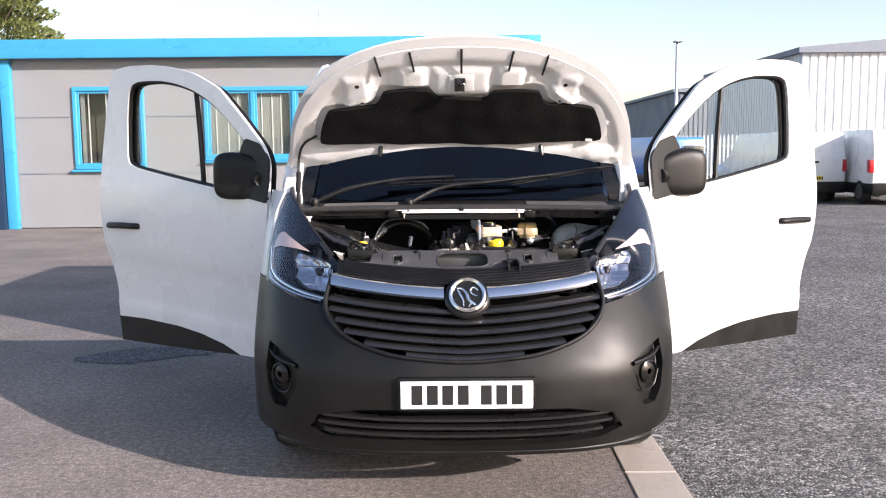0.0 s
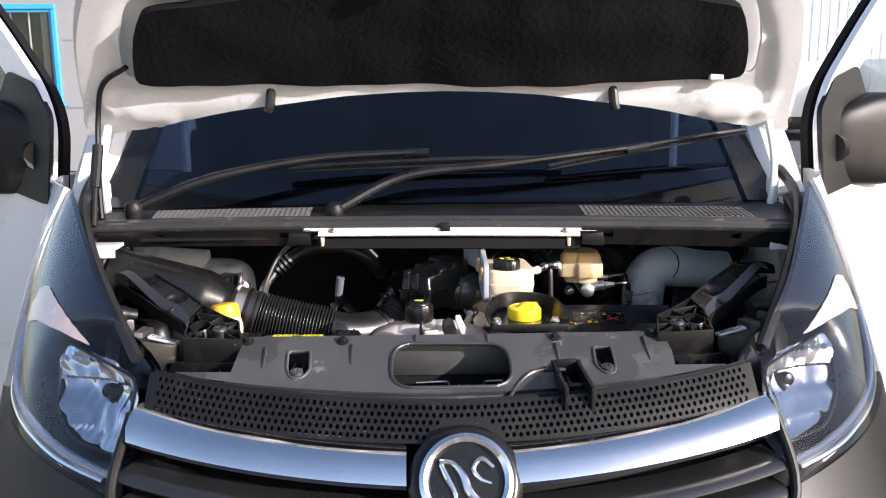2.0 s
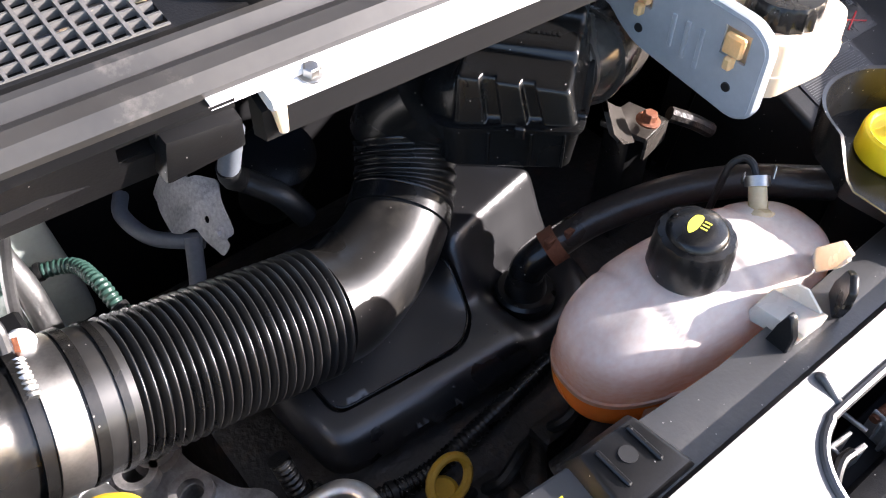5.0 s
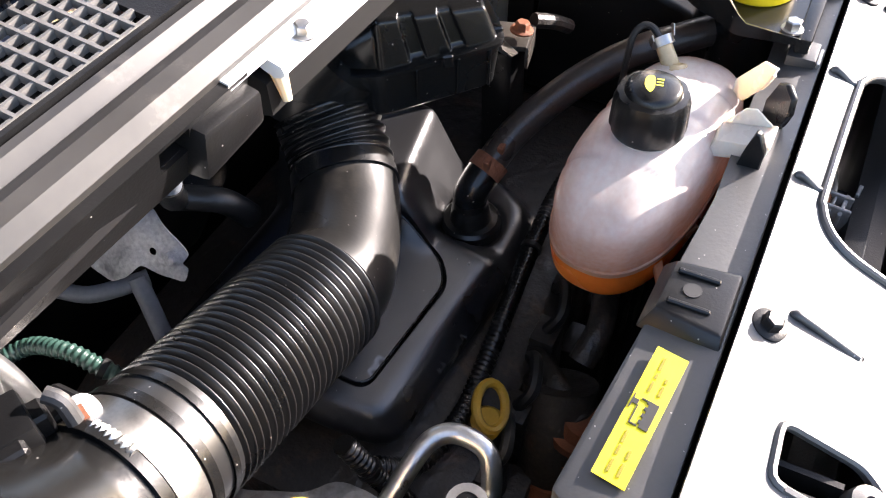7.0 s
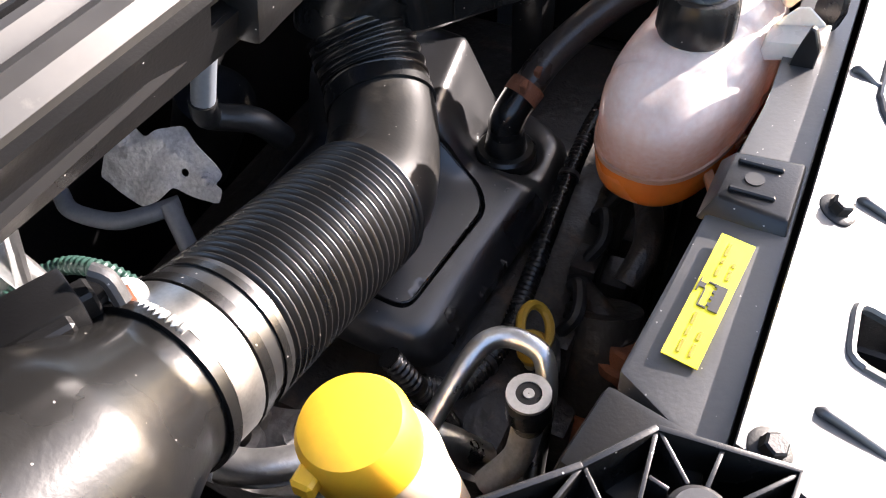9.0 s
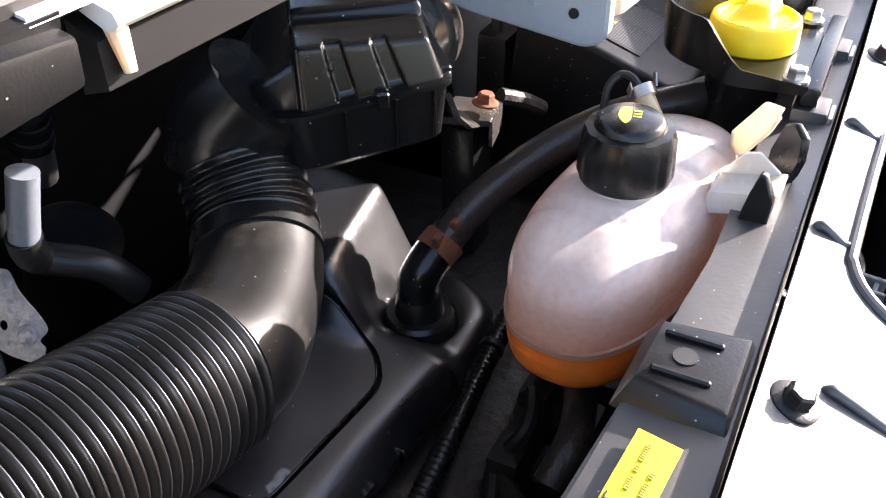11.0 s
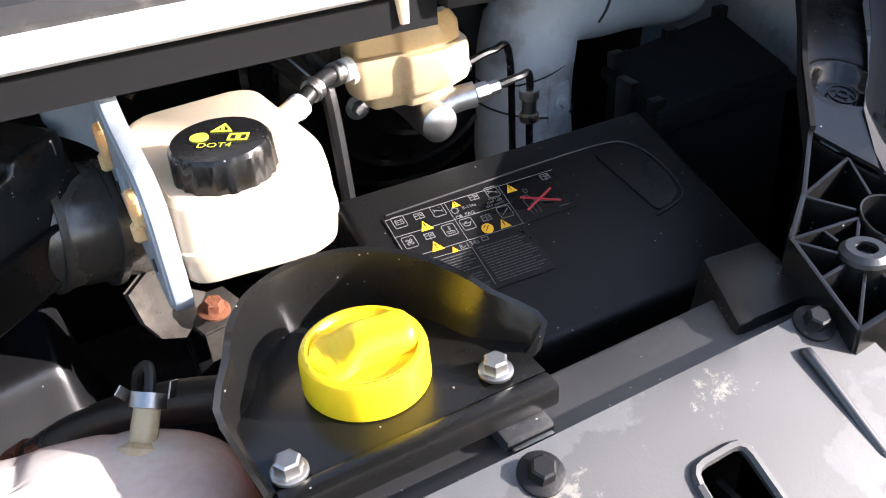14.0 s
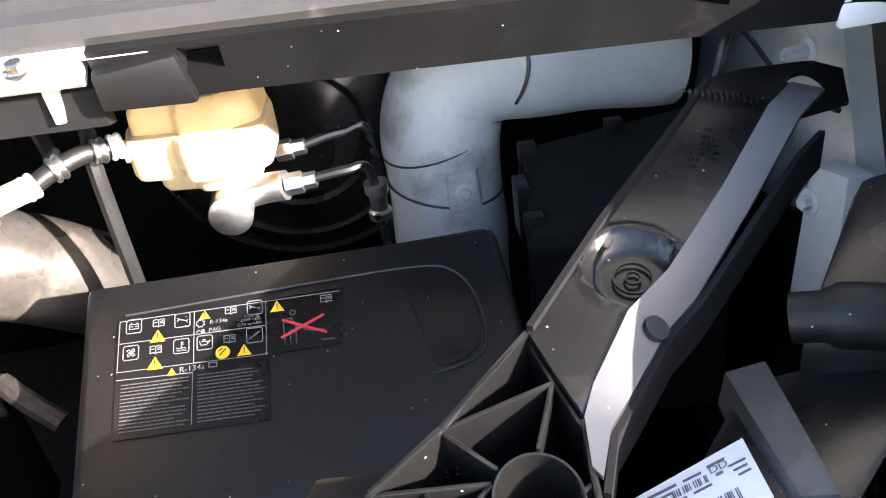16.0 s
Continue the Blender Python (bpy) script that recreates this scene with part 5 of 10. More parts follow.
def front_door(sx, label):
    d = thing("front_door", (sx * DA.x, DA.y, 0.35), label, "door", "front doors")

    def dm(s, z, off=0.0):
        bulge = 0.035 * math.exp(-((z - 1.02) / 0.34) ** 2) - 0.06 * max(0, z - 1.25) * 0.6
        w = z - 0.05 * s
        bulge -= 0.011 / ((1 + math.exp(-(w - 0.53) / 0.012)) * (1 + math.exp((w - 0.80) / 0.016)))
        p = DA + DDIR * s
        n = Vector((DDIR.y, -DDIR.x, 0))
        q = p + n * (bulge + off)
        return Vector((sx * q.x, q.y, z))
    sgn = 1 if sx < 0 else -1
    bm = B()
    patch(bm, rounded(SHAPE, 0.05, 3), [smooth2(WIN, 3)], 0.026, dm, sgn * 0.02)
    skin = part("door_skin", bm, M_WHITE, d)
    bm = B()
    patch(bm, rounded(SHAPE, 0.05, 3), [smooth2([(s, z) for s, z in WIN], 3)], 0.05, lambda s, z: dm(0.05 + (s - 0.05) * 0.975, z * 0.985 + 0.012, -0.035), sgn * 0.02)
    part("door_lining", bm, M_DARK, d)
    # window: rubber surround, divider, glass
    loop = smooth2(WIN, 4)
    loop = loop + loop[:2]
    bm = B()
    tube(bm, [dm(s, z, -0.004) for s, z in loop], 0.016, 8, 1, False)
    part("window_seal", bm, M_MATTE, d)
    bm = B()
    tube(bm, [dm(0.625, 1.79, -0.006), dm(0.59, 1.55, -0.006), dm(0.545, 1.29, -0.006)], 0.014, 8, 3)
    part("window_divider", bm, M_MATTE, d)
    bm = B()
    patch(bm, smooth2(WIN, 3), [], 0.08, lambda s, z: dm(s, z, -0.014))
    g = part("window_glass", bm, M_GLASS, d)
    g.visible_shadow = False
    # black lower trim
    bm = B()
    q = [(1.338, 0.345), (1.35, 0.49), (1.1, 0.497), (0.80, 0.488), (0.60, 0.466), (0.42, 0.43), (0.29, 0.386), (0.80, 0.362)]
    patch(bm, q, [], 0.04, lambda s, z: dm(s, z, 0.010), sgn * 0.012)
    part("lower_trim", bm, M_BUMPER, d, "black plastic lower door trim")
    # sail panel and mirror
    bm = B()
    patch(bm, rounded([(0.02, 1.20), (0.36, 1.255), (0.20, 1.53), (0.09, 1.50), (0.02, 1.42)], 0.02), [], 0.04, lambda s, z: dm(s, z, 0.012), sgn * 0.014)
    part("sail_panel", bm, M_BUMPER, d)
    bm = B()
    arm0, arm1 = dm(0.08, 1.32, 0.01), Vector((sx * 1.12, 1.205, 1.31))
    tube(bm, [arm0, (arm0 + arm1) / 2, arm1], 0.04, 12, 3)
    part("mirror_arm", bm, M_BUMPER, d)
    c = Vector((sx * 1.125, 1.150, 1.338))
    bm = B()
    sphere_ellipsoid(bm, (0, 0, 0), (0.142, 0.066, 0.122), 4.2, 44, 24)
    for v in bm.verts:
        # the housing thins towards the door and rounds off on top
        k = (v.co.x * sx + 0.142) / 0.284
        v.co.z = v.co.z * (0.80 + 0.20 * min(1.0, k * 1.8)) - (0.020 * (1 - min(1.0, k * 1.8)))
        v.co.y *= 0.75 + 0.25 * k
    bmesh.ops.transform(bm, verts=bm.verts, matrix=Matrix.Translation(c) @ Matrix.Rotation(sx * radians(14), 4, 'Z'))
    part("door_mirror", bm, M_BUMPER, d, "large black textured door mirror housing")
    # handle
    bm = B()
    lathe(bm, dm(1.235, 1.055, -0.004), Vector((sx * DDIR.y, -DDIR.x, 0)), [(0.0, 0.05), (0.006, 0.048), (0.002, 0.03)], 24)
    part("handle_cup", bm, M_WHITE, d)
    bm = B()
    tube(bm, [dm(1.08, 1.04, 0.004), dm(1.11, 1.042, 0.035), dm(1.23, 1.042, 0.042), dm(1.34, 1.038, 0.035), dm(1.38, 1.036, 0.006)], 0.018, 10, 5)
    part("door_handle", bm, M_MATTE, d, "black door pull handle")
    return d


front_door(-1, "white front door standing wide open, partly in shade")
front_door(1, "white front door standing wide open in full sun")


# wipers resting on the screen
def wiper(pts, blade, label):
    w = thing("wiper", pts[0], label, "wiper", "windscreen wipers")
    up = Vector((0, -0.56, 0.83))
    bm = B()
    tube(bm, [Vector(q) + up * h for q, h in zip(pts, (0.0, 0.022, 0.03, 0.026))], lambda s: 0.013 - 0.006 * s, 10, 6)
    part("arm", bm, M_BLACK, w)
    bm = B()
    lathe(bm, Vector(pts[0]) + Vector((0, 0, -0.03)), (0, -0.3, 1), [(0, 0.02), (0.03, 0.021), (0.042, 0.019), (0.05, 0.012)], 20)
    part("spindle_cap", bm, M_MATTE, w)
    a, b = Vector(blade[0]), Vector(blade[1])
    bm = B()
    tube(bm, [a + up * 0.010, a.lerp(b, 0.3) + up * 0.017, a.lerp(b, 0.7) + up * 0.017, b + up * 0.010], 0.0065, 8, 6)
    bl = part("blade", bm, M_BLACK, w)
    bm = B()
    tube(bm, [a + up * 0.002, b + up * 0.002], 0.003, 6, 1)
    part("rubber_edge", bm, M_RUBBER, bl)
    m = Vector(pts[-1]) + up * 0.022
    d = (b - a).normalized()
    bm = B()
    tube(bm, [m - d * 0.03, m - d * 0.012, m + d * 0.012, m + d * 0.03], 0.011, 8, 3)
    part("blade_joint", bm, M_BLACK, w)


wiper([(-0.70, 0.83, 1.218), (-0.53, 0.868, 1.264), (-0.30, 0.915, 1.296), (-0.06, 0.938, 1.311)], [(-0.36, 0.908, 1.291), (0.29, 0.930, 1.306)], "black wiper arm and blade lying across the windscreen")
wiper([(-0.245, 0.80, 1.213), (-0.085, 0.87, 1.265), (0.15, 0.895, 1.282), (0.47, 0.948, 1.318)], [(0.25, 0.906, 1.289), (0.76, 1.015, 1.365)], "black wiper arm and blade with sunlit edge")


# ---- engine bay: shell ----
bay = thing("engine_bay_shell", (0, 0.9, 0.35), "dark engine bay bulkhead with black undertray", "engine bay")
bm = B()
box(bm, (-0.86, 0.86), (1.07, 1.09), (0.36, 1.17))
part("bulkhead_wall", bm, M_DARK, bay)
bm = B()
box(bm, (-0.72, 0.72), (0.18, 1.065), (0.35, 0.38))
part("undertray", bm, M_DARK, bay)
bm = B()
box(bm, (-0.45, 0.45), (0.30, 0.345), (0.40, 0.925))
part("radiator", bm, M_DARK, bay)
bm = B()
box(bm, (-0.48, 0.48), (0.36, 0.40), (0.45, 0.93), 0.02)
part("fan_shroud", bm, M_MATTE, bay)
bm = B()
patch(bm, smooth2([(-0.78, 1.15), (0.78, 1.15), (0.78, 1.0), (0.3, 0.96), (-0.3, 0.96), (-0.78, 1.0)], 3), [], 0.05,
      lambda x, z: (x, 1.055 + 0.008 * noise.noise(Vector((x * 14, z * 14, 3))), z), -0.008)
part("bulkhead_pad", bm, M_PAD, bay)

# ---- slam panel ----
panel = thing("slam_panel", (0, 0.38, 0.94), "dusty dark grey plastic slam panel over the radiator", "panel")


def pz(y):
    return 1.023 + 0.42 * (y - 0.450) if y < 0.450 else 1.023 + 0.1 * (y - 0.450)


def yf(x):
    return 0.303 + 0.22 * x * x


MOUTH = rounded([(-0.112, 0.316), (-0.110, 0.428), (0.106, 0.424), (0.108, 0.316)], 0.045, 5)
SLOT_L = rounded([(-0.303, 0.412), (-0.262, 0.414), (-0.258, 0.362), (-0.272, 0.343), (-0.290, 0.343), (-0.300, 0.365)], 0.008, 3)
SLOT_R = rounded([(0.266, 0.411), (0.300, 0.412), (0.299, 0.362), (0.292, 0.343), (0.275, 0.343), (0.262, 0.365)], 0.008, 3)
CHAN = [(0.182, 0.378), (0.236, 0.380), (0.236, 0.322), (0.182, 0.322)]
rear = [(-0.388, 0.455), (-0.20, 0.453), (0, 0.452), (0.2, 0.452), (0.405, 0.454)]
side_r = [(0.412, 0.40), (0.408, 0.362), (0.50, 0.362)]
front = [(x, yf(x)) for x in np.linspace(0.50, -0.50, 24)]
side_l = [(-0.50, 0.364), (-0.400, 0.362), (-0.396, 0.40)]


def panel_z(x, y):
    z = pz(y)
    return (x, y, z)


bm = B()
patch(bm, (side_l + rear + side_r + front[:-1])[::-1], [MOUTH, SLOT_L, SLOT_R, CHAN], 0.011, panel_z, 0.006)
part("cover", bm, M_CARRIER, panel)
for cx, y0, y1 in ((-0.345, 0.372, 0.420), (-0.185, 0.378, 0.424), (-0.066, 0.430, 0.449), (0.07, 0.428, 0.448), (0.197, 0.378, 0.420), (0.366, 0.378, 0.434)):
    bm = B()
    tube(bm, [(cx, y0, pz(y0) - 0.001), (cx, y0 + 0.004, pz(y0) + 0.0005), (cx, y1 - 0.004, pz(y1) + 0.0005), (cx, y1, pz(y1) - 0.001)], 0.0031, 14, 4)
    part("panel_rib", bm, M_STRIP, panel, "", 60)
bm = B()
rows = [[bm.verts.new((x, yf(x) + dy, pz(yf(x)) + dz)) for dy, dz in ((0.0, -0.0065), (-0.006, -0.03), (-0.002, -0.03), (0.006, -0.0065))] for x in np.linspace(-0.50, 0.50, 24)]
for p, q in zip(rows, rows[1:]):
    for k in range(4):
        bm.faces.new((p[k], p[(k + 1) % 4], q[(k + 1) % 4], q[k]))
part("front_lip", bm, M_CROSS, panel)
bm = B()
tube(bm, [(x, y, pz(y) + 0.0002) for x, y in smooth2(MOUTH, 3) + smooth2(MOUTH, 3)[:1]], 0.0036, 10, 1, False)
part("mouth_rim", bm, M_STRIP, panel)
for S in (SLOT_L, SLOT_R):
    bm = B()
    tube(bm, [(x, y, pz(y) + 0.0005) for x, y in S + S[:1]], 0.0028, 6, 1, False)
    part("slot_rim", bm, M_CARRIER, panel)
    cx = sum(p[0] for p in S) / len(S)
    bm = B()
    box(bm, (cx - 0.025, cx + 0.025), (0.335, 0.42), (0.93, 0.945))
    box(bm, (cx - 0.012, cx - 0.008), (0.37, 0.412), (0.945, 0.985))
    box(bm, (cx + 0.004, cx + 0.008), (0.37, 0.412), (0.945, 0.985))
    part("slot_pocket", bm, M_MATTE, panel)
    bm = B()
    lathe(bm, (cx, 0.362, 0.955), (0, -0.2, 1), [(0, 0.017), (0.012, 0.017), (0.014, 0.012), (0.022, 0.013), (0.034, 0.0115), (0.036, 0.004), (0.03, 0.003)], 14)
    part("push_clip", bm, M_CROSS, panel)
for x, y, z in ((-0.382, 0.440, 1.0180), (-0.204, 0.437, 1.0168), (0.198, 0.439, 1.0176), (0.384, 0.446, 1.0205)):
    bolt("bolt", (x, y, z), (0, -0.3, 1), 0.0068, panel)
# lower shelf and latch
bm = B()
patch(bm, [(x, yf(x) + 0.03) for x in np.linspace(-0.5, 0.5, 12)] + [(x, yf(x) - 0.085) for x in np.linspace(0.5, -0.5, 12)], [], 0.04,
      lambda x, y: (x, y, 0.932 - 0.25 * (yf(x) - y) + 0.12 * x * x), 0.006)
part("lower_shelf", bm, M_DARK, panel)
bm = B()
box(bm, (-0.156, 0.138), (0.279, 0.285), (0.915, 0.952), 0.003)
for x in (-0.10, -0.06, 0.07, 0.105):
    box(bm, (x, x + 0.006), (0.255, 0.279), (0.915, 0.948))
part("latch_guard", bm, M_BLACK, panel)
latch = thing("bonnet_catch", (0.0, 0.37, 0.9), "grimy metal bonnet catch inside the slam panel opening", "latch")
for pts, r in (([(-0.067, 0.444, 0.930), (-0.030, 0.4455, 0.931), (-0.010, 0.445, 0.931), (-0.004, 0.440, 0.930), (-0.003, 0.416, 0.930)], 0.0021), ([(0.100, 0.444, 0.932), (0.075, 0.4452, 0.931), (0.064, 0.443, 0.930), (0.060, 0.420, 0.930), (0.047, 0.414, 0.930), (0.035, 0.413, 0.929)], 0.0021)):
    bm = B()
    tube(bm, pts, r, 8, 5)
    part("wire", bm, M_STEEL, latch)
bm = B()
tube(bm, [(-0.085, 0.350, 0.915), (-0.074, 0.385, 0.925), (-0.060, 0.404, 0.930), (-0.040, 0.413, 0.930), (-0.025, 0.413, 0.928)], 0.0045, 10, 6)
part("cable_sheath", bm, M_GLOSS, latch)
for x0, x1, y0, y1, z0, z1 in ((-0.036, -0.012, 0.407, 0.411, 0.905, 0.930), (-0.036, -0.012, 0.420, 0.423, 0.905, 0.929), (-0.034, -0.031, 0.407, 0.422, 0.900, 0.927), (0.008, 0.036, 0.404, 0.4075, 0.905, 0.931), (0.008, 0.030, 0.413, 0.4155, 0.910, 0.931), (0.012, 0.015, 0.398, 0.424, 0.905, 0.934), (0.028, 0.031, 0.400, 0.424, 0.905, 0.934), (0.042, 0.056, 0.398, 0.4015, 0.915, 0.929)):
    bm = B()
    box(bm, (x0, x1), (y0, y1), (z0, z1), 0.0008, 1, Matrix.Translation((0, 0.41, 0)) @ Matrix.Rotation(-0.12, 4, 'Z') @ Matrix.Translation((0, -0.41, 0)))
    part("catch_plate", bm, M_CAST, latch)
bm = B()
tube(bm, [(0.010, 0.4185, 0.929), (0.020, 0.418, 0.930), (0.033, 0.417, 0.929)], lambda s: 0.0032 + 0.0007 * math.cos(s * 50), 8, 16)
part("rusty_spring", bm, M_RUST, latch)
bm = B()
hexa(bm, [(-0.084, 0.35, 0.86), (-0.05, 0.35, 0.86), (-0.045, 0.40, 0.86), (-0.078, 0.395, 0.86)], [(-0.084, 0.356, 0.912), (-0.052, 0.352, 0.905), (-0.050, 0.398, 0.922), (-0.072, 0.392, 0.924)], 0.004, 2)
part("foam_block", bm, M_CONCRETE, latch)
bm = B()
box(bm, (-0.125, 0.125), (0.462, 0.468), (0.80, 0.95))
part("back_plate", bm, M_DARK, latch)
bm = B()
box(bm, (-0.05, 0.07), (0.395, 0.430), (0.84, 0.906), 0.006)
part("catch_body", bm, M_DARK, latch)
# channel with the release cable
chan = thing("cable_guide", (0.21, 0.35, 0.94), "black plastic cable guide with curved grey release cable", "cable guide")
bm = B()
box(bm, (0.183, 0.19), (0.23, 0.378), (0.93, 0.993), 0.002)
box(bm, (0.228, 0.235), (0.23, 0.378), (0.93, 0.993), 0.002)
box(bm, (0.19, 0.228), (0.37, 0.378), (0.94, 0.996), 0.002)
box(bm, (0.19, 0.228), (0.24, 0.37), (0.93, 0.945))
box(bm, (0.205, 0.211), (0.30, 0.36), (0.945, 0.97))
part("guide", bm, M_BLACK, chan)
bm = B()
tube(bm, [(0.205, 0.356, 0.982), (0.17, 0.354, 0.984), (0.14, 0.345, 0.980), (0.115, 0.322, 0.968), (0.098, 0.295, 0.955), (0.085, 0.272, 0.945)], 0.0038, 8, 6)
part("cable", bm, M_SEAL, chan)
bm = B()
tube(bm, [(0.165, 0.354, 0.984), (0.192, 0.355, 0.983)], 0.006, 8, 2)
part("ferrule", bm, M_MATTE, chan)

# ---- crossmember behind the panel ----
cross = thing("crossmember", (0, 0.49, 0.95), "black plastic crossmember with stained top face", "crossmember")
bm = B()
hexa(bm, [(-0.40, 0.4575, 0.94), (0.42, 0.4565, 0.94), (0.40, 0.50, 0.94), (-0.10, 0.495, 0.94), (-0.36, 0.518, 0.94)],
     [(-0.40, 0.4575, 1.0125), (0.42, 0.4565, 1.0125), (0.40, 0.505, 1.008), (-0.10, 0.497, 1.008), (-0.36, 0.520, 1.008)], 0.004)
part("beam", bm, M_STAINED, cross)
bm = B()
hexa(bm, [(-0.236, 0.459, 1.009), (-0.166, 0.459, 1.009), (-0.170, 0.512, 1.003), (-0.230, 0.514, 1.003)],
     [(-0.228, 0.461, 1.0205), (-0.174, 0.461, 1.0205), (-0.178, 0.503, 1.0200), (-0.222, 0.505, 1.0200)], 0.0025)
for x in (-0.214, -0.187):
    box(bm, (x - 0.0018, x + 0.0018), (0.472, 0.5), (1.0195, 1.0230), 0.001, 1)
pl = part("boss_plate", bm, M_BLACK, cross)
# black disc stands for the dark of the hole
bm = B()
lathe(bm, (-0.2, 0.487, 1.0198), (0, 0, 1), [(0, 0.0062), (0.0012, 0.006)], 16)
part("boss_hole", bm, M_INK, pl)
bm = B()
hexa(bm, [(-0.45, 0.45, 0.96), (-0.385, 0.466, 0.96), (-0.37, 0.53, 0.96), (-0.43, 0.54, 0.96)],
     [(-0.445, 0.455, 1.014), (-0.385, 0.468, 1.014), (-0.372, 0.522, 1.012), (-0.425, 0.53, 1.012)], 0.005)
part("end_plate", bm, M_BLACK, cross)
bm = B()
hexa(bm, [(0.345, 0.466, 0.95), (0.415, 0.464, 0.95), (0.43, 0.53, 0.95), (0.375, 0.535, 0.95)],
     [(0.35, 0.468, 1.020), (0.41, 0.466, 1.020), (0.425, 0.525, 1.018), (0.38, 0.53, 1.018)], 0.006)
part("end_plate", bm, M_BLACK, cross)
# service label, its small print as bars
lab = thing("service_label", (-0.298, 0.49, 1.012), "yellow rectangular coolant warning label with black pictogram", "label")
LU, LV = Vector((0.097, -0.0085, 0.001)), Vector((0.003, 0.0205, 0.0005))
LO = Vector((-0.3462, 0.4825, 1.0118))


def lab_box(name, a, b, c, d, material, lift, parent=lab):
    bm = B()
    o = LO + LU * a + LV * c + Vector((0, 0, lift))
    hexa(bm, [o, o + LU * (b - a), o + LU * (b - a) + LV * (d - c), o + LV * (d - c)],
         [q + Vector((0, 0, 0.0008)) for q in (o, o + LU * (b - a), o + LU * (b - a) + LV * (d - c), o + LV * (d - c))])
    return part(name, bm, material, parent)


lab_box("sheet", 0, 1, 0, 1, M_LABEL, 0)
for k in range(8):
    a = 0.40 + 0.025 * k
    lab_box("pictogram", a, a + 0.025, 0.16, 0.44 + 0.07 * (k % 2), M_INK, 0.0009)
for a, b, c, d in ((0.40, 0.412, 0.5, 0.70), (0.588, 0.60, 0.5, 0.70), (0.40, 0.54, 0.70, 0.74), (0.535, 0.575, 0.74, 0.90), (0.50, 0.61, 0.90, 0.94)):
    lab_box("pictogram", a, b, c, d, M_INK, 0.0009)
for a0, words in ((0.05, (0.11, 0.07, 0.10)), (0.66, (0.09, 0.05, 0.12))):
    for c in (0.26, 0.58):
        a = a0
        for w in words[: 3 if c > 0.5 else 2]:
            n = int(w / 0.014)
            for k in range(n):
                lab_box("print_bar", a + k * 0.014, a + k * 0.014 + 0.009, c, c + 0.09, M_OLIVE, 0.0009)
            a += w + 0.016

# ---- coolant tank ----
tank = thing("coolant_tank", (-0.04, 0.565, 0.92), "translucent pinkish plastic coolant tank with orange coolant low inside", "coolant tank")
TC, TH = Vector((-0.037, 0.558, 0.977)), (0.121, 0.054, 0.066)
TM = Matrix.Translation(TC) @ Matrix.Rotation(radians(-7), 4, 'Z')


def tank_shell(cut_lo, cut_hi, material, name, parent, scale=1.0, ribs=True):
    bm = B()
    sphere_ellipsoid(bm, (0, 0, 0), tuple(h * scale for h in TH), 2.5, 120, 64, 6.0)
    for v in bm.verts:
        v.co.z = max(cut_lo, min(cut_hi, v.co.z)) * (0.66 if v.co.z > 0 else 1)
        if ribs:
            for xr in (-0.062, 0.012, 0.058):
                k = math.exp(-((v.co.x - xr) / 0.0034) ** 2)
                v.co.y *= 1 - 0.035 * k
                v.co.z *= 1 - 0.055 * k
            v.co.z -= 0.0035 * math.exp(-((v.co.x + 0.09) / 0.03) ** 2 - (v.co.y / 0.02) ** 2) * (v.co.z > 0)
    bmesh.ops.transform(bm, matrix=TM, verts=bm.verts)
    return part(name, bm, material, parent, "", 60)


shell = tank_shell(-0.0345, 1, M_TANK, "upper_shell", tank)
tank_shell(-1, -0.035, M_COOLANT, "coolant_level", tank)
bm = B()
rows = []
for t in np.linspace(0, 2 * math.pi, 73)[:-1]:
    c, s = math.cos(t), math.sin(t)
    k = 0.992
    ex = math.copysign(abs(c) ** 0.8, c) * TH[0] * k
    ey = math.copysign(abs(s) ** 0.8, s) * TH[1] * k
    rows.append([bm.verts.new(TM @ Vector((ex * f, ey * f * (1.0 if f < 1 else 1.01), z))) for f, z in ((0.985, -0.025), (1.025, -0.024), (1.025, -0.020), (0.985, -0.019))])
for p, q in zip(rows, rows[1:] + rows[:1]):
    for k in range(4):
        bm.faces.new((p[k], p[(k + 1) % 4], q[(k + 1) % 4], q[k]))
part("weld_seam", bm, M_TANK, tank)
for a, b in ((0.6, 0.85), (-0.3, -0.5)):
    bm = B()
    box(bm, (-0.012, 0.012), (-0.004, 0.004), (-0.003, 0.003), 0.001, 1, TM @ Matrix.Translation((-0.085 + 0.05 * (a < 0), -0.050, -0.033)) @ Matrix.Rotation(a, 4, 'Z'))
    part("seam_lug", bm, M_TANK, tank)
bm = B()
lathe(bm, (-0.059, 0.562, 1.015), (0, 0, 1), [(0, 0.026), (0.012, 0.0255)], 32)
part("filler_neck", bm, M_TANK, tank)
bm = B()
prof = [(0.0, 0.0275), (0.004, 0.0295), (0.028, 0.0285), (0.034, 0.0265), (0.035, 0.0215), (0.0385, 0.0205), (0.0405, 0.018), (0.041, 0.006)]
lathe(bm, (-0.059, 0.562, 1.021), (0, 0, 1), prof, 64)
for v in bm.verts:
    d = v.co - Vector((-0.059, 0.562, v.co.z))
    if 1.024 < v.co.z < 1.056 and d.length > 0.0255:
        v.co -= d * 0.045 * (0.5 + 0.5 * math.cos(math.atan2(d.y, d.x) * 12)) ** 3
cap = part("cap", bm, M_BLACK, tank, "black ribbed screw cap with yellow symbol", 50)
bm = B()
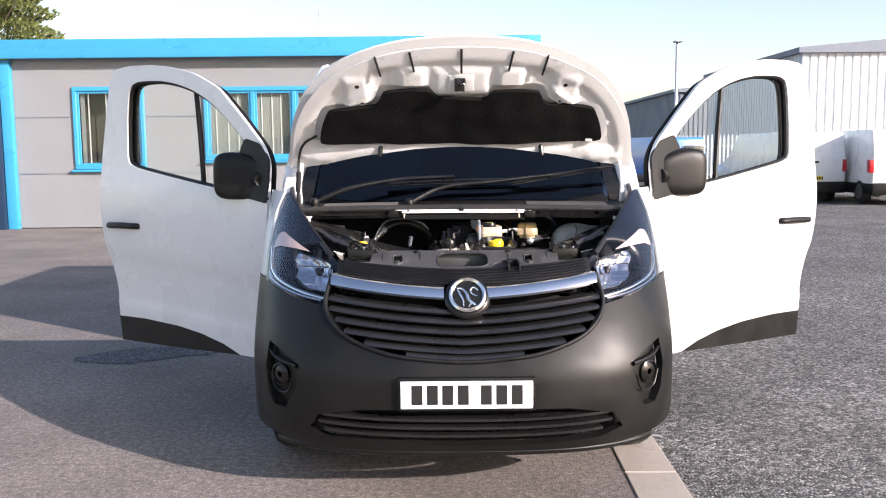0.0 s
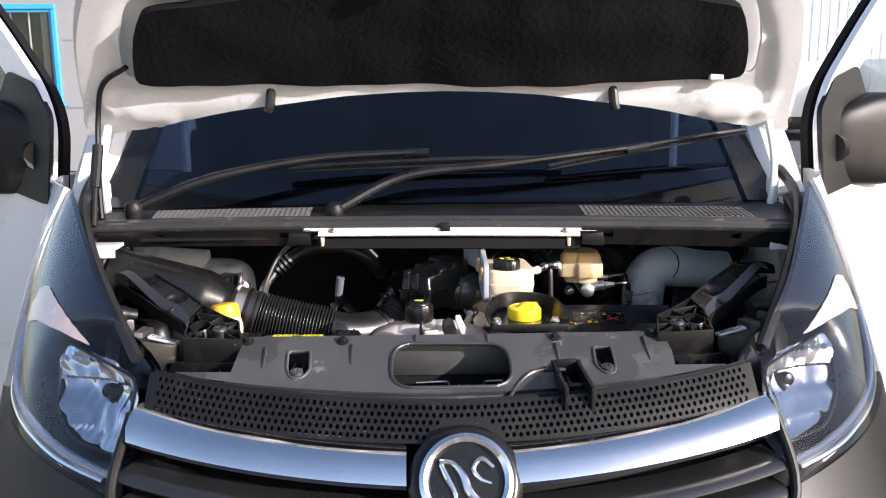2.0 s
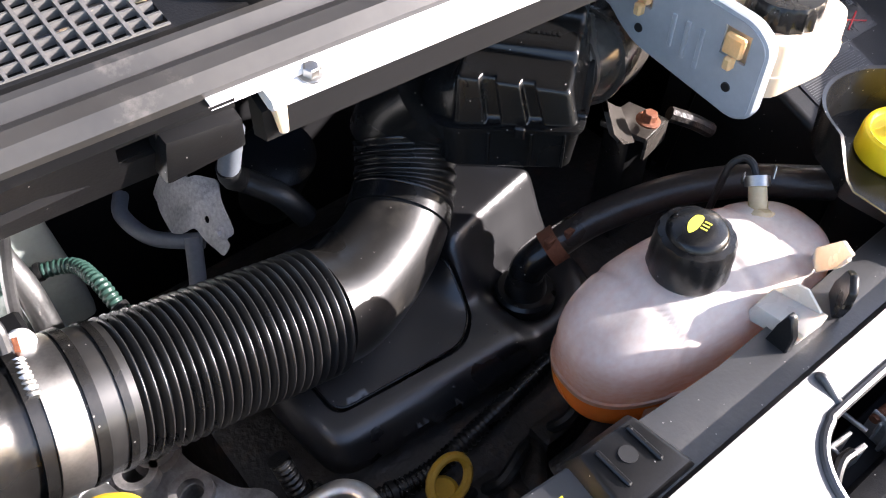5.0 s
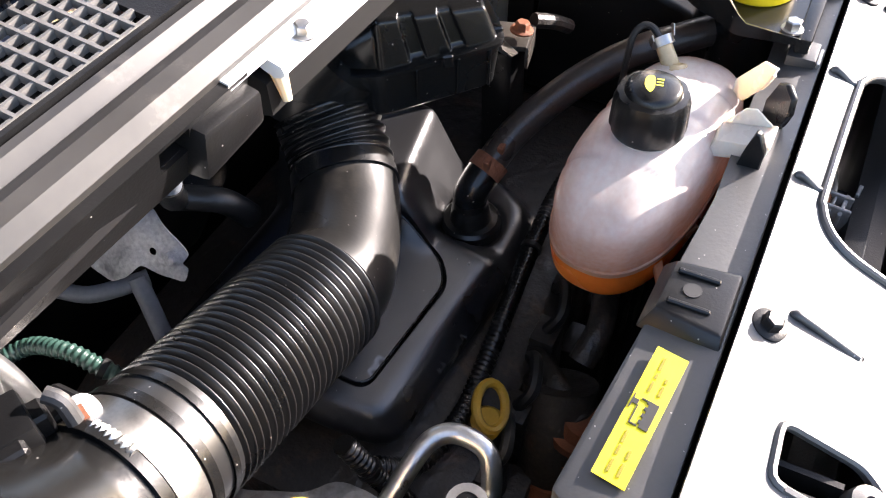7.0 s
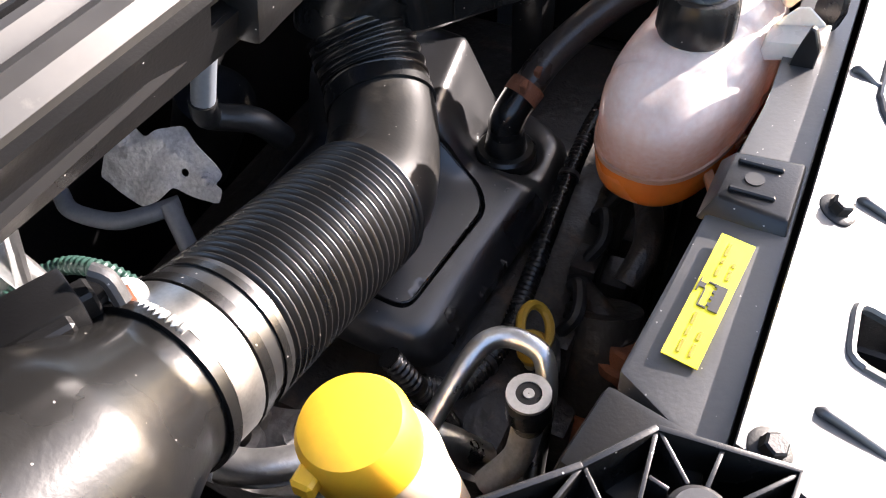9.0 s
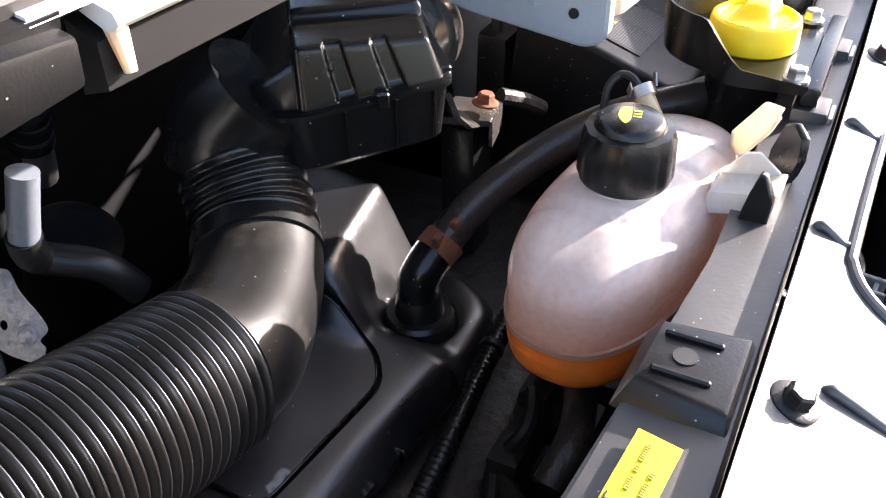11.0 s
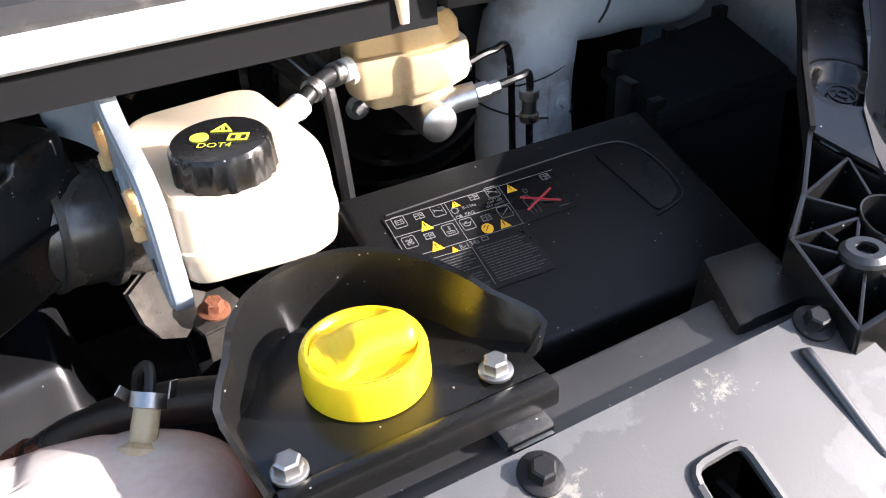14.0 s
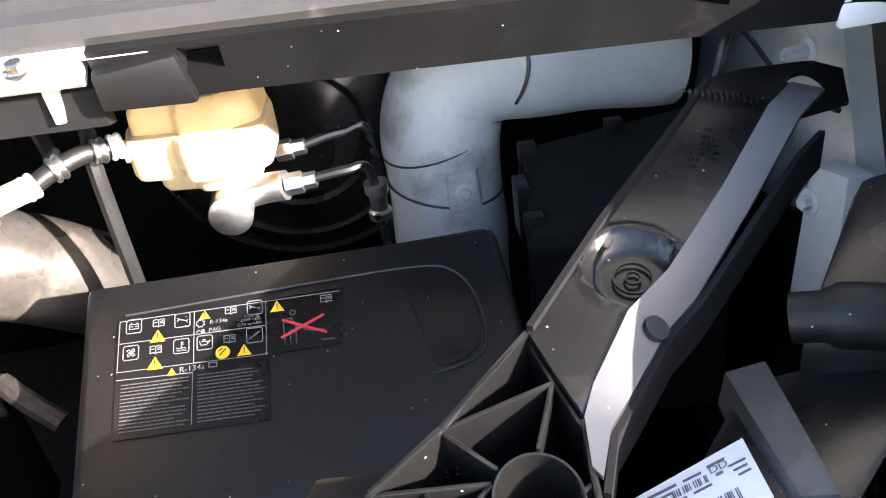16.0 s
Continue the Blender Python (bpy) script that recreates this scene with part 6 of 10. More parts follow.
for pts in ([(-0.010, 0.003), (-0.002, 0.0075), (0.008, 0.0065), (0.009, 0.001), (-0.0035, 0.0)],):
    prism(bm, smooth2(pts, 3), (-0.059, 0.562, 1.0617), (0.97, 0.2, 0), (-0.2, 0.97, 0), (0, 0, 0.0006))
for k in range(3):
    x = -0.0015 + k * 0.0035
    prism(bm, [(x, -0.006), (x + 0.0014, -0.006), (x + 0.0014, -0.001), (x, -0.001)], (-0.059, 0.562, 1.0617), (0.97, 0.2, 0), (-0.2, 0.97, 0), (0, 0, 0.0006))
part("cap_symbol", bm, M_YINK, cap)
bm = B()
SA = (0.45, 0.60, 0.70)
lathe(bm, (0.0365, 0.5685, 1.0085), SA, [(-0.010, 0.0165), (0.0, 0.0125), (0.003, 0.0075), (0.020, 0.0070), (0.021, 0.0085), (0.027, 0.0085)], 24)
part("spigot", bm, M_MASTER, tank)
bm = B()
tube(bm, [(0.049, 0.5855, 1.027), (0.0525, 0.5935, 1.0325), (0.0525, 0.602, 1.0325), (0.047, 0.608, 1.024), (0.043, 0.609, 1.005), (0.040, 0.612, 0.95)], 0.0030, 10, 6)
part("overflow_hose", bm, M_RUBBER, tank)
bm = B()
lathe(bm, (0.0455, 0.5805, 1.0225), SA, [(0, 0.0096), (0.008, 0.0096), (0.008, 0.0087), (0, 0.0087)], 20, False)
sclip = part("hose_clip", bm, M_STEEL, tank)
for sgn in (-1, 1):
    bm = B()
    box(bm, (-0.003, 0.003), (-0.0006, 0.0006), (0, 0.010), 0.0003, 1, Matrix.Translation((0.0485 + sgn * 0.010, 0.584 - sgn * 0.007, 1.026)) @ Matrix.Rotation(0.6, 4, 'Z') @ Matrix.Rotation(sgn * 0.5, 4, 'Y'))
    part("clip_ear", bm, M_STEEL, sclip)
bm = B()
prism(bm, [(0, 1.004), (0.012, 1.004), (0.030, 1.030), (0.0366, 1.051), (0.022, 1.049), (0, 1.018)], (0.0310, 0.5165, 0), (-0.574, -0.819, 0), (0, 0, 1), (0.0028, -0.0020, 0), 0.0007, 1)
tab = part("mounting_tab", bm, M_TAB, tank, "thin pale plastic fixing plate")
bm = B()
tube(bm, [(0.024, 0.503, 1.014), (0.017, 0.493, 1.028), (0.0125, 0.487, 1.044)], 0.0016, 8, 3)
part("tab_lip", bm, M_TAB, tab)
bm = B()
hexa(bm, [(-0.020, 0.518, 0.998), (-0.046, 0.518, 0.998), (-0.050, 0.475, 1.011), (-0.020, 0.473, 1.012)], [(-0.023, 0.512, 1.019), (-0.044, 0.512, 1.015), (-0.049, 0.4715, 1.025), (-0.023, 0.4715, 1.027)], 0.0020, 2)
tab = part("mounting_tab", bm, M_TAB, tank, "pale plastic fixing wedge")
bm = B()
prism(bm, [(0, 1.010), (0.034, 1.016), (0.034, 1.027), (0.020, 1.038), (0.012, 1.036), (0, 1.020)], (-0.024, 0.510, 0), (0, -1, 0), (0, 0, 1), (-0.0022, 0, 0), 0.0006, 1)
part("tab_lip", bm, M_TAB, tab)
bm = B()
prism(bm, [(0, 1.008), (0, 1.022), (0.010, 1.045), (0.020, 1.0505), (0.0325, 1.046), (0.034, 1.031), (0.027, 1.018), (0.024, 1.008)], (0.011, 0.4885, 0), (-0.805, -0.593, 0), (0, 0, 1), (0.0035, -0.0045, 0), 0.0012, 1)
part("clip_hook", bm, M_BLACK, cross, "black angular clip")
bm = B()
prism(bm, [(0, 1.004), (0.0185, 1.008), (0.0185, 1.026), (0.0125, 1.041), (0.0085, 1.042), (0.005, 1.028)], (-0.0505, 0.4925, 0), (-0.12, -0.993, 0), (0, 0, 1), (-0.0065, 0.0008, 0), 0.0010, 1)
part("clip_hook", bm, M_BLACK, cross)

# ---- oil filler tray and cap ----
tray = thing("oil_filler_tray", (0.15, 0.53, 0.98), "glossy black drip tray round a yellow oil filler cap", "filler tray")
TO = [(0.083, 0.482), (0.231, 0.484), (0.231, 0.500), (0.212, 0.530), (0.197, 0.563), (0.172, 0.586), (0.140, 0.591), (0.112, 0.578), (0.095, 0.552), (0.087, 0.518)]
TS = smooth2(TO[2:], 5)[: -5]
to = [TO[0], TO[1]] + TS
bm = B()
patch(bm, to, [], 0.01, lambda x, y: (x, y, 1.032 + 0.01 * (0.53 - y)), 0.003)
part("tray_floor", bm, M_GLOSS, tray)
bm = B()
W0 = TS + [TO[0]]
rows = []
for i, (x, y) in enumerate(W0):
    s = i / (len(W0) - 1)
    h = 0.036 * min(1, 0.25 + 5 * s) * min(1, 0.12 + 6 * (1 - s))
    n = (Vector((x, y)) - Vector((0.15, 0.53))).normalized()
    rows.append([bm.verts.new((x + n.x * o, y + n.y * o, 1.032 + z)) for o, z in ((-0.002, -0.002), (0.0035, h), (0.0068, h + 0.001), (0.003, -0.003))])
for p, q in zip(rows, rows[1:]):
    for k in range(4):
        bm.faces.new((p[k], p[(k + 1) % 4], q[(k + 1) % 4], q[k]))
bm.faces.new(rows[0])
bm.faces.new(rows[-1])
part("tray_wall", bm, M_GLOSS, tray)
bm = B()
box(bm, (0.083, 0.231), (0.470, 0.4825), (1.020, 1.0345), 0.003)
part("tray_front_edge", bm, M_GLOSS, tray)
for x, y in ((0.093, 0.4885), (0.208, 0.495)):
    bolt("tray_bolt", (x, y, 1.0345), (0, 0, 1), 0.0068, tray, M_STEEL, "worn hexagon bolt", 1.35)
    bm = B()
    box(bm, (x - 0.014, x + 0.014), (0.462, 0.486), (0.985, 1.0195), 0.002)
    part("tray_bracket", bm, M_CROSS, tray)
    bm = B()
    box(bm, (x - 0.012, x + 0.012), (0.4585, 0.4615), (1.004, 1.016), 0.001)
    part("spring_nut", bm, M_STEEL, tray)
OC = Vector((0.151, 0.530, 1.032))
bm = B()
lathe(bm, OC, (0, 0, 1), [(0, 0.0325), (0.0015, 0.0338), (0.0185, 0.0333), (0.0215, 0.0323), (0.0228, 0.0304), (0.0230, 0.0286), (0.0206, 0.0277), (0.0198, 0.0270), (0.0195, 0.008)], 64)
oc = part("oil_filler_cap", bm, M_YELLOW, tray, "bright yellow plastic oil filler cap")
bm = B()
g = Matrix.Translation(OC + Vector((0, 0, 0.0185))) @ Matrix.Rotation(radians(-6), 4, 'Z')
rows = []
for s in np.linspace(-1, 1, 33):
    # low finger ramp with grooves at one end, tall rounded nose at the other
    ramp = 1 / (1 + math.exp(-(s + 0.35) * 9))
    hgt = 0.0045 + 0.0090 * ramp
    if s > 0.78:
        hgt *= math.sqrt(max(0.05, 1 - ((s - 0.78) / 0.24) ** 2))
    if -0.9 < s < -0.2:
        hgt -= 0.0009 * (0.5 + 0.5 * math.cos(s * 55))
    w = (0.0180 - 0.0055 * ramp) * (1 if s < 0.7 else math.sqrt(max(0.03, 1 - ((s - 0.7) / 0.32) ** 2)))
    w = min(w, math.sqrt(max(0.00001, 0.0272 ** 2 - (0.0285 * s) ** 2)) if s < 0 else w)
    rows.append([bm.verts.new(g @ Vector((0.0288 * s, w * a, hgt * b))) for a, b in ((-1.12, 0), (-1.0, 0.5), (-0.85, 0.82), (-0.55, 0.97), (0, 1), (0.55, 0.97), (0.85, 0.82), (1.0, 0.5), (1.12, 0))])
for p, q in zip(rows, rows[1:]):
    for k in range(8):
        bm.faces.new((p[k], p[k + 1], q[k + 1], q[k]))
bm.faces.new(rows[0][::-1])
bm.faces.new(rows[-1])
part("grip", bm, M_YELLOW, oc, "", 60)
for a0 in (2.5, 4.3):
    for q in range(14):
        a = a0 + q * 0.052 + (0.03 if q % 4 == 3 else 0)
        bm = B()
        p = OC + Vector((0.0298 * math.cos(a), 0.0298 * math.sin(a), 0.0228))
        box(bm, (-0.0004, 0.0004), (-0.0007, 0.0007), (0, 0.0004), 0, 1, Matrix.Translation(p) @ Matrix.Rotation(a, 4, 'Z'))
        part("print_bar", bm, M_OLIVE, oc)
bm = B()
lathe(bm, (0.151, 0.530, 0.90), (0, 0, 1), [(0, 0.03), (0.130, 0.03)], 24)
part("filler_pipe", bm, M_BLACK, tray)

# ---- brake fluid reservoir on its bracket ----
brk = thing("reservoir_bracket", (0.078, 0.69, 1.03), "grey-blue painted steel bracket hanging from the cowl", "bracket")
BP = [(0.624, 1.046), (0.638, 1.0385), (0.70, 1.047), (0.745, 1.053), (0.766, 1.066), (0.786, 1.086), (0.825, 1.100), (0.862, 1.165), (0.738, 1.168), (0.726, 1.132), (0.706, 1.124), (0.640, 1.120), (0.624, 1.108)]
bp = rounded(BP, 0.012, 4)


def bx(y, z):
    s = min(1, max(0, (y - 0.770) / 0.035))
    return 0.079 - 0.030 * s * s * (3 - 2 * s)


hol = [[(0.742 + dx, 1.101 + dz) for dx, dz in ((-0.010, -0.012), (0.010, -0.010), (0.010, 0.011), (-0.010, 0.011))],
       [(0.650 + dx, 1.099 + dz) for dx, dz in ((-0.012, -0.012), (0.012, -0.012), (0.012, 0.013), (-0.012, 0.013))]]
bm = B()
patch(bm, bp, hol, 0.009, lambda y, z: (bx(y, z), y, z), 0.003)
part("plate", bm, M_BRACKET, brk)
bm = B()
mid = Vector((0.70, 1.09))
rows = []
for i, (y, z) in enumerate(bp):
    t = Vector(bp[(i + 1) % len(bp)]) - Vector(bp[i - 1])
    n2 = Vector((t.y, -t.x)).normalized()
    rows.append([bm.verts.new((bx(y, z) + dx, y + n2.x * o, z + n2.y * o)) for dx, o in ((-0.002, 0.0), (0.009, 0.0), (0.009, 0.0028), (0.002, 0.0032), (-0.001, 0.0024))])
for p, q in zip(rows, rows[1:] + rows[:1]):
    for k in range(5):
        bm.faces.new((p[k], p[(k + 1) % 5], q[(k + 1) % 5], q[k]))
part("flange", bm, M_BRACKET, brk)
for y, z in ((0.742, 1.101), (0.650, 1.099)):
    bm = B()
    box(bm, (0.071, 0.0775), (y - 0.009, y + 0.009), (z - 0.008, z + 0.010), 0.002, 1)
    box(bm, (0.069, 0.0775), (y - 0.004, y + 0.004), (z - 0.020, z - 0.008), 0.002, 1)
    part("reservoir_tab", bm, M_TABAMBER, brk)
for y, z in ((0.741, 1.068), (0.648, 1.062)):
    # black disc on the plate in place of the hole's shade
    bm = B()
    lathe(bm, (0.0772, y, z), (-1, 0, 0), [(0, 0.0045), (0.0022, 0.004)], 14)
    part("bolt_hole", bm, M_INK, brk)
for k in range(3):
    bm = B()
    box(bm, (0.0745, 0.0775), (0.678 + k * 0.014, 0.682 + k * 0.014), (1.062 + 0.003 * k, 1.098), 0.0005, 1)
    part("stamped_mark", bm, M_BRACKET, brk)
res = thing("brake_fluid_reservoir", (0.135, 0.70, 1.03), "cream plastic brake fluid reservoir with black ribbed cap", "reservoir")
RB = [(0.086, 0.616), (0.160, 0.608), (0.180, 0.618), (0.188, 0.650), (0.179, 0.748), (0.166, 0.757), (0.098, 0.754), (0.086, 0.742)]
bm = B()
rb = rounded(RB, 0.016, 4)
c = Vector((0.14, 0.685))


def rscale(k):
    return [tuple(c + (Vector(p) - c) * k) for p in rb]


rings = []
for k, z in ((0.86, 1.055), (0.945, 1.058), (0.975, 1.068), (0.98, 1.0745), (1.0, 1.0755), (1.0, 1.0795), (0.98, 1.0805), (0.965, 1.100), (0.945, 1.106), (0.90, 1.108)):
    rings.append([bm.verts.new((x, y, z)) for x, y in rscale(k)])
for p, q in zip(rings, rings[1:]):
    for i in range(len(p)):
        bm.faces.new((p[i], p[(i + 1) % len(p)], q[(i + 1) % len(q)], q[i]))
bm.faces.new(rings[0][::-1])
bm.faces.new(rings[-1])
part("body", bm, M_CREAM, res)


def fluid_cap(at, parent):
    x, y, z = at
    bm = B()
    lathe(bm, at, (0, 0, 1), [(0, 0.0285), (0.002, 0.0295), (0.019, 0.0285), (0.0215, 0.0265), (0.022, 0.02)], 72)
    for v in bm.verts:
        d = v.co - Vector((x, y, v.co.z))
        if d.length > 0.0275:
            v.co -= d * 0.035 * (1 if int((math.atan2(d.y, d.x) + math.pi) / (2 * math.pi) * 36) % 2 else 0)
    return part("cap", bm, M_BLACK, parent, "black cap with yellow warning symbols", 30)


CAPC = Vector((0.127, 0.648, 1.106))
cp = fluid_cap(CAPC, res)
top = CAPC + Vector((0, 0, 0.0221))


def text_part(name, body, at, u, v, size, material, parent):
    cu = bpy.data.curves.new(name, 'FONT')
    cu.body, cu.size, cu.align_x, cu.align_y = body, size, 'CENTER', 'CENTER'
    tmp = new(name, cu)
    me = bpy.data.meshes.new_from_object(tmp.evaluated_get(bpy.context.evaluated_depsgraph_get()))
    bpy.data.objects.remove(tmp)
    bpy.data.curves.remove(cu)
    u, v = Vector(u).normalized(), Vector(v).normalized()
    n = u.cross(v)
    bm = B()
    bm.from_mesh(me)
    bpy.data.meshes.remove(me)
    bmesh.ops.transform(bm, verts=bm.verts, matrix=Matrix.Translation(Vector(at)) @ Matrix((u, v, n)).transposed().to_4x4())
    return part(name, bm, material, parent)


CU, CV = Vector((0.86, -0.51, 0)) * 0.78, Vector((0.51, 0.86, 0)) * 0.78
text_part("cap_text", "DOT4", top + CV * -0.013 + Vector((0, 0, 0.0006)), CU, CV, 0.0072, M_YINK, cp)
bm = B()
tri = [(0, 0.021), (-0.008, 0.008), (0.008, 0.008)]
tin = [(0, 0.018), (-0.0055, 0.0095), (0.0055, 0.0095)]
for i in range(3):
    a, b, c1, d1 = tri[i], tri[(i + 1) % 3], tin[(i + 1) % 3], tin[i]
    prism(bm, [a, b, c1, d1], top, CU, CV, (0, 0, 0.0006))
prism(bm, [(-0.0008, 0.011), (0.0008, 0.011), (0.0008, 0.015), (-0.0008, 0.015)], top, CU, CV, (0, 0, 0.0006))
part("warning_triangle", bm, M_YINK, cp)
bm = B()
lathe(bm, top + CU * -0.014, (0, 0, 1), [(0, 0.0052), (0.0006, 0.0052)], 20)
part("brake_symbol", bm, M_YINK, cp)
bm = B()
for a, b in ((0.007, 0.0138), (0.0142, 0.021)):
    for x0, x1, y0, y1 in ((a, b, -0.0055, -0.0043), (a, b, 0.0032, 0.0045), (a, a + 0.0012, -0.0043, 0.0032), (b - 0.0012, b, -0.0043, 0.0032)):
        prism(bm, [(x0, y0), (x1, y0), (x1, y1), (x0, y1)], top, CU, CV, (0, 0, 0.0006))
part("book_symbol", bm, M_YINK, cp)
bm = B()
tube(bm, [(0.180, 0.745, 1.075), (0.198, 0.756, 1.077), (0.212, 0.764, 1.078)], 0.0085, 14, 4)
part("outlet", bm, M_CREAM, res)

# ---- brake master cylinder, its reservoir and servo ----
mc = thing("brake_master_cylinder", (0.32, 0.80, 1.0), "aluminium brake master cylinder under a stained cream reservoir", "master cylinder")
bm = B()
lathe(bm, (0.325, 0.735, 1.022), (0, 1, 0), [(0, 0.011), (0.003, 0.0155), (0.03, 0.0155), (0.034, 0.0145), (0.13, 0.0145)], 24)
tube(bm, [(0.335, 0.76, 1.026), (0.352, 0.756, 1.030), (0.366, 0.752, 1.032)], 0.011, 12, 3)
part("cylinder", bm, M_ALU, mc, "bright aluminium cylinder")
for p in ((0.366, 0.752, 1.032), (0.36, 0.79, 1.04)):
    bm = B()
    lathe(bm, p, (1, -0.1, 0.1), [(0, 0.008), (0.012, 0.008), (0.013, 0.006), (0.022, 0.006)], 6)
    part("pipe_union", bm, M_STEEL, mc)
bm = B()
tube(bm, [(0.385, 0.75, 1.035), (0.41, 0.752, 1.036), (0.425, 0.76, 1.03), (0.428, 0.765, 0.99), (0.428, 0.765, 0.93)], 0.0035, 8, 6)
tube(bm, [(0.38, 0.79, 1.042), (0.41, 0.795, 1.045), (0.43, 0.80, 1.035), (0.432, 0.80, 0.93)], 0.0035, 8, 6)
part("brake_pipe", bm, M_GLOSS, mc)
bm = B()
lathe(bm, (0.428, 0.765, 0.985), (0, 0, 1), [(0, 0.009), (0.006, 0.009), (0.008, 0.0065), (0.02, 0.0065), (0.022, 0.009), (0.03, 0.009)], 12)
part("pipe_union", bm, M_STEEL, mc)
R2 = rounded([(0.263, 0.776), (0.266, 0.754), (0.300, 0.748), (0.304, 0.740), (0.335, 0.736), (0.362, 0.748), (0.366, 0.79), (0.352, 0.83), (0.285, 0.835)], 0.007, 4)
c2 = Vector((0.32, 0.79))
bm = B()
rings = [[bm.verts.new((*(c2 + (Vector(p) - c2) * k), z)) for p in R2] for k, z in ((0.70, 1.036), (0.74, 1.040), (0.76, 1.050), (0.97, 1.0515), (1.0, 1.056), (1.0, 1.078), (0.97, 1.083))]
for p, q in zip(rings, rings[1:]):
    for i in range(len(p)):
        bm.faces.new((p[i], p[(i + 1) % len(p)], q[(i + 1) % len(q)], q[i]))
bm.faces.new(rings[0][::-1])
bm.faces.new(rings[-1])
r2 = part("reservoir", bm, M_MASTER, mc)
bm = B()
rings = [[bm.verts.new((*(c2 + Vector((0, 0.006)) + (Vector(p) - c2) * k), z)) for p in R2] for k, z in ((0.93, 1.081), (0.91, 1.096), (0.78, 1.106))]
for p, q in zip(rings, rings[1:]):
    for i in range(len(p)):
        bm.faces.new((p[i], p[(i + 1) % len(p)], q[(i + 1) % len(q)], q[i]))
bm.faces.new(rings[-1])
part("reservoir_top", bm, M_AMBERRES, r2, "brown-stained upper half")
bm = B()
lathe(bm, (0.285, 0.765, 1.07), (-0.8, -0.1, 0.1), [(-0.015, 0.010), (0.012, 0.010), (0.014, 0.008), (0.022, 0.008)], 18)
part("inlet", bm, M_CREAM, r2)
servo = thing("brake_servo", (0.37, 0.94, 0.9), "round black brake servo drum on the bulkhead", "servo")
bm = B()
lathe(bm, (0.365, 0.885, 1.01), (0, 1, 0), [(-0.03, 0.03), (-0.01, 0.05), (0.0, 0.085), (0.02, 0.125), (0.05, 0.138), (0.07, 0.138), (0.075, 0.145), (0.085, 0.145), (0.09, 0.135), (0.16, 0.12)], 48)
part("drum", bm, M_GLOSS, servo)
for r, h in ((0.098, 0.006), (0.060, -0.006), (0.128, 0.022)):
    bm = B()
    lathe(bm, (0.365, 0.885 + h, 1.01), (0, 1, 0), [(-0.004, r + 0.002), (-0.008, r), (-0.004, r - 0.003), (0.004, r - 0.003), (0.004, r + 0.002)], 64, False)
    part("pressed_ring", bm, M_GLOSS, servo)
for a in (0.6, 2.6):
    bolt("servo_bolt", (0.345 + 0.05 * math.cos(a), 0.872, 0.985 + 0.02 * math.sin(a)), (0, -1, 0), 0.007, servo, M_CAST)
bm = B()
tube(bm, [(0.33, 0.87, 1.09), (0.30, 0.86, 1.13), (0.25, 0.85, 1.125), (0.18, 0.86, 1.09)], 0.011, 10, 6)
part("vacuum_hose", bm, M_RUBBER, servo)
mc.location = (0.321, 0.835, 1.003)
servo.location = (0.375, 0.970, 0.9)
# hoses between the reservoirs
fh = thing("fluid_hose", (0.24, 0.77, 1.06), "thin black fluid hose with bright metal unions", "hose")
bm = B()
tube(bm, [(0.210, 0.763, 1.078), (0.226, 0.774, 1.083), (0.242, 0.786, 1.084), (0.264, 0.797, 1.080)], 0.0065, 12, 5)
part("hose", bm, M_RUBBER, fh)
bm = B()
tube(bm, [(0.226, 0.776, 1.083), (0.205, 0.81, 1.104), (0.170, 0.835, 1.112), (0.130, 0.845, 1.104), (0.105, 0.84, 1.085)], 0.006, 10, 6)
part("hose", bm, M_GLOSS, fh)
for p, d, mt in (((0.205, 0.760, 1.077), (1, 0.7, 0.2), M_PAPER), ((0.222, 0.771, 1.082), (1, 0.7, 0.2), M_STEEL), ((0.246, 0.788, 1.083), (1, 0.5, -0.1), M_STEEL), ((0.256, 0.793, 1.082), (1, 0.5, -0.1), M_PAPER)):
    bm = B()
    lathe(bm, p, d, [(0, 0.008), (0.001, 0.0092), (0.003, 0.0092), (0.004, 0.0078), (0.006, 0.0092), (0.008, 0.0092), (0.009, 0.008)], 16)
    part("union", bm, mt, fh)
bm = B()
tube(bm, [(0.15, 0.86, 1.11), (0.19, 0.845, 1.118), (0.225, 0.835, 1.112), (0.24, 0.81, 1.09), (0.243, 0.79, 1.06), (0.245, 0.78, 0.9)], 0.006, 8, 6)
part("return_hose", bm, M_RUBBER, fh)

# ---- battery cover with warning sticker ----
bat = thing("battery_cover", (0.36, 0.67, 0.78), "black plastic battery cover with printed warning sticker", "battery cover")


def bz(y):
    return 0.990 + 0.36 * (y - 0.72)


bm = B()
hexa(bm, [(0.222, 0.585, 0.80), (0.505, 0.575, 0.80), (0.528, 0.765, 0.80), (0.218, 0.772, 0.80)],
     [(0.222, 0.588, bz(0.588)), (0.512, 0.578, bz(0.578)), (0.506, 0.746, bz(0.746)), (0.221, 0.752, bz(0.752))], 0.007, 3)
part("cover", bm, M_MATTE, bat)
bm = B()
hexa(bm, [(0.222, 0.764, 0.80), (0.526, 0.757, 0.80), (0.528, 0.80, 0.80), (0.222, 0.80, 0.80)],
     [(0.226, 0.766, 0.962), (0.507, 0.760, 0.962), (0.508, 0.798, 0.965), (0.226, 0.798, 0.965)], 0.006, 2)
part("rear_step", bm, M_MATTE, bat)
bn = Vector((0, -0.36, 1)).normalized()
BU, BV = Vector((1, -0.03, -0.011)), Vector((0.03, 0.94, 0.338))


def on_bat(x, y, lift):
    return Vector((x, y, bz(y))) + bn * lift


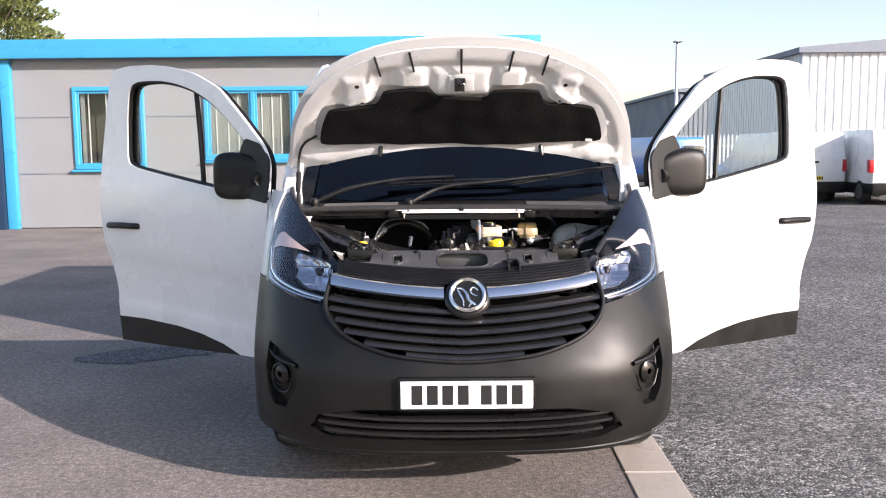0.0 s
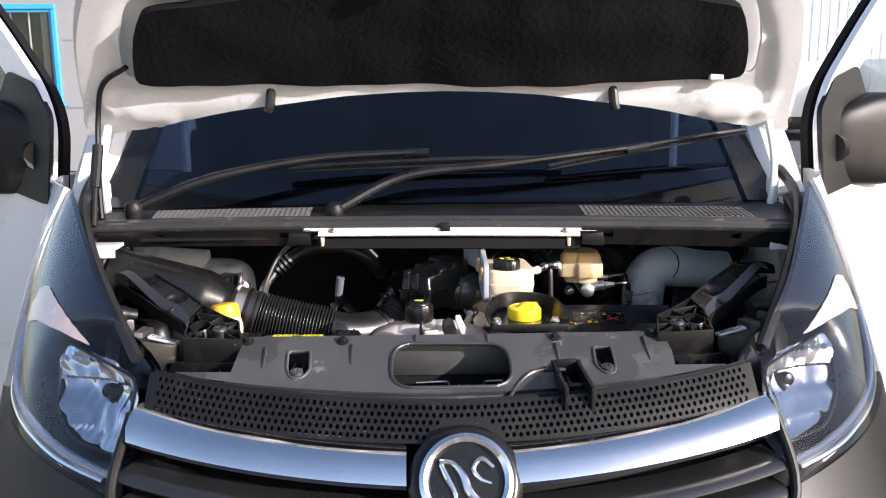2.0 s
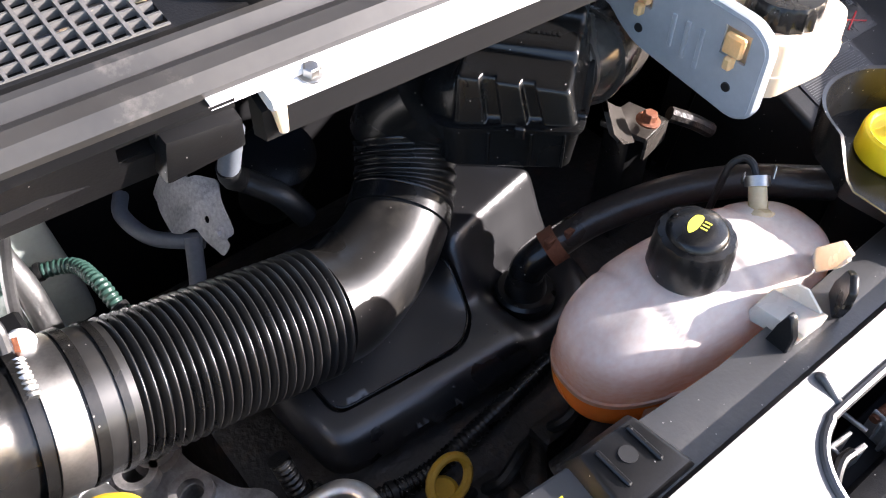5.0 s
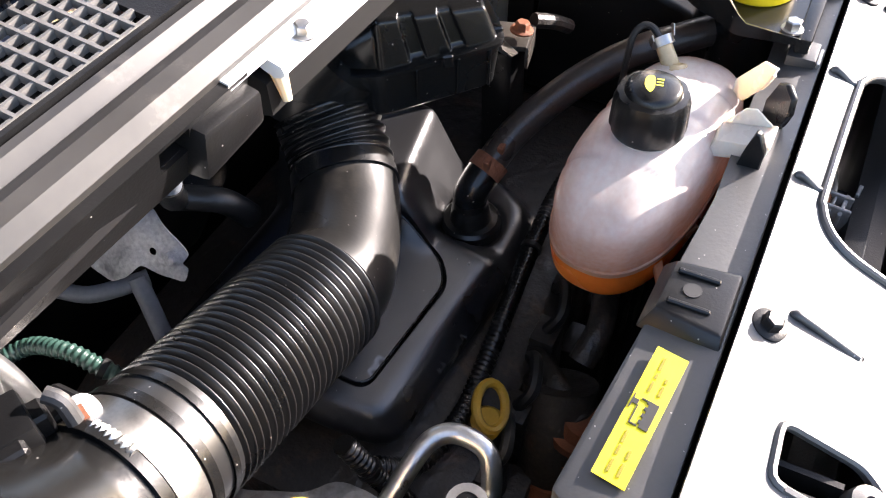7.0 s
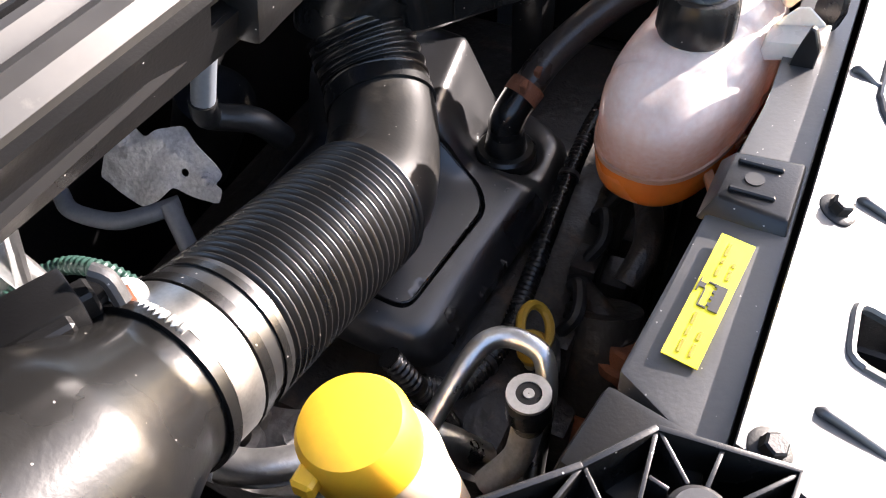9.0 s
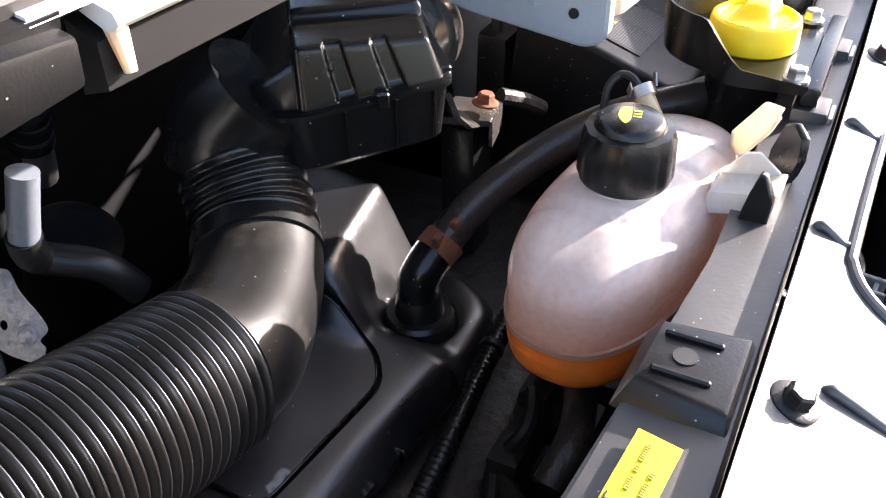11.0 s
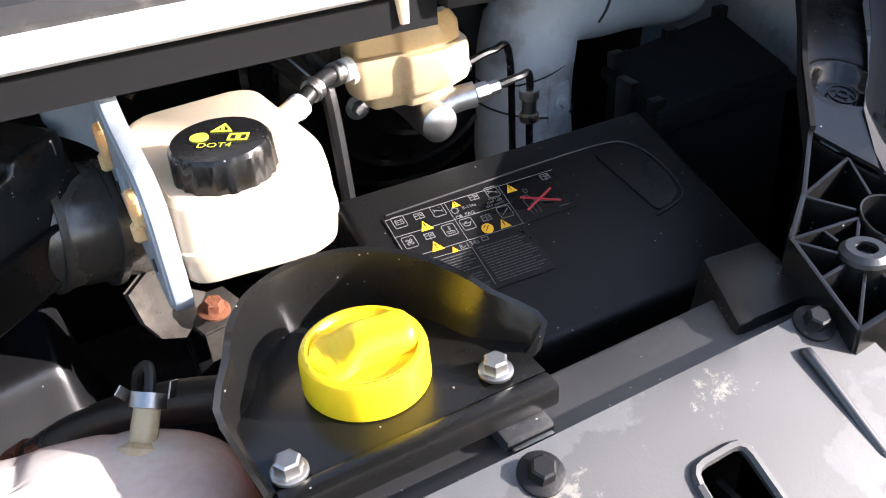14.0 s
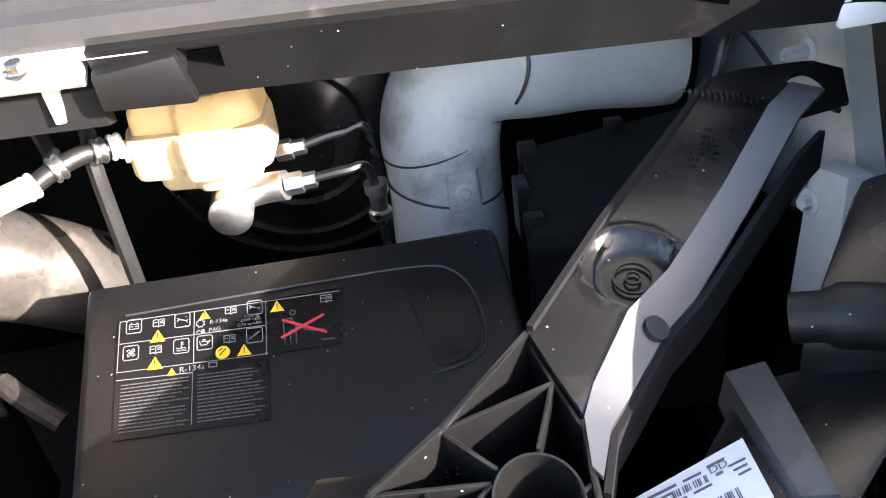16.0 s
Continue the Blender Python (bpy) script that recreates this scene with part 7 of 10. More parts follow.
def bat_quad(name, x0, x1, y0, y1, material, parent, lift=0.0012, skew=0.0, thick=0.0007):
    bm = B()
    q = [on_bat(x0, y0 - 0.04 * (x0 - 0.25), lift), on_bat(x1, y0 - 0.04 * (x1 - 0.25), lift), on_bat(x1 + skew, y1 - 0.04 * (x1 - 0.25), lift), on_bat(x0 + skew, y1 - 0.04 * (x0 - 0.25), lift)]
    hexa(bm, q, [p + bn * thick for p in q])
    return part(name, bm, material, parent)


bm = B()
q = [(0.450, 0.648), (0.436, 0.716), (0.452, 0.7195), (0.467, 0.714), (0.478, 0.699), (0.482, 0.675), (0.478, 0.657), (0.466, 0.651)]
patch(bm, rounded(q, 0.006), [], 0.01, lambda x, y: on_bat(x, y, 0.0012), 0.003)
part("raised_pad", bm, M_BLACK, bat)


def bat_sheet(name, poly, material, parent, lift, thick):
    bm = B()
    q = [on_bat(x, y, lift) for x, y in poly]
    hexa(bm, q, [p + bn * thick for p in q])
    return part(name, bm, material, parent)


st = bat_sheet("sticker", [(0.2462, 0.6385), (0.3435, 0.6345), (0.3435, 0.6775), (0.3915, 0.6765), (0.3945, 0.7170), (0.3445, 0.7168), (0.2455, 0.7215)], M_BLACK, bat, 0.0006, 0.0006)


def stroke(name, at, lines, w=0.00028, material=M_WINK, turn=-0.047):
    """A small printed sign of thin lines about a point of the sticker."""
    bm = B()
    for ln in lines:
        for (x0, y0), (x1, y1) in zip(ln, ln[1:]):
            a, c2 = Vector((x0 / 1000, y0 / 1000)), Vector((x1 / 1000, y1 / 1000))
            a, c2 = [Vector((at[0] + v.x - turn * 0 * v.y, at[1] + v.y + turn * v.x)) for v in (a, c2)]
            e = (c2 - a).normalized()
            n = Vector((-e.y, e.x)) * w
            q = [on_bat(*v, 0.00135) for v in (a - n - e * w, c2 - n + e * w, c2 + n + e * w, a + n - e * w)]
            hexa(bm, q, [p + bn * 0.00025 for p in q])
    return part(name, bm, material, st)


def frame_sign(h=5.0, k=1.0):
    return [(-h + k, -h), (h - k, -h), (h, -h + k), (h, h - k), (h - k, h), (-h + k, h), (-h, h - k), (-h, -h + k), (-h + k, -h)]


BOOK = [[(-3.6, -2.2), (-3.6, 2.6), (-1, 2.8), (0, 2), (1, 2.8), (3.6, 2.6), (3.6, -2.2), (1, -2), (0, -2.8), (-1, -2), (-3.6, -2.2)], [(0, 2), (0, -2.8)], [(1.2, 1.2), (2.8, 1.2)], [(1.2, 0), (2.8, 0)], [(-2.8, 0.6), (-1.2, 0.6)]]
SPANNER = [frame_sign(), [(-3.4, 1.8), (-2.2, 0.8), (-3.4, -0.4)], [(-2.2, 0.8), (2.6, -0.8)], [(3.4, 0), (2.6, -0.8), (3.2, -1.8)]]
CELL = [frame_sign(), [(-3, -2), (3, -2), (3, 1.4), (-3, 1.4), (-3, -2)], [(-2, 1.4), (-2, 2.4)], [(2, 1.4), (2, 2.4)], [(-2, -0.2), (-0.8, -0.2)], [(0.9, -0.2), (2.1, -0.2)]]
FAN = [frame_sign()] + [[(0, 0), (2.6 * math.cos(a), 2.6 * math.sin(a)), (3.2 * math.cos(a + 0.6), 3.2 * math.sin(a + 0.6)), (1.6 * math.cos(a + 0.9), 1.6 * math.sin(a + 0.9)), (0, 0)] for a in (0.4, 1.97, 3.54, 5.11)]
HEAT = [frame_sign(), [(0, 3), (0, -1.4)], [(0, 2.4), (1.2, 2.4)], [(0, 1), (1.2, 1)], [(-3, -1.2), (-1, -1.8), (1, -1.2), (3, -1.8)], [(-3, -2.8), (-1, -3.4), (1, -2.8), (3, -3.4)]]
OILCAN = [frame_sign(), [(-3.4, 1.2), (-2.4, -1.6), (1.2, -1.6), (3.4, 1), (1.4, 0.6), (-2, 0.9)], [(-0.6, 0.9), (-0.6, 2)], [(-1.4, 2), (0.4, 2)]]
DIPROD = [frame_sign(5.2), [(-3.2, -2.2), (3.2, 2.2)]]
for at, sign in (((0.2562, 0.7141), CELL), ((0.2726, 0.7133), BOOK), ((0.2884, 0.7125), SPANNER), ((0.2550, 0.6952), FAN), ((0.2711, 0.6944), BOOK), ((0.2878, 0.6938), HEAT),
                 ((0.3206, 0.7135), BOOK), ((0.3367, 0.7126), SPANNER), ((0.3031, 0.6934), OILCAN), ((0.3193, 0.6928), BOOK), ((0.3357, 0.6925), DIPROD), ((0.3844, 0.7100), BOOK), ((0.3082, 0.6768), [[(x * 0.7, y * 0.6) for x, y in BOOK[0]]])):
    stroke("pictogram", at, sign)
stroke("pictogram", (0.3003, 0.7077), [[(2.2 * math.cos(a * 0.7854) , 2.2 * math.sin(a * 0.7854)), (3 * math.cos(a * 0.7854 + 0.39), 3 * math.sin(a * 0.7854 + 0.39)), (2.2 * math.cos(a * 0.7854 + 0.785), 2.2 * math.sin(a * 0.7854 + 0.785))] for a in range(8)], 0.0003)
stroke("pictogram", (0.3003, 0.7020), [[(-2.6, -0.6), (-1, 0.8), (0.6, -0.4), (2.4, 0.2)], [(1, 0.8), (2.4, 0.8), (2.4, -1), (0.6, -1)]], 0.0003)
# plain upright outline behind the red cross
stroke("pictogram", (0.3585, 0.692), [[(-3.2, -10), (-3.6, 4), (-1.2, 8), (2, 8), (4.4, 3), (4.0, -10)], [(0.4, -10), (0.4, -1)], [(2.4, 10), (1, 12), (2.4, 14), (4.6, 13), (4.6, 11), (2.4, 10)], [(4, 4), (12, 0), (23, -3.2)], [(4.2, 2.2), (12, -1.6), (23, -4.6)]], 0.00028, M_GINK)


def bat_tri(x, y, s, material):
    bm = B()
    f = [on_bat(x - s, y - s * 0.85 - 0.047 * -s, 0.0014), on_bat(x + s, y - s * 0.85 - 0.047 * s, 0.0014), on_bat(x, y + s * 0.85, 0.0014)]
    hexa(bm, f, [p + bn * 0.0004 for p in f])
    tri = part("warning_triangle", bm, material, st)
    if s > 0.003:
        stroke("exclamation_mark", (x, y), [[(0, 1.6), (0, -0.8)], [(0, -2), (0, -2.3)]], 0.00035, M_INK).location.z += 0.0006


for x, y, s in ((0.2724, 0.7040, 0.0050), (0.3033, 0.7135, 0.0036), (0.3516, 0.7106, 0.0046), (0.2710, 0.6850, 0.0050), (0.3287, 0.6834, 0.0046), (0.2820, 0.6770, 0.0028)):
    bat_tri(x, y, s, M_AINK)
bm = B()
lathe(bm, on_bat(0.3148, 0.6840, 0.0014), bn, [(0, 0.0047), (0.0004, 0.0047)], 24)
part("warning_disc", bm, M_AINK, st)
stroke("disc_mark", (0.3148, 0.6840), [[(-2, -2), (2, 2)], [(-2.6, 1), (-0.4, 2.6)]], 0.0003, M_INK).location.z += 0.0006
for body, at, size in (("R-134a", (0.2948, 0.6768), 0.0058), ("R-134a", (0.3125, 0.7072), 0.0042), ("PAG", (0.3098, 0.7015), 0.0042), ("0,580 kg", (0.3345, 0.7068), 0.0029), ("GWP 1430", (0.3335, 0.7041), 0.0029), ("CO2 eq 0,83t", (0.3328, 0.7012), 0.0029)):
    text_part("sticker_text", body, on_bat(*at, 0.0015), BU, BV, size, M_WINK, st)
# red cross over the plain outline
for a, b in (((0.3529, 0.6870), (0.3819, 0.6987)), ((0.3543, 0.6997), (0.3827, 0.6856))):
    bm = B()
    tube(bm, [on_bat(*a, 0.0016), on_bat(*b, 0.0016)], 0.0009, 6, 1)
    part("red_cross", bm, M_RINK, st)
# unreadable small print in two columns, as broken bars
rnd = random.Random(31)
for c0, c1, top in ((0.2500, 0.2925, 0.6735), (0.2985, 0.3410, 0.6715)):
    for k in range(14):
        y, x = top - k * 0.00235, c0
        end = c1 - rnd.choice((0.0, 0.002, 0.008, 0.004, 0.012))
        lines = []
        while x < end:
            w = rnd.uniform(0.0018, 0.0062)
            lines.append([((x - c0) * 1000, 0), ((min(x + w, end) - c0) * 1000, 0)])
            x += w + 0.0012
        stroke("print_bar", (c0, y), lines, 0.00030, M_GINK)
for a, b in (((0.2468, 0.7190), (0.3940, 0.7140)), ((0.2461, 0.7028), (0.3434, 0.6981)), ((0.2466, 0.6829), (0.3437, 0.6777)), ((0.2963, 0.7175), (0.2958, 0.6805)), ((0.2952, 0.6740), (0.2945, 0.6400)), ((0.3440, 0.7150), (0.3430, 0.6790)), ((0.2468, 0.7190), (0.2466, 0.6829)), ((0.2466, 0.6775), (0.2948, 0.6740))):
    stroke("rule", a, [[(0, 0), ((b[0] - a[0]) * 1000, (b[1] - a[1]) * 1000)]], 0.00022, M_WINK, 0.0)
stroke("print_bar", (0.379, 0.681), [[(0, 0), (8, -0.3)]], 0.0004, M_GINK)
bm = B()
tube(bm, [on_bat(x, y, 0.0008) for x, y in ((0.25, 0.7235), (0.40, 0.724), (0.452, 0.722), (0.470, 0.716), (0.481, 0.700), (0.4850, 0.675), (0.481, 0.655), (0.466, 0.648), (0.447, 0.645))], 0.0008, 6, 4)
part("moulded_ridge", bm, M_SEAL, bat)
# battery tray underneath
bm = B()
box(bm, (0.215, 0.51), (0.57, 0.79), (0.62, 0.795), 0.006)
part("battery_case", bm, M_DARK, bat)
# fuse box further out
fb = thing("fuse_box", (0.62, 0.86, 0.8), "black lidded fuse box beside the strut tower", "fuse box")
bm = B()
hexa(bm, [(0.530, 0.745, 0.80), (0.68, 0.725, 0.80), (0.71, 0.86, 0.80), (0.545, 0.845, 0.80)], [(0.533, 0.750, 0.985), (0.672, 0.73, 1.0), (0.70, 0.852, 1.012), (0.548, 0.84, 1.004)], 0.003)
part("case", bm, M_DARK, fb)
for x, y, z in ((0.549, 0.832, 1.003), (0.62, 0.838, 1.008), (0.692, 0.846, 1.012), (0.537, 0.757, 0.986)):
    bm = B()
    box(bm, (x - 0.007, x + 0.007), (y - 0.005, y + 0.005), (z - 0.006, z + 0.009), 0.0015)
    part("corner_lug", bm, M_MATTE, fb)
bm = B()
box(bm, (0.531, 0.541), (0.785, 0.808), (0.955, 1.0), 0.002)
part("lid_clip", bm, M_BLACK, fb)
bm = B()
hexa(bm, [(0.529, 0.743, 0.966), (0.678, 0.723, 0.980), (0.706, 0.858, 0.990), (0.544, 0.847, 0.982)], [(0.529, 0.743, 0.976), (0.678, 0.723, 0.990), (0.706, 0.858, 1.0), (0.544, 0.847, 0.992)], 0.001)
part("lid_rim", bm, M_DARK, fb)


# ---- suspension towers ----
def tower(sx, label):
    t = thing("strut_tower", (sx * 0.5, 0.96, 0.4), label, "strut tower", "strut towers")
    c = (-0.565, 0.975, 0.5)
    bm = B()
    lathe(bm, c, (0, 0, 1), [(0, 0.115), (0.36, 0.106), (0.44, 0.100), (0.452, 0.0985), (0.456, 0.1015), (0.500, 0.100), (0.518, 0.0985), (0.534, 0.094), (0.546, 0.086), (0.555, 0.075), (0.560, 0.060), (0.562, 0.03)], 72)
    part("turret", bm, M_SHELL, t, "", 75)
    bm = B()
    tube(bm, [(c[0] + sx * 0.02, c[1], 1.02), (c[0] + sx * 0.14, c[1] - 0.01, 1.035), (c[0] + sx * 0.30, c[1] - 0.02, 1.06)], lambda s: 0.072 - 0.008 * s, 40, 8)
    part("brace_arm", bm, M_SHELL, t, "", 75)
    bm = B()
    tube(bm, [(c[0] + sx * 0.085, c[1] - 0.075 + 0.012 * k, 0.985 + (0.118 - 0.002 * k * k) * 0.12 * k) for k in range(6)], 0.0022, 8, 4)
    part("weld_bead", bm, M_SEAL, t)
    bm = B()
    lathe(bm, (c[0], c[1], 0.955), (0, 0, 1), [(-0.002, 0.1), (0.0, 0.1025), (0.004, 0.1025), (0.006, 0.1)], 44, False)
    part("seam", bm, M_SEAL, t)
    p = (-0.50, 0.86, 0.968)
    bm = B()
    box(bm, (p[0] - 0.014, p[0] + 0.014), (p[1] - 0.006, p[1] + 0.01), (p[2] - 0.02, p[2] + 0.018), 0.004)
    lug = part("lug", bm, M_SHELL, t)
    bolt("lug_bolt", (p[0], p[1] - 0.006, p[2] - 0.002), (0, -1, 0), 0.005, lug, M_SHELL)
    return t


# the other side: a grey turret that bends over into an arm towards the wing
tr_ = thing("strut_tower", (0.488, 0.90, 0.4), "pale grey painted turret bending into an arm, with sealed seams", "strut tower", "strut towers")
TRP = [(0.488, 0.902, 0.55), (0.488, 0.902, 0.80), (0.488, 0.902, 0.95), (0.490, 0.902, 1.005), (0.505, 0.902, 1.040), (0.540, 0.904, 1.052), (0.600, 0.908, 1.046), (0.640, 0.910, 1.041), (0.690, 0.912, 1.036)]
bm = B()
tube(bm, TRP, lambda s: 0.0505 - 0.004 * max(0.0, s - 0.6) / 0.4 + 0.0012 * math.sin(s * 40), 48, 10)
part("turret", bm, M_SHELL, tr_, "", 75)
for z0, tl in ((0.998, 0.012), (0.952, -0.010)):
    bm = B()
    tube(bm, [(0.488 + 0.0506 * math.cos(a), 0.902 + 0.0506 * math.sin(a), z0 + tl * math.cos(a)) for a in np.linspace(0, 2 * math.pi, 41)], 0.0011, 6, 1, False)
    part("seam", bm, M_SEAL, tr_)
bm = B()
tube(bm, [(0.548 + 0.012 * math.sin(k * 0.5), 0.904 - 0.0485 * math.cos(k * 0.25 - 0.4), 1.052 + 0.0485 * math.sin(k * 0.25 - 0.4)) for k in range(9)], 0.0016, 6, 4)
part("weld_bead", bm, M_SEAL, tr_)
bm = B()
hexa(bm, [(0.484, 0.850, 0.945), (0.512, 0.853, 0.945), (0.516, 0.862, 0.945), (0.484, 0.862, 0.945)], [(0.486, 0.847, 0.985), (0.510, 0.850, 0.985), (0.514, 0.862, 0.985), (0.484, 0.862, 0.985)], 0.004)
lug = part("lug", bm, M_SHELL, tr_)
bolt("lug_bolt", (0.4985, 0.8485, 0.967), (0.1, -1, 0.1), 0.005, lug, M_SHELL)
tw = tower(-1, "pale painted suspension strut tower in sunlight")
bm = B()
hexa(bm, [(-0.460, 0.975, 0.80), (-0.372, 0.975, 0.80), (-0.368, 1.03, 0.80), (-0.460, 1.03, 0.80)], [(-0.446, 0.980, 0.944), (-0.388, 0.980, 0.948), (-0.382, 1.025, 0.95), (-0.446, 1.025, 0.945)], 0.014, 3)
part("gusset", bm, M_GUSSET, tw, "gusset plate, its shade painted in as grey-green")


# ---- headlamp carriers and braces ----
DARK_SHEET = [(0.60, 0.5), (1.05, 0.5), (1.05, 0.895), (0.92, 0.905), (0.84, 0.93), (0.76, 0.955), (0.70, 0.985), (0.60, 1.02)]
M_LPRINT = mat("grey_print", (0.12, 0.12, 0.14), 0.5)


def carrier(sx):
    def X(x):
        return sx * x
    b = thing("headlamp_carrier", (X(0.46), 0.48, 0.9), "black ribbed plastic headlamp carrier block", "carrier", "headlamp carriers")
    def bzz(x, y):
        return 1.06 + 0.25 * (y - 0.55)
    O = [(0.392, 0.424), (0.500, 0.432), (0.503, 0.480), (0.506, 0.506), (0.499, 0.529), (0.492, 0.556), (0.443, 0.514), (0.408, 0.490)]

    def wall(name, p, q, half, low, drop, r):
        p, q = Vector(p), Vector(q)
        n = Vector((q.y - p.y, p.x - q.x)).normalized() * half
        c = [(p - n), (q - n), (q + n), (p + n)]
        bm = B()
        hexa(bm, [(X(v.x), v.y, low) for v in c], [(X(v.x), v.y, bzz(v.x, v.y) - drop) for v in c], r, 2)
        part(name, bm, M_GLOSS, b)
    # rim walls, then the web of ribs inside them
    for k, (p, q) in enumerate(zip(O, O[1:] + O[:1])):
        wall("rim_wall", p, q, 0.0016, 0.955, 0.005 if k in (3, 4) else 0.0, 0.0007)
    bm = B()
    hexa(bm, [(X(x), y, 0.95) for x, y in O], [(X(x), y, 0.965) for x, y in O])
    part("floor", bm, M_DARK, b)
    ribs = [((0.443, 0.514), (0.497, 0.5275)), ((0.443, 0.513), (0.464, 0.491)), ((0.483, 0.497), (0.4965, 0.5265)), ((0.409, 0.490), (0.460, 0.4855)), ((0.460, 0.485), (0.446, 0.474)),
            ((0.432, 0.4865), (0.433, 0.477)), ((0.463, 0.462), (0.449, 0.460)), ((0.467, 0.456), (0.461, 0.430)), ((0.478, 0.453), (0.478, 0.431)), ((0.490, 0.459), (0.500, 0.441)),
            ((0.496, 0.474), (0.503, 0.478)), ((0.408, 0.489), (0.426, 0.470)), ((0.392, 0.424), (0.428, 0.452)), ((0.44, 0.428), (0.437, 0.448)), ((0.400, 0.460), (0.424, 0.462))]
    for p, q in ribs:
        wall("rib", p, q, 0.0011, 0.96, 0.0015, 0.0005)
    bm = B()
    lathe(bm, (X(0.478), 0.4745, 0.96), (0, 0, 1), [(0, 0.0190), (0.0805, 0.0200), (0.0815, 0.0194), (0.0812, 0.0184), (0.0, 0.0178)], 40, False)
    for v in bm.verts:
        v.co.y = 0.4745 + (v.co.y - 0.4745) * 1.04
        if v.co.z > 1.0:
            v.co.z += 0.25 * (v.co.y - 0.4745)
    part("socket_ring", bm, M_GLOSS, b, "", 60)
    bm = B()
    lathe(bm, (X(0.439), 0.462, 0.974), (0, 0, 1), [(0, 0.019), (0.018, 0.019), (0.02, 0.015), (0.04, 0.0135), (0.044, 0.016), (0.062, 0.0145), (0.066, 0.011), (0.066, 0.006), (0.055, 0.005)], 28)
    st = part("adjuster", bm, M_MATTE, b, "dark adjuster stud with hollow top")
    bm = B()
    lathe(bm, (X(0.439), 0.462, 1.036), (0, 0, 1), [(0, 0.0150), (0.003, 0.0145), (0.006, 0.0115), (0.006, 0.0065), (-0.006, 0.006)], 28)
    part("stud_top", bm, M_CROSS, st)
    # lower webbing in front
    bm = B()
    hexa(bm, [(X(0.39), 0.415, 0.85), (X(0.60), 0.44, 0.85), (X(0.60), 0.45, 0.85), (X(0.39), 0.425, 0.85)],
         [(X(0.39), 0.412, 0.985), (X(0.52), 0.426, 0.985), (X(0.52), 0.434, 0.985), (X(0.39), 0.42, 0.985)], 0.002)
    part("web", bm, M_BLACK, b)
    for x in (0.43, 0.475, 0.53):
        bm = B()
        hexa(bm, [(X(x), 0.36, 0.86), (X(x + 0.003), 0.36, 0.86), (X(x + 0.003), 0.415, 0.86), (X(x), 0.415, 0.86)],
             [(X(x), 0.375, 0.95), (X(x + 0.003), 0.375, 0.95), (X(x + 0.003), 0.415, 0.975), (X(x), 0.415, 0.975)])
        part("web_rib", bm, M_BLACK, b)
    bm = B()
    box(bm, tuple(sorted((X(0.40), X(0.58)))), (0.30, 0.45), (0.84, 0.855))
    part("web_floor", bm, M_BLACK, b)

    # diagonal brace from the carrier up to the wing
    s = thing("wing_brace", (X(0.58), 0.61, 1.0), "long black plastic brace from headlamp carrier up to the wing", "brace", "wing braces")
    Q = [(0.492, 0.557), (0.545, 0.616), (0.61, 0.68), (0.640, 0.712), (0.665, 0.716), (0.728, 0.712), (0.722, 0.690), (0.676, 0.672), (0.653, 0.656), (0.610, 0.612), (0.569, 0.576), (0.542, 0.556), (0.515, 0.522), (0.507, 0.507), (0.500, 0.528)]
    Q2 = [(X(x), y) for x, y in Q]
    if sx < 0:
        Q2 = Q2[::-1]
    hole = [(X(0.697) + 0.012 * math.cos(a), 0.698 + 0.007 * math.sin(a)) for a in np.linspace(0, 2 * math.pi, 13)[:-1]]
    STRIP = [((0.503, 0.482, 1.042), (0.5065, 0.478, 1.040)), ((0.5065, 0.507, 1.046), (0.517, 0.502, 1.041)), ((0.515, 0.522, 1.050), (0.530, 0.517, 1.042)), ((0.542, 0.556, 1.060), (0.559, 0.550, 1.048)),
             ((0.569, 0.576, 1.065), (0.580, 0.566, 1.052)), ((0.610, 0.612, 1.084), (0.622, 0.603, 1.075)), ((0.653, 0.656, 1.103), (0.667, 0.646, 1.099)), ((0.674, 0.673, 1.106), (0.690, 0.664, 1.104))]

    def bmap(x, y):
        a = abs(x)
        d = (a - 0.555) * 0.707 - (y - 0.578) * 0.707
        z = bzz(a, y)
        r = math.hypot(a - 0.553, y - 0.583)
        z -= 0.010 * (1 if r < 0.0185 else max(0.0, 1 - ((r - 0.0185) / 0.0055) ** 2) if r < 0.024 else 0)
        z += 0.0012 * math.exp(-((r - 0.0262) / 0.0018) ** 2)
        if d > 0.012:
            z -= (d - 0.012) * 0.5
        return (x, y, z)
    bm = B()
    patch(bm, Q2[::-1], [hole], 0.0028, bmap, 0.003, (0, 0, 1))
    part("web_plate", bm, M_GLOSS, s, "", 60)
    # flanges in near-black, so their shade is part of the colour
    for L in (((0.492, 0.557), (0.545, 0.616), (0.61, 0.68), (0.640, 0.712)), [o[:2] for _, o in STRIP]):
        bm = B()
        rows = []
        for x, y in L:
            z = min([bmap(x, y)[2]] + [o[2] - 0.003 for _, o in STRIP if o[:2] == (x, y)])
            rows.append([bm.verts.new((X(x), y, z + dz)) for dz in (0.003, -0.022)] + [bm.verts.new((X(x) + sx * 0.003, y - 0.002, z + dz)) for dz in (-0.022, 0.003)])
        for p, q in zip(rows, rows[1:]):
            for k in range(4):
                bm.faces.new((p[k], p[(k + 1) % 4], q[(k + 1) % 4], q[k]))
        bm.faces.new(rows[0])
        bm.faces.new(rows[-1])
        part("edge_flange", bm, M_DARK, s)
    bm = B()
    rows = []
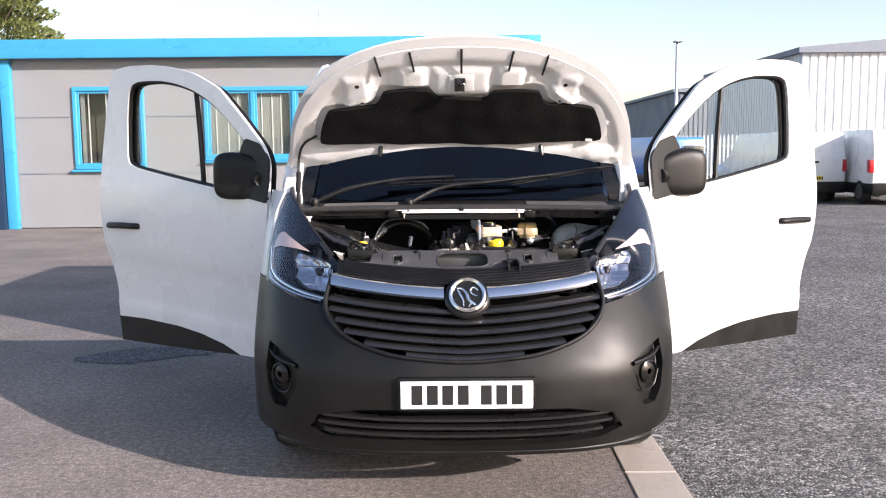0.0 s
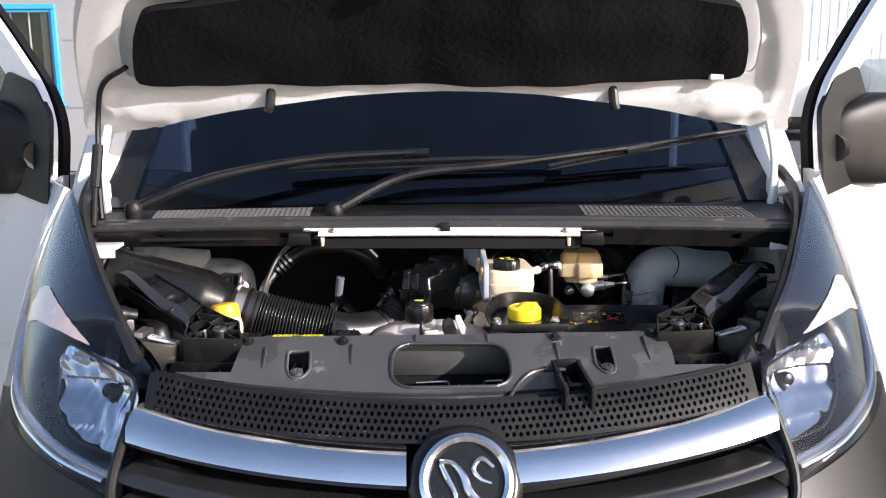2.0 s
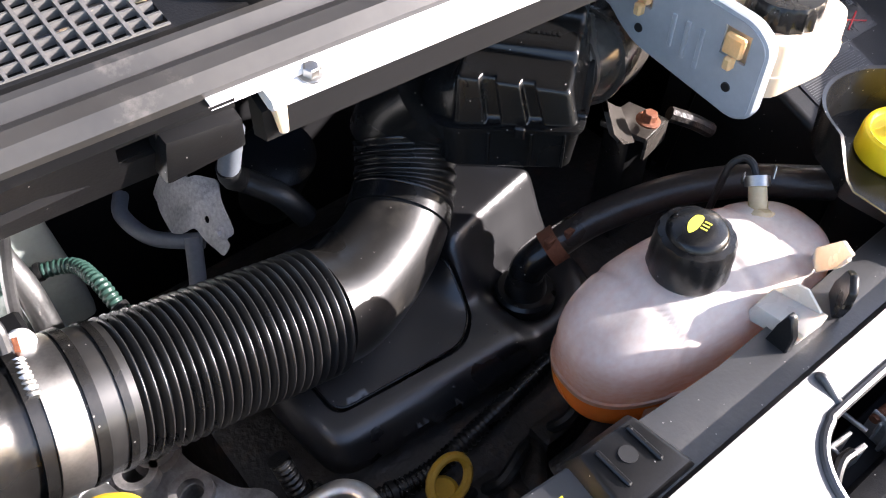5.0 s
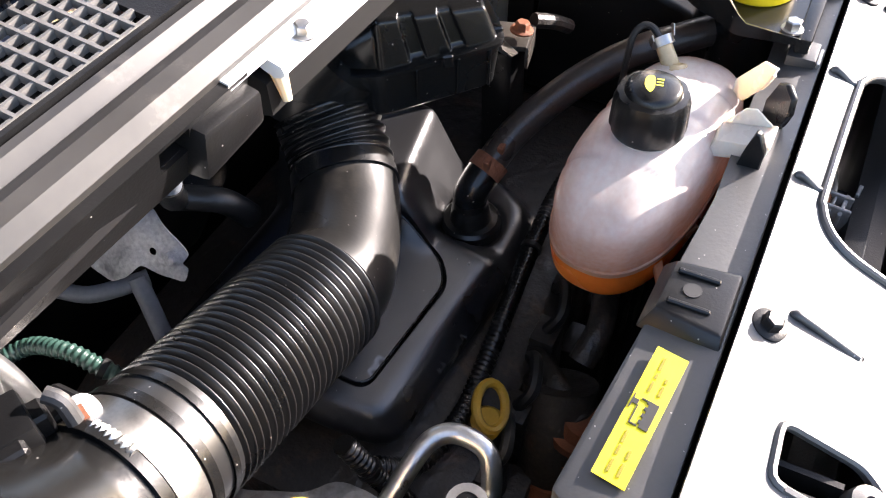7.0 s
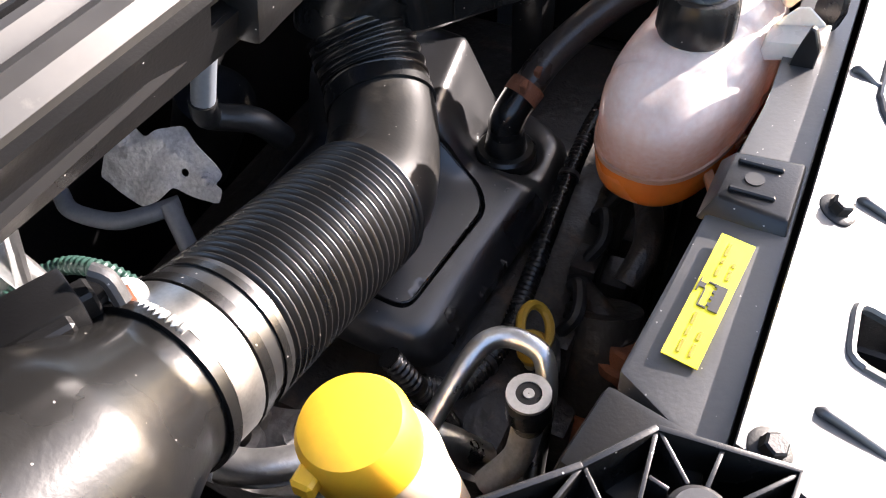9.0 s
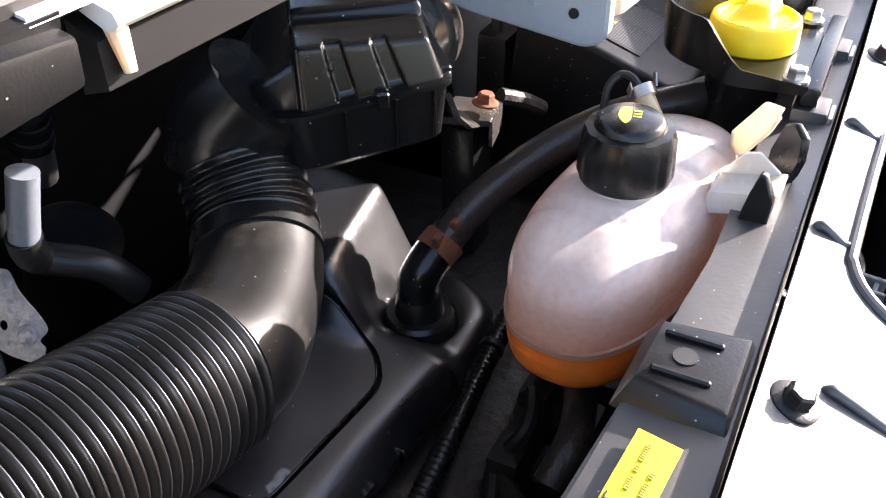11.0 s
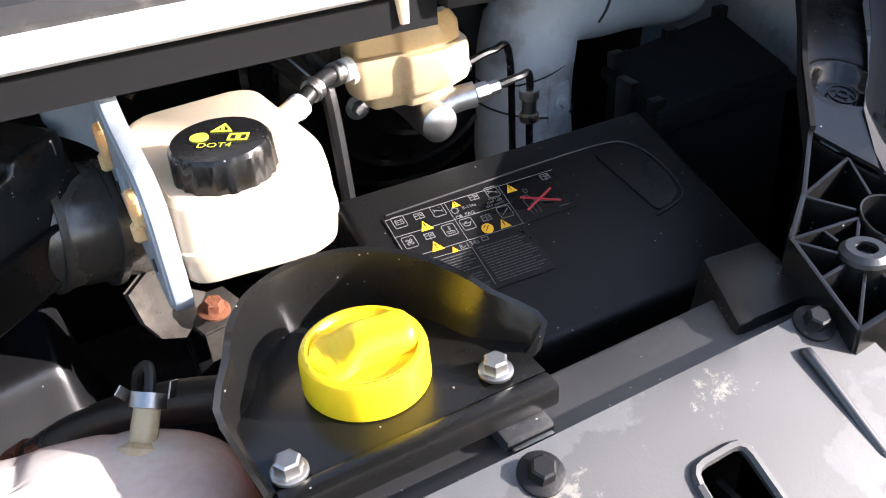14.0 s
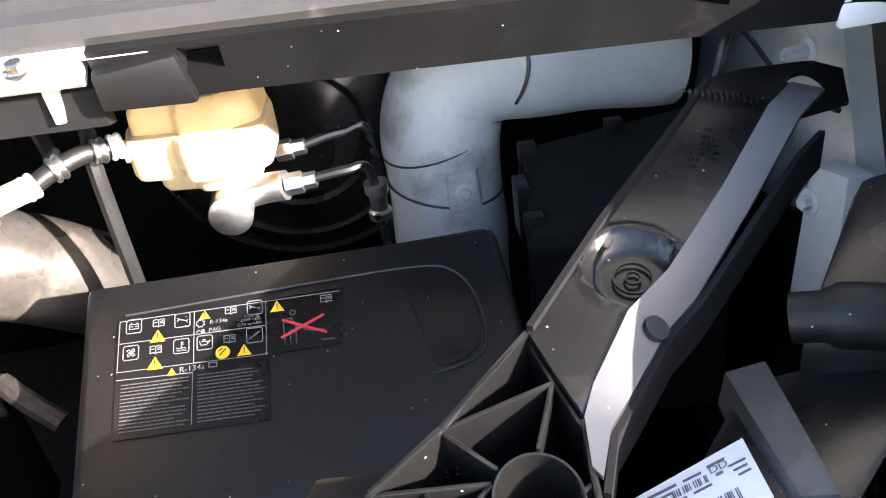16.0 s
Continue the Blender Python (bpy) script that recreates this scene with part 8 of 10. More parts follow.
    for p, q in STRIP:
        rows.append([bm.verts.new((X(p[0]), p[1], p[2] + dz)) for dz in (0.001, 0.0035)] + [bm.verts.new((X(q[0]), q[1], q[2] + dz)) for dz in (0.0025, 0.0)])
    for p, q in zip(rows, rows[1:]):
        for k in range(4):
            bm.faces.new((p[k], p[(k + 1) % 4], q[(k + 1) % 4], q[k]))
    bm.faces.new(rows[0])
    bm.faces.new(rows[-1])
    be = part("bevelled_edge", bm, M_STRIP, s)
    # hole drawn as a black disc, its shade in the colour
    bm = B()
    lathe(bm, (X(0.553), 0.5505, 1.0525), (X(0.42), -0.36, 0.83), [(-0.002, 0.0068), (0.0035, 0.0066)], 18)
    part("strip_hole", bm, M_INK, be)
    for r in (0.0045, 0.0105):
        bm = B()
        lathe(bm, (X(0.553), 0.583, 1.0600), (0, -0.25, 1), [(0, r), (0.0015, r), (0.0015, r - 0.001), (0, r - 0.001)], 36, False)
        part("moulded_ring", bm, M_GLOSS, s)
    for i, (u0, v0, L) in enumerate(((0.0, 0.0, 0.009), (0.0, 0.005, 0.014), (0.001, 0.010, 0.012), (0.003, 0.015, 0.007), (-0.010, 0.004, 0.006), (-0.011, 0.010, 0.005), (0.010, -0.018, 0.008), (0.012, -0.022, 0.005))):
        for w in range(int(L / 0.003)):
            x, y = 0.615 + u0 + w * 0.0022 + v0 * 0.3, 0.652 - w * 0.0012 + v0 * 0.8 + u0
            z = bzz(x, y) + 0.0030
            bm = B()
            box(bm, (X(x) - 0.0007, X(x) + 0.0007), (y - 0.0007, y + 0.0007), (z - 0.001, z + 0.0007))
            part("moulded_mark", bm, M_BLACK, s)
    bm = B()
    for i in range(11):
        for j in range(7):
            x, y = 0.640 + i * 0.0032 - j * 0.0030, 0.700 + j * 0.0022 - i * 0.0012 - 0.012
            z = bzz(x, y) + 0.0035
            d = 0.001
            hexa(bm, [(X(x - d), y - d, z - 0.001), (X(x + d), y - d, z - 0.001), (X(x + d), y + d, z - 0.001), (X(x - d), y + d, z - 0.001)],
                 [(X(x - d * .5), y - d * .5, z + 0.0008), (X(x + d * .5), y - d * .5, z + 0.0008), (X(x + d * .5), y + d * .5, z + 0.0008), (X(x - d * .5), y + d * .5, z + 0.0008)])
    o = part("grip_texture", bm, M_BLACK, s)
    tagged(o, kind="stuff")
    # rear of the headlamp
    h = LAMPS[sx]
    bm = B()
    hexa(bm, [(X(0.535), 0.44, 0.86), (X(0.60), 0.40, 0.86), (X(0.75), 0.54, 0.86), (X(0.66), 0.58, 0.86)],
         [(X(0.512), 0.452, 1.009), (X(0.578), 0.428, 1.028), (X(0.700), 0.530, 1.036), (X(0.600), 0.548, 1.010)], 0.006)
    part("rear_housing", bm, M_BLACK, h)
    bm = B()
    hexa(bm, [(X(0.622), 0.53, 0.95), (X(0.69), 0.50, 0.95), (X(0.78), 0.62, 0.95), (X(0.70), 0.64, 0.95)],
         [(X(0.622), 0.540, 1.04), (X(0.685), 0.51, 1.05), (X(0.765), 0.62, 1.085), (X(0.695), 0.625, 1.07)], 0.008)
    part("rear_cap", bm, M_BLACK, h)
    bm = B()
    tube(bm, [(X(0.624), 0.552, 1.043), (X(0.650), 0.538, 1.050), (X(0.690), 0.518, 1.052)], lambda s: 0.0165 if s > 0.25 else 0.013, 20, 4)
    part("connector", bm, M_MATTE, h)
    # edge facing the sky: that light is put into its paler plastic
    bm = B()
    hexa(bm, [(X(0.582), 0.456, 0.995), (X(0.600), 0.450, 0.995), (X(0.614), 0.550, 0.995), (X(0.588), 0.550, 0.995)],
         [(X(0.583), 0.457, 1.034), (X(0.598), 0.452, 1.037), (X(0.611), 0.548, 1.022), (X(0.590), 0.549, 1.018)], 0.002)
    part("skylit_housing_edge", bm, M_CARRIER, h)
    LQ = [(0.524, 0.491), (0.581, 0.506), (0.577, 0.466), (0.521, 0.455)]
    lz = lambda x, y: 1.0155 + 0.22 * (x - 0.55) - 0.20 * (y - 0.48)
    bm = B()
    hexa(bm, [(X(x), y, lz(x, y) - 0.006) for x, y in LQ], [(X(x), y, lz(x, y)) for x, y in LQ])
    lb = part("label", bm, M_PAPER, h, "white printed type label")
    o0, lu, lv = Vector(LQ[3]), Vector(LQ[2]) - Vector(LQ[3]), Vector(LQ[0]) - Vector(LQ[3])
    marks = [(0.05, 0.36, 0.86, 0.90), (0.05, 0.30, 0.77, 0.80), (0.42, 0.58, 0.86, 0.89), (0.08, 0.40, 0.57, 0.63), (0.08, 0.34, 0.48, 0.52), (0.10, 0.36, 0.38, 0.44), (0.05, 0.22, 0.22, 0.26), (0.05, 0.20, 0.14, 0.17), (0.64, 0.80, 0.90, 0.93), (0.80, 0.95, 0.74, 0.77), (0.82, 0.94, 0.64, 0.67), (0.84, 0.95, 0.54, 0.57), (0.68, 0.74, 0.70, 0.74), (0.46, 0.62, 0.60, 0.63), (0.40, 0.58, 0.09, 0.11)]
    # two bar codes
    for u0, u1, c0, c1, n in ((0.30, 0.62, 0.68, 0.80, 17), (0.30, 0.80, 0.16, 0.38, 27)):
        for k in range(n):
            if (k * 7 + n) % 5:
                u = u0 + (u1 - u0) * k / n
                marks.append((u, u + (u1 - u0) / n * (0.35 + 0.3 * (k % 3 == 0)), c0, c1))
    for a0, a1, c0, c1 in marks:
        q = [o0 + lu * a + lv * c for a, c in ((a0, c0), (a1, c0), (a1, c1), (a0, c1))]
        bm = B()
        hexa(bm, [(X(p.x), p.y, lz(*p) + 0.0002) for p in q], [(X(p.x), p.y, lz(*p) + 0.0007) for p in q])
        part("print_bar", bm, M_LPRINT, lb)
    # the letters that can be read
    if sx > 0:
        p = o0 + lu * 0.72 + lv * 0.82
        text_part("label_text", "DD", (p.x, p.y, lz(*p) + 0.0009), (lu.x, lu.y, 0.22 * lu.x - 0.20 * lu.y), (lv.x, lv.y, 0.22 * lv.x - 0.20 * lv.y), 0.0065, M_LPRINT, lb)

    # inside of the wing behind the brace: added dark sheet, painted bracket with a bolt, cable
    g = thing("wing_dark_sheet", (X(0.74), 0.8, 0.6), "dark sheet added over the inner wing, with a painted bracket", "wing shield", "wing shields")
    # sheet added to darken the lower inner wing; its outline follows the dark area
    bm = B()
    hexa(bm, [(X(0.738), y, z) for y, z in DARK_SHEET], [(X(0.743), y, z) for y, z in DARK_SHEET])
    part("panel", bm, M_MATTE, g)
    bm = B()
    hexa(bm, [(X(0.716), 0.716, 0.900), (X(0.720), 0.668, 0.925), (X(0.724), 0.668, 0.925), (X(0.720), 0.718, 0.900)], [(X(0.716), 0.712, 1.026), (X(0.720), 0.674, 1.036), (X(0.738), 0.674, 1.036), (X(0.738), 0.714, 1.026)], 0.003)
    bk = part("painted_bracket", bm, M_SHELL, g, "grey painted steel bracket")
    bolt("bracket_bolt", (X(0.7165), 0.707, 1.000), (-sx, -0.2, 0.1), 0.0055, bk, M_SHELL)
    bm = B()
    tube(bm, [(X(0.728), 0.86, 1.13), (X(0.705), 0.82, 1.10), (X(0.686), 0.793, 1.083), (X(0.668), 0.758, 1.082), (X(0.650), 0.728, 1.080)], 0.0038, 8, 6)
    part("cable", bm, M_RUBBER, g)
    bm = B()
    hexa(bm, [(X(0.690), 0.985, 0.96), (X(0.742), 0.985, 0.96), (X(0.742), 1.0, 0.96), (X(0.690), 1.0, 0.96)], [(X(0.700), 0.985, 1.11), (X(0.735), 0.985, 1.11), (X(0.735), 1.0, 1.11), (X(0.700), 1.0, 1.11)], 0.004)
    part("seal_strip", bm, M_RUBBER, g)


carrier(1)
carrier(-1)

# ---- air intake: barrel, corrugated hose, elbow, resonator box ----
hose = thing("intake_hose", (-0.3, 0.76, 0.92), "black corrugated air intake hose with steel band clamp", "air hose")
HP = [(-0.50, 0.757, 1.000), (-0.445, 0.757, 0.984), (-0.385, 0.758, 0.966), (-0.325, 0.758, 0.951), (-0.256, 0.757, 0.9355)]


def corr(s):
    if s < 0.345:
        return 0.0505
    return 0.0440 + 0.0078 * (0.5 - 0.5 * math.cos(2 * math.pi * (s - 0.345) / 0.655 * 23)) ** 0.7


bm = B()
tube(bm, HP, corr, 40, 120)
part("corrugated_section", bm, M_RIBHOSE, hose, "", 80)
bm = B()
tube(bm, [(-0.260, 0.757, 0.9365), (-0.236, 0.760, 0.9295), (-0.200, 0.774, 0.925), (-0.160, 0.794, 0.926), (-0.128, 0.818, 0.939), (-0.109, 0.844, 0.965)], lambda s: 0.0475 - 0.0050 * s, 40, 10)
part("elbow", bm, M_ELBOW, hose)
bm = B()
tube(bm, [(-0.149, 0.801, 0.930), (-0.137, 0.811, 0.935)], lambda s: 0.0462 - 0.001 * s, 40, 3)
part("collar_band", bm, M_GLOSS, hose)
bm = B()
tube(bm, [(-0.140, 0.808, 0.9335), (-0.127, 0.819, 0.942), (-0.115, 0.833, 0.956), (-0.107, 0.844, 0.969)], lambda s: 0.0425 + 0.0030 * (0.5 + 0.5 * math.cos(s * 2 * math.pi * 6)) ** 0.8, 48, 48)
part("collar", bm, M_GLOSS, hose, "", 80)
def hose_ring(name, a, b, r, material, label=""):
    bm = B()
    tube(bm, [(a, 0.757, 0.984 - (a + 0.445) * 0.29), (b, 0.757, 0.984 - (b + 0.445) * 0.29)], r, 40, 2)
    return part(name, bm, material, hose, label)


hose_ring("band_clamp", -0.467, -0.447, 0.0525, M_STEEL, "bright steel band clamp")
for a, b, r in ((-0.476, -0.469, 0.0545), (-0.445, -0.438, 0.0530), (-0.426, -0.421, 0.0518)):
    hose_ring("collar_ring", a, b, r, M_GLOSS)
bm = B()
tube(bm, [(-0.455, 0.762, 1.0390), (-0.456, 0.748, 1.0395), (-0.457, 0.734, 1.036)], lambda s: 0.0044 + 0.0009 * math.cos(s * 2 * math.pi * 8), 10, 14)
part("clamp_spring", bm, M_STEEL, hose)
bm = B()
box(bm, (-0.012, 0.012), (-0.011, 0.011), (0, 0.016), 0.003, 1, Matrix.Translation((-0.452, 0.795, 1.022)))
part("clamp_screw_housing", bm, M_MATTE, hose)
bm = B()
lathe(bm, (-0.448, 0.780, 1.034), (-0.3, -0.75, 0.6), [(0, 0.0095), (0.008, 0.0095), (0.010, 0.0075)], 24)
sc = part("clamp_screw", bm, M_PAPER, hose, "white plastic screw head")
bm = B()
box(bm, (-0.0016, 0.0016), (-0.0065, 0.0065), (-0.001, 0.001), 0.0, 1, Matrix.Translation(Vector((-0.448, 0.780, 1.034)) + Vector((-0.3, -0.75, 0.6)).normalized() * 0.0105) @ frame_to((-0.3, -0.75, 0.6)).to_4x4())
part("screw_slot", bm, M_RUST, sc)
barrel = thing("air_filter_duct", (-0.62, 0.74, 0.95), "large black plastic air duct barrel", "air duct")
bm = B()
tube(bm, [(-0.470, 0.757, 0.9915), (-0.50, 0.757, 1.000), (-0.55, 0.756, 1.0145), (-0.61, 0.755, 1.031), (-0.67, 0.754, 1.047), (-0.74, 0.752, 1.064)],
     lambda s: 0.0515 if s < 0.06 else (0.0515 + 0.0165 * min(1, (s - 0.06) / 0.18)) * (1 if s < 0.97 else 0.9), 36, 8)
part("barrel", bm, M_GLOSS, barrel)
bm = B()
hexa(bm, [(-0.74, 0.64, 0.80), (-0.56, 0.66, 0.80), (-0.56, 0.86, 0.80), (-0.74, 0.88, 0.80)], [(-0.73, 0.66, 0.98), (-0.60, 0.68, 0.98), (-0.60, 0.84, 0.98), (-0.73, 0.86, 0.98)], 0.03, 3)
part("filter_case", bm, M_BLACK, barrel)
for o_ in (hose, barrel):
    o_.location += Vector((0, -0.016, 0.014))
# resonator box
air = thing("air_resonator", (-0.05, 0.77, 0.98), "black ribbed plastic resonator box with clipped seam", "air box")
RF, RB = Vector((0.615, -0.788)), Vector((0.788, 0.615))     # along the front face, and back from it
RO = Vector((-0.100, 0.772))


def res(f, b, z):
    p = RO + RF * f + RB * b
    return Vector((p.x, p.y, z))


def seam_z(f):
    return 1.032 + 0.16 * f


# terraced upper half with two sunk channels in its front face
STEPS = rounded([(0.0, 1.030), (0.007, 1.0775), (0.0400, 1.0805), (0.0435, 1.0890), (0.0790, 1.0915), (0.0830, 1.0995), (0.1250, 1.1010), (0.1330, 1.030)], 0.0042, 5)
i0 = max(range(len(STEPS)), key=lambda i: -STEPS[i][0] - STEPS[i][1])
STEPS = STEPS[i0:] + STEPS[:i0]
if STEPS[1][0] > 0.1:
    STEPS = STEPS[:1] + STEPS[:0:-1]
PROF = []
for (b0, z0), (b1, z1) in zip(STEPS, STEPS[1:]):
    n = max(1, int(math.hypot(b1 - b0, z1 - z0) / 0.003))
    PROF += [(b0 + (b1 - b0) * k / n, z0 + (z1 - z0) * k / n) for k in range(n)]
PROF.append(STEPS[-1])
bm = B()
rows = []
for f in np.linspace(-0.001, 0.099, 101):
    zs = seam_z(f)
    e = min(f + 0.001, 0.099 - f)
    rnd = 0.0 if e > 0.006 else 0.006 - math.sqrt(max(0.0, 0.006 ** 2 - (0.006 - e) ** 2))
    row = []
    for b, z in PROF:
        h = max(0.0, (z - 1.030) / 0.0475)
        z2 = z if z > 1.0775 else zs + (1.0775 - zs) * h
        b2 = b
        if b < 0.016:
            for c0, c1 in ((0.021, 0.034), (0.055, 0.067)):
                lean = 0.006 * (1 - min(1.0, h))
                q = min(f - c0 - lean, c1 + lean - f)
                b2 += 0.0055 * min(1.0, max(0.0, q / 0.0016 + 0.5)) * min(1.0, max(0.0, (h - 0.06) / 0.05)) * (1 if b < 0.009 else max(0.0, (0.016 - b) / 0.007))
        row.append(bm.verts.new(res(f * (1 - 0.085 * min(1.0, h)), b2 + (rnd if b < 0.02 else -rnd if b > 0.12 else 0), z2 - rnd * min(1.0, h))))
    rows.append(row)
for p, q in zip(rows, rows[1:]):
    for k in range(len(p) - 1):
        bm.faces.new((p[k], p[k + 1], q[k + 1], q[k]))
bm.faces.new(rows[0])
bm.faces.new(rows[-1])
upper = part("upper_half", bm, M_GLOSS, air, "", 50)
bm = B()
hexa(bm, [res(0.002, 0.003, seam_z(0)), res(-0.054, 0.028, seam_z(-0.054)), res(-0.050, 0.105, seam_z(-0.05)), res(0.002, 0.125, seam_z(0))],
     [res(0.002, 0.010, 1.068), res(-0.047, 0.034, 1.032), res(-0.044, 0.098, 1.040), res(0.002, 0.120, 1.092)], 0.005, 3)
part("side_lobe", bm, M_GLOSS, air, "", 50)
OUT = [(-0.056, 0.026), (-0.002, -0.003), (0.101, -0.003), (0.103, 0.030), (0.098, 0.132), (-0.002, 0.135), (-0.053, 0.110)]
mid = Vector((0.030, 0.065))
orr = rounded(OUT, 0.010, 4)


def ring_at(bm, k, d):
    return [bm.verts.new(res(*(mid + (Vector(p) - mid) * k), seam_z(p[0]) + d)) for p in orr]


def stack(bm, rings):
    for p, q in zip(rings, rings[1:]):
        for i in range(len(p)):
            bm.faces.new((p[i], p[(i + 1) % len(p)], q[(i + 1) % len(q)], q[i]))
    bm.faces.new(rings[0][::-1])
    bm.faces.new(rings[-1])


bm = B()
stack(bm, [ring_at(bm, k, d) for k, d in ((0.86, -0.046), (0.93, -0.041), (0.99, -0.001))])
low = part("lower_half", bm, M_GLOSS, air)
bm = B()
stack(bm, [ring_at(bm, k, d) for k, d in ((1.0, -0.002), (1.03, -0.001), (1.03, 0.0022), (1.0, 0.003))])
part("seam_flange", bm, M_GLOSS, air)
for f in (-0.025, 0.030, 0.064, 0.090):
    b0 = -0.003 if f > 0 else 0.012
    bm = B()
    hexa(bm, [res(f - 0.0012, b0 + 0.003, seam_z(f) - 0.040), res(f + 0.0012, b0 + 0.003, seam_z(f) - 0.040), res(f + 0.0012, b0 + 0.02, seam_z(f) - 0.040), res(f - 0.0012, b0 + 0.02, seam_z(f) - 0.040)],
         [res(f - 0.0012, b0 - 0.0025, seam_z(f) - 0.001), res(f + 0.0012, b0 - 0.0025, seam_z(f) - 0.001), res(f + 0.0012, b0 + 0.01, seam_z(f) - 0.001), res(f - 0.0012, b0 + 0.01, seam_z(f) - 0.001)], 0.0006, 1)
    part("rib", bm, M_GLOSS, low)
for f, b in ((0.055, -0.006), (0.100, 0.012)):
    bm = B()
    box(bm, (-0.0045, 0.0045), (-0.003, 0.003), (-0.006, 0.006), 0.0015, 1, Matrix.Translation(res(f, b, seam_z(f) + 0.001)) @ Matrix.Rotation(-0.908, 4, 'Z'))
    part("seam_clip", bm, M_GLOSS, air)
for k in range(11):
    f = 0.030 + 0.0042 * k
    bm = B()
    box(bm, (-0.0013, 0.0013), (-0.0022, 0.0022), (-0.0004, 0.0004), 0.0002, 1, Matrix.Translation(res(f, 0.060, 1.0906)) @ Matrix.Rotation(-0.908, 4, 'Z'))
    part("moulded_mark", bm, M_GLOSS, upper)
bm = B()
tube(bm, [(-0.102, 0.838, 0.98), (-0.092, 0.835, 1.01), (-0.08, 0.815, 1.035)], 0.047, 24, 4)
part("inlet_neck", bm, M_GLOSS, air)
M_DUSTPIPE = mat("oily_dusty_pipe", (0.075, 0.067, 0.058), 0.30, metal=0.35, spec=0.9, vary=0.3, vscale=14, dirt=(0.20, 0.17, 0.14), dirt_amount=0.25, dirt_scale=18)
turbo = thing("charge_pipe", (0.08, 0.80, 0.95), "fat black plastic charge air pipe with metal band", "pipe")
bm = B()
tube(bm, [(-0.02, 0.785, 1.035), (0.03, 0.785, 1.028), (0.08, 0.79, 1.018), (0.14, 0.82, 0.99), (0.19, 0.86, 0.93)], 0.043, 28, 6)
part("pipe", bm, M_DUSTPIPE, turbo)
for a in (0.022, 0.058):
    bm = B()
    tube(bm, [(a, 0.785, 1.030 - 0.2 * (a - 0.022)), (a + 0.005, 0.786, 1.029 - 0.2 * (a - 0.022))], 0.0462, 28, 2)
    part("band", bm, M_DUSTPIPE, turbo)

# ---- engine ----
M_COVER = mat("satin_black_moulding", (0.009, 0.009, 0.0098), 0.32, spec=0.8, vary=0.12, vscale=9, bump=0.12, bscale=900, specks=0.03)
eng = thing("engine", (-0.05, 0.8, 0.5), "grimy transverse diesel engine deep in the bay", "engine")
bm = B()
box(bm, (-0.36, 0.22), (0.60, 0.98), (0.45, 0.80), 0.03)
part("block", bm, M_ENGINE, eng)
for k in range(7):
    bm = B()
    box(bm, (-0.34 + k * 0.08, -0.30 + k * 0.08), (0.57, 0.599), (0.5, 0.76 - 0.02 * (k % 3)), 0.006)
    part("block_rib", bm, M_ENGINE, eng)
# upper cover: one moulding with an inset panel and a hump
EC = rounded([(-0.300, 0.668), (-0.105, 0.655), (-0.012, 0.662), (0.018, 0.70), (0.030, 0.80), (0.025, 0.88), (-0.305, 0.88), (-0.312, 0.74)], 0.025, 4)
PN = rounded([(-0.276, 0.702), (-0.150, 0.692), (-0.124, 0.712), (-0.118, 0.75), (-0.15, 0.84), (-0.285, 0.84)], 0.014, 5)


def step_up(a, b, v):
    t = min(1.0, max(0.0, (v - a) / (b - a)))
    return t * t * (3 - 2 * t)


def ramp_up(a, b, v, e=0.003):
    """A straight ramp from 0 at a to 1 at b with slightly rounded ends."""
    return 0.5 * (math.hypot(v - a, e) - math.hypot(v - b, e) + (b - a)) / (b - a)


def gap_to(poly, x, y):
    p = np.array(poly)
    q = np.roll(p, -1, axis=0)
    d = q - p
    t = np.clip(((x - p[:, 0]) * d[:, 0] + (y - p[:, 1]) * d[:, 1]) / (d ** 2).sum(1), 0, 1)
    return float(np.min(np.hypot(p[:, 0] + d[:, 0] * t - x, p[:, 1] + d[:, 1] * t - y)))


def cover_z(x, y):
    z = 0.846 + (0.022 + 0.25 * (min(y, 0.765) - 0.705)) * (1 - ramp_up(-0.104, -0.080, x, 0.005))
    z -= 0.016 * math.exp(-(gap_to(EC, x, y) / 0.008) ** 1.5)
    # hump: flat top behind a straight sloping face
    top_y = 0.760 + 0.19 * (x + 0.093)
    k = ramp_up(-0.134, -0.112, x, 0.004) * (1 - ramp_up(0.004, 0.016, x, 0.003))
    f = ramp_up(top_y - 0.034, top_y, y, 0.0025)
    z += k * f * (0.924 + 0.10 * (y - 0.77) - z)
    r = math.hypot(x + 0.057, y - 0.712)
    z -= 0.006 * (1 - step_up(0.030, 0.034, r))
    return (x, y, z)


PC = sum((Vector(p) for p in PN), Vector((0, 0))) / len(PN)


def grown(d):
    """The panel's outline, d metres larger all round."""
    return [tuple(Vector(p) + (Vector(p) - PC).normalized() * d) for p in PN]


bm = B()
patch(bm, EC, [grown(0.0026)], 0.0036, cover_z, 0.012, (0, 0, 1))
ecov = part("engine_cover", bm, M_COVER, eng, "satin black moulded engine cover", 60)
bm = B()
patch(bm, grown(-0.0018), [], 0.006, lambda x, y: Vector(cover_z(x, y)) + Vector((0, 0, 0.0012)), 0.008, (0, 0, 1))
part("inset_panel", bm, M_COVER, ecov, "", 50)
# near-black floor puts the groove's shade into the colour
bm = B()
patch(bm, grown(0.006), [], 0.02, lambda x, y: Vector(cover_z(x, y)) - Vector((0, 0, 0.0085)), 0.004, (0, 0, 1))
part("groove_floor", bm, M_DARK, ecov)
# glossy bead added to draw the highlight along the panel's edge
bm = B()
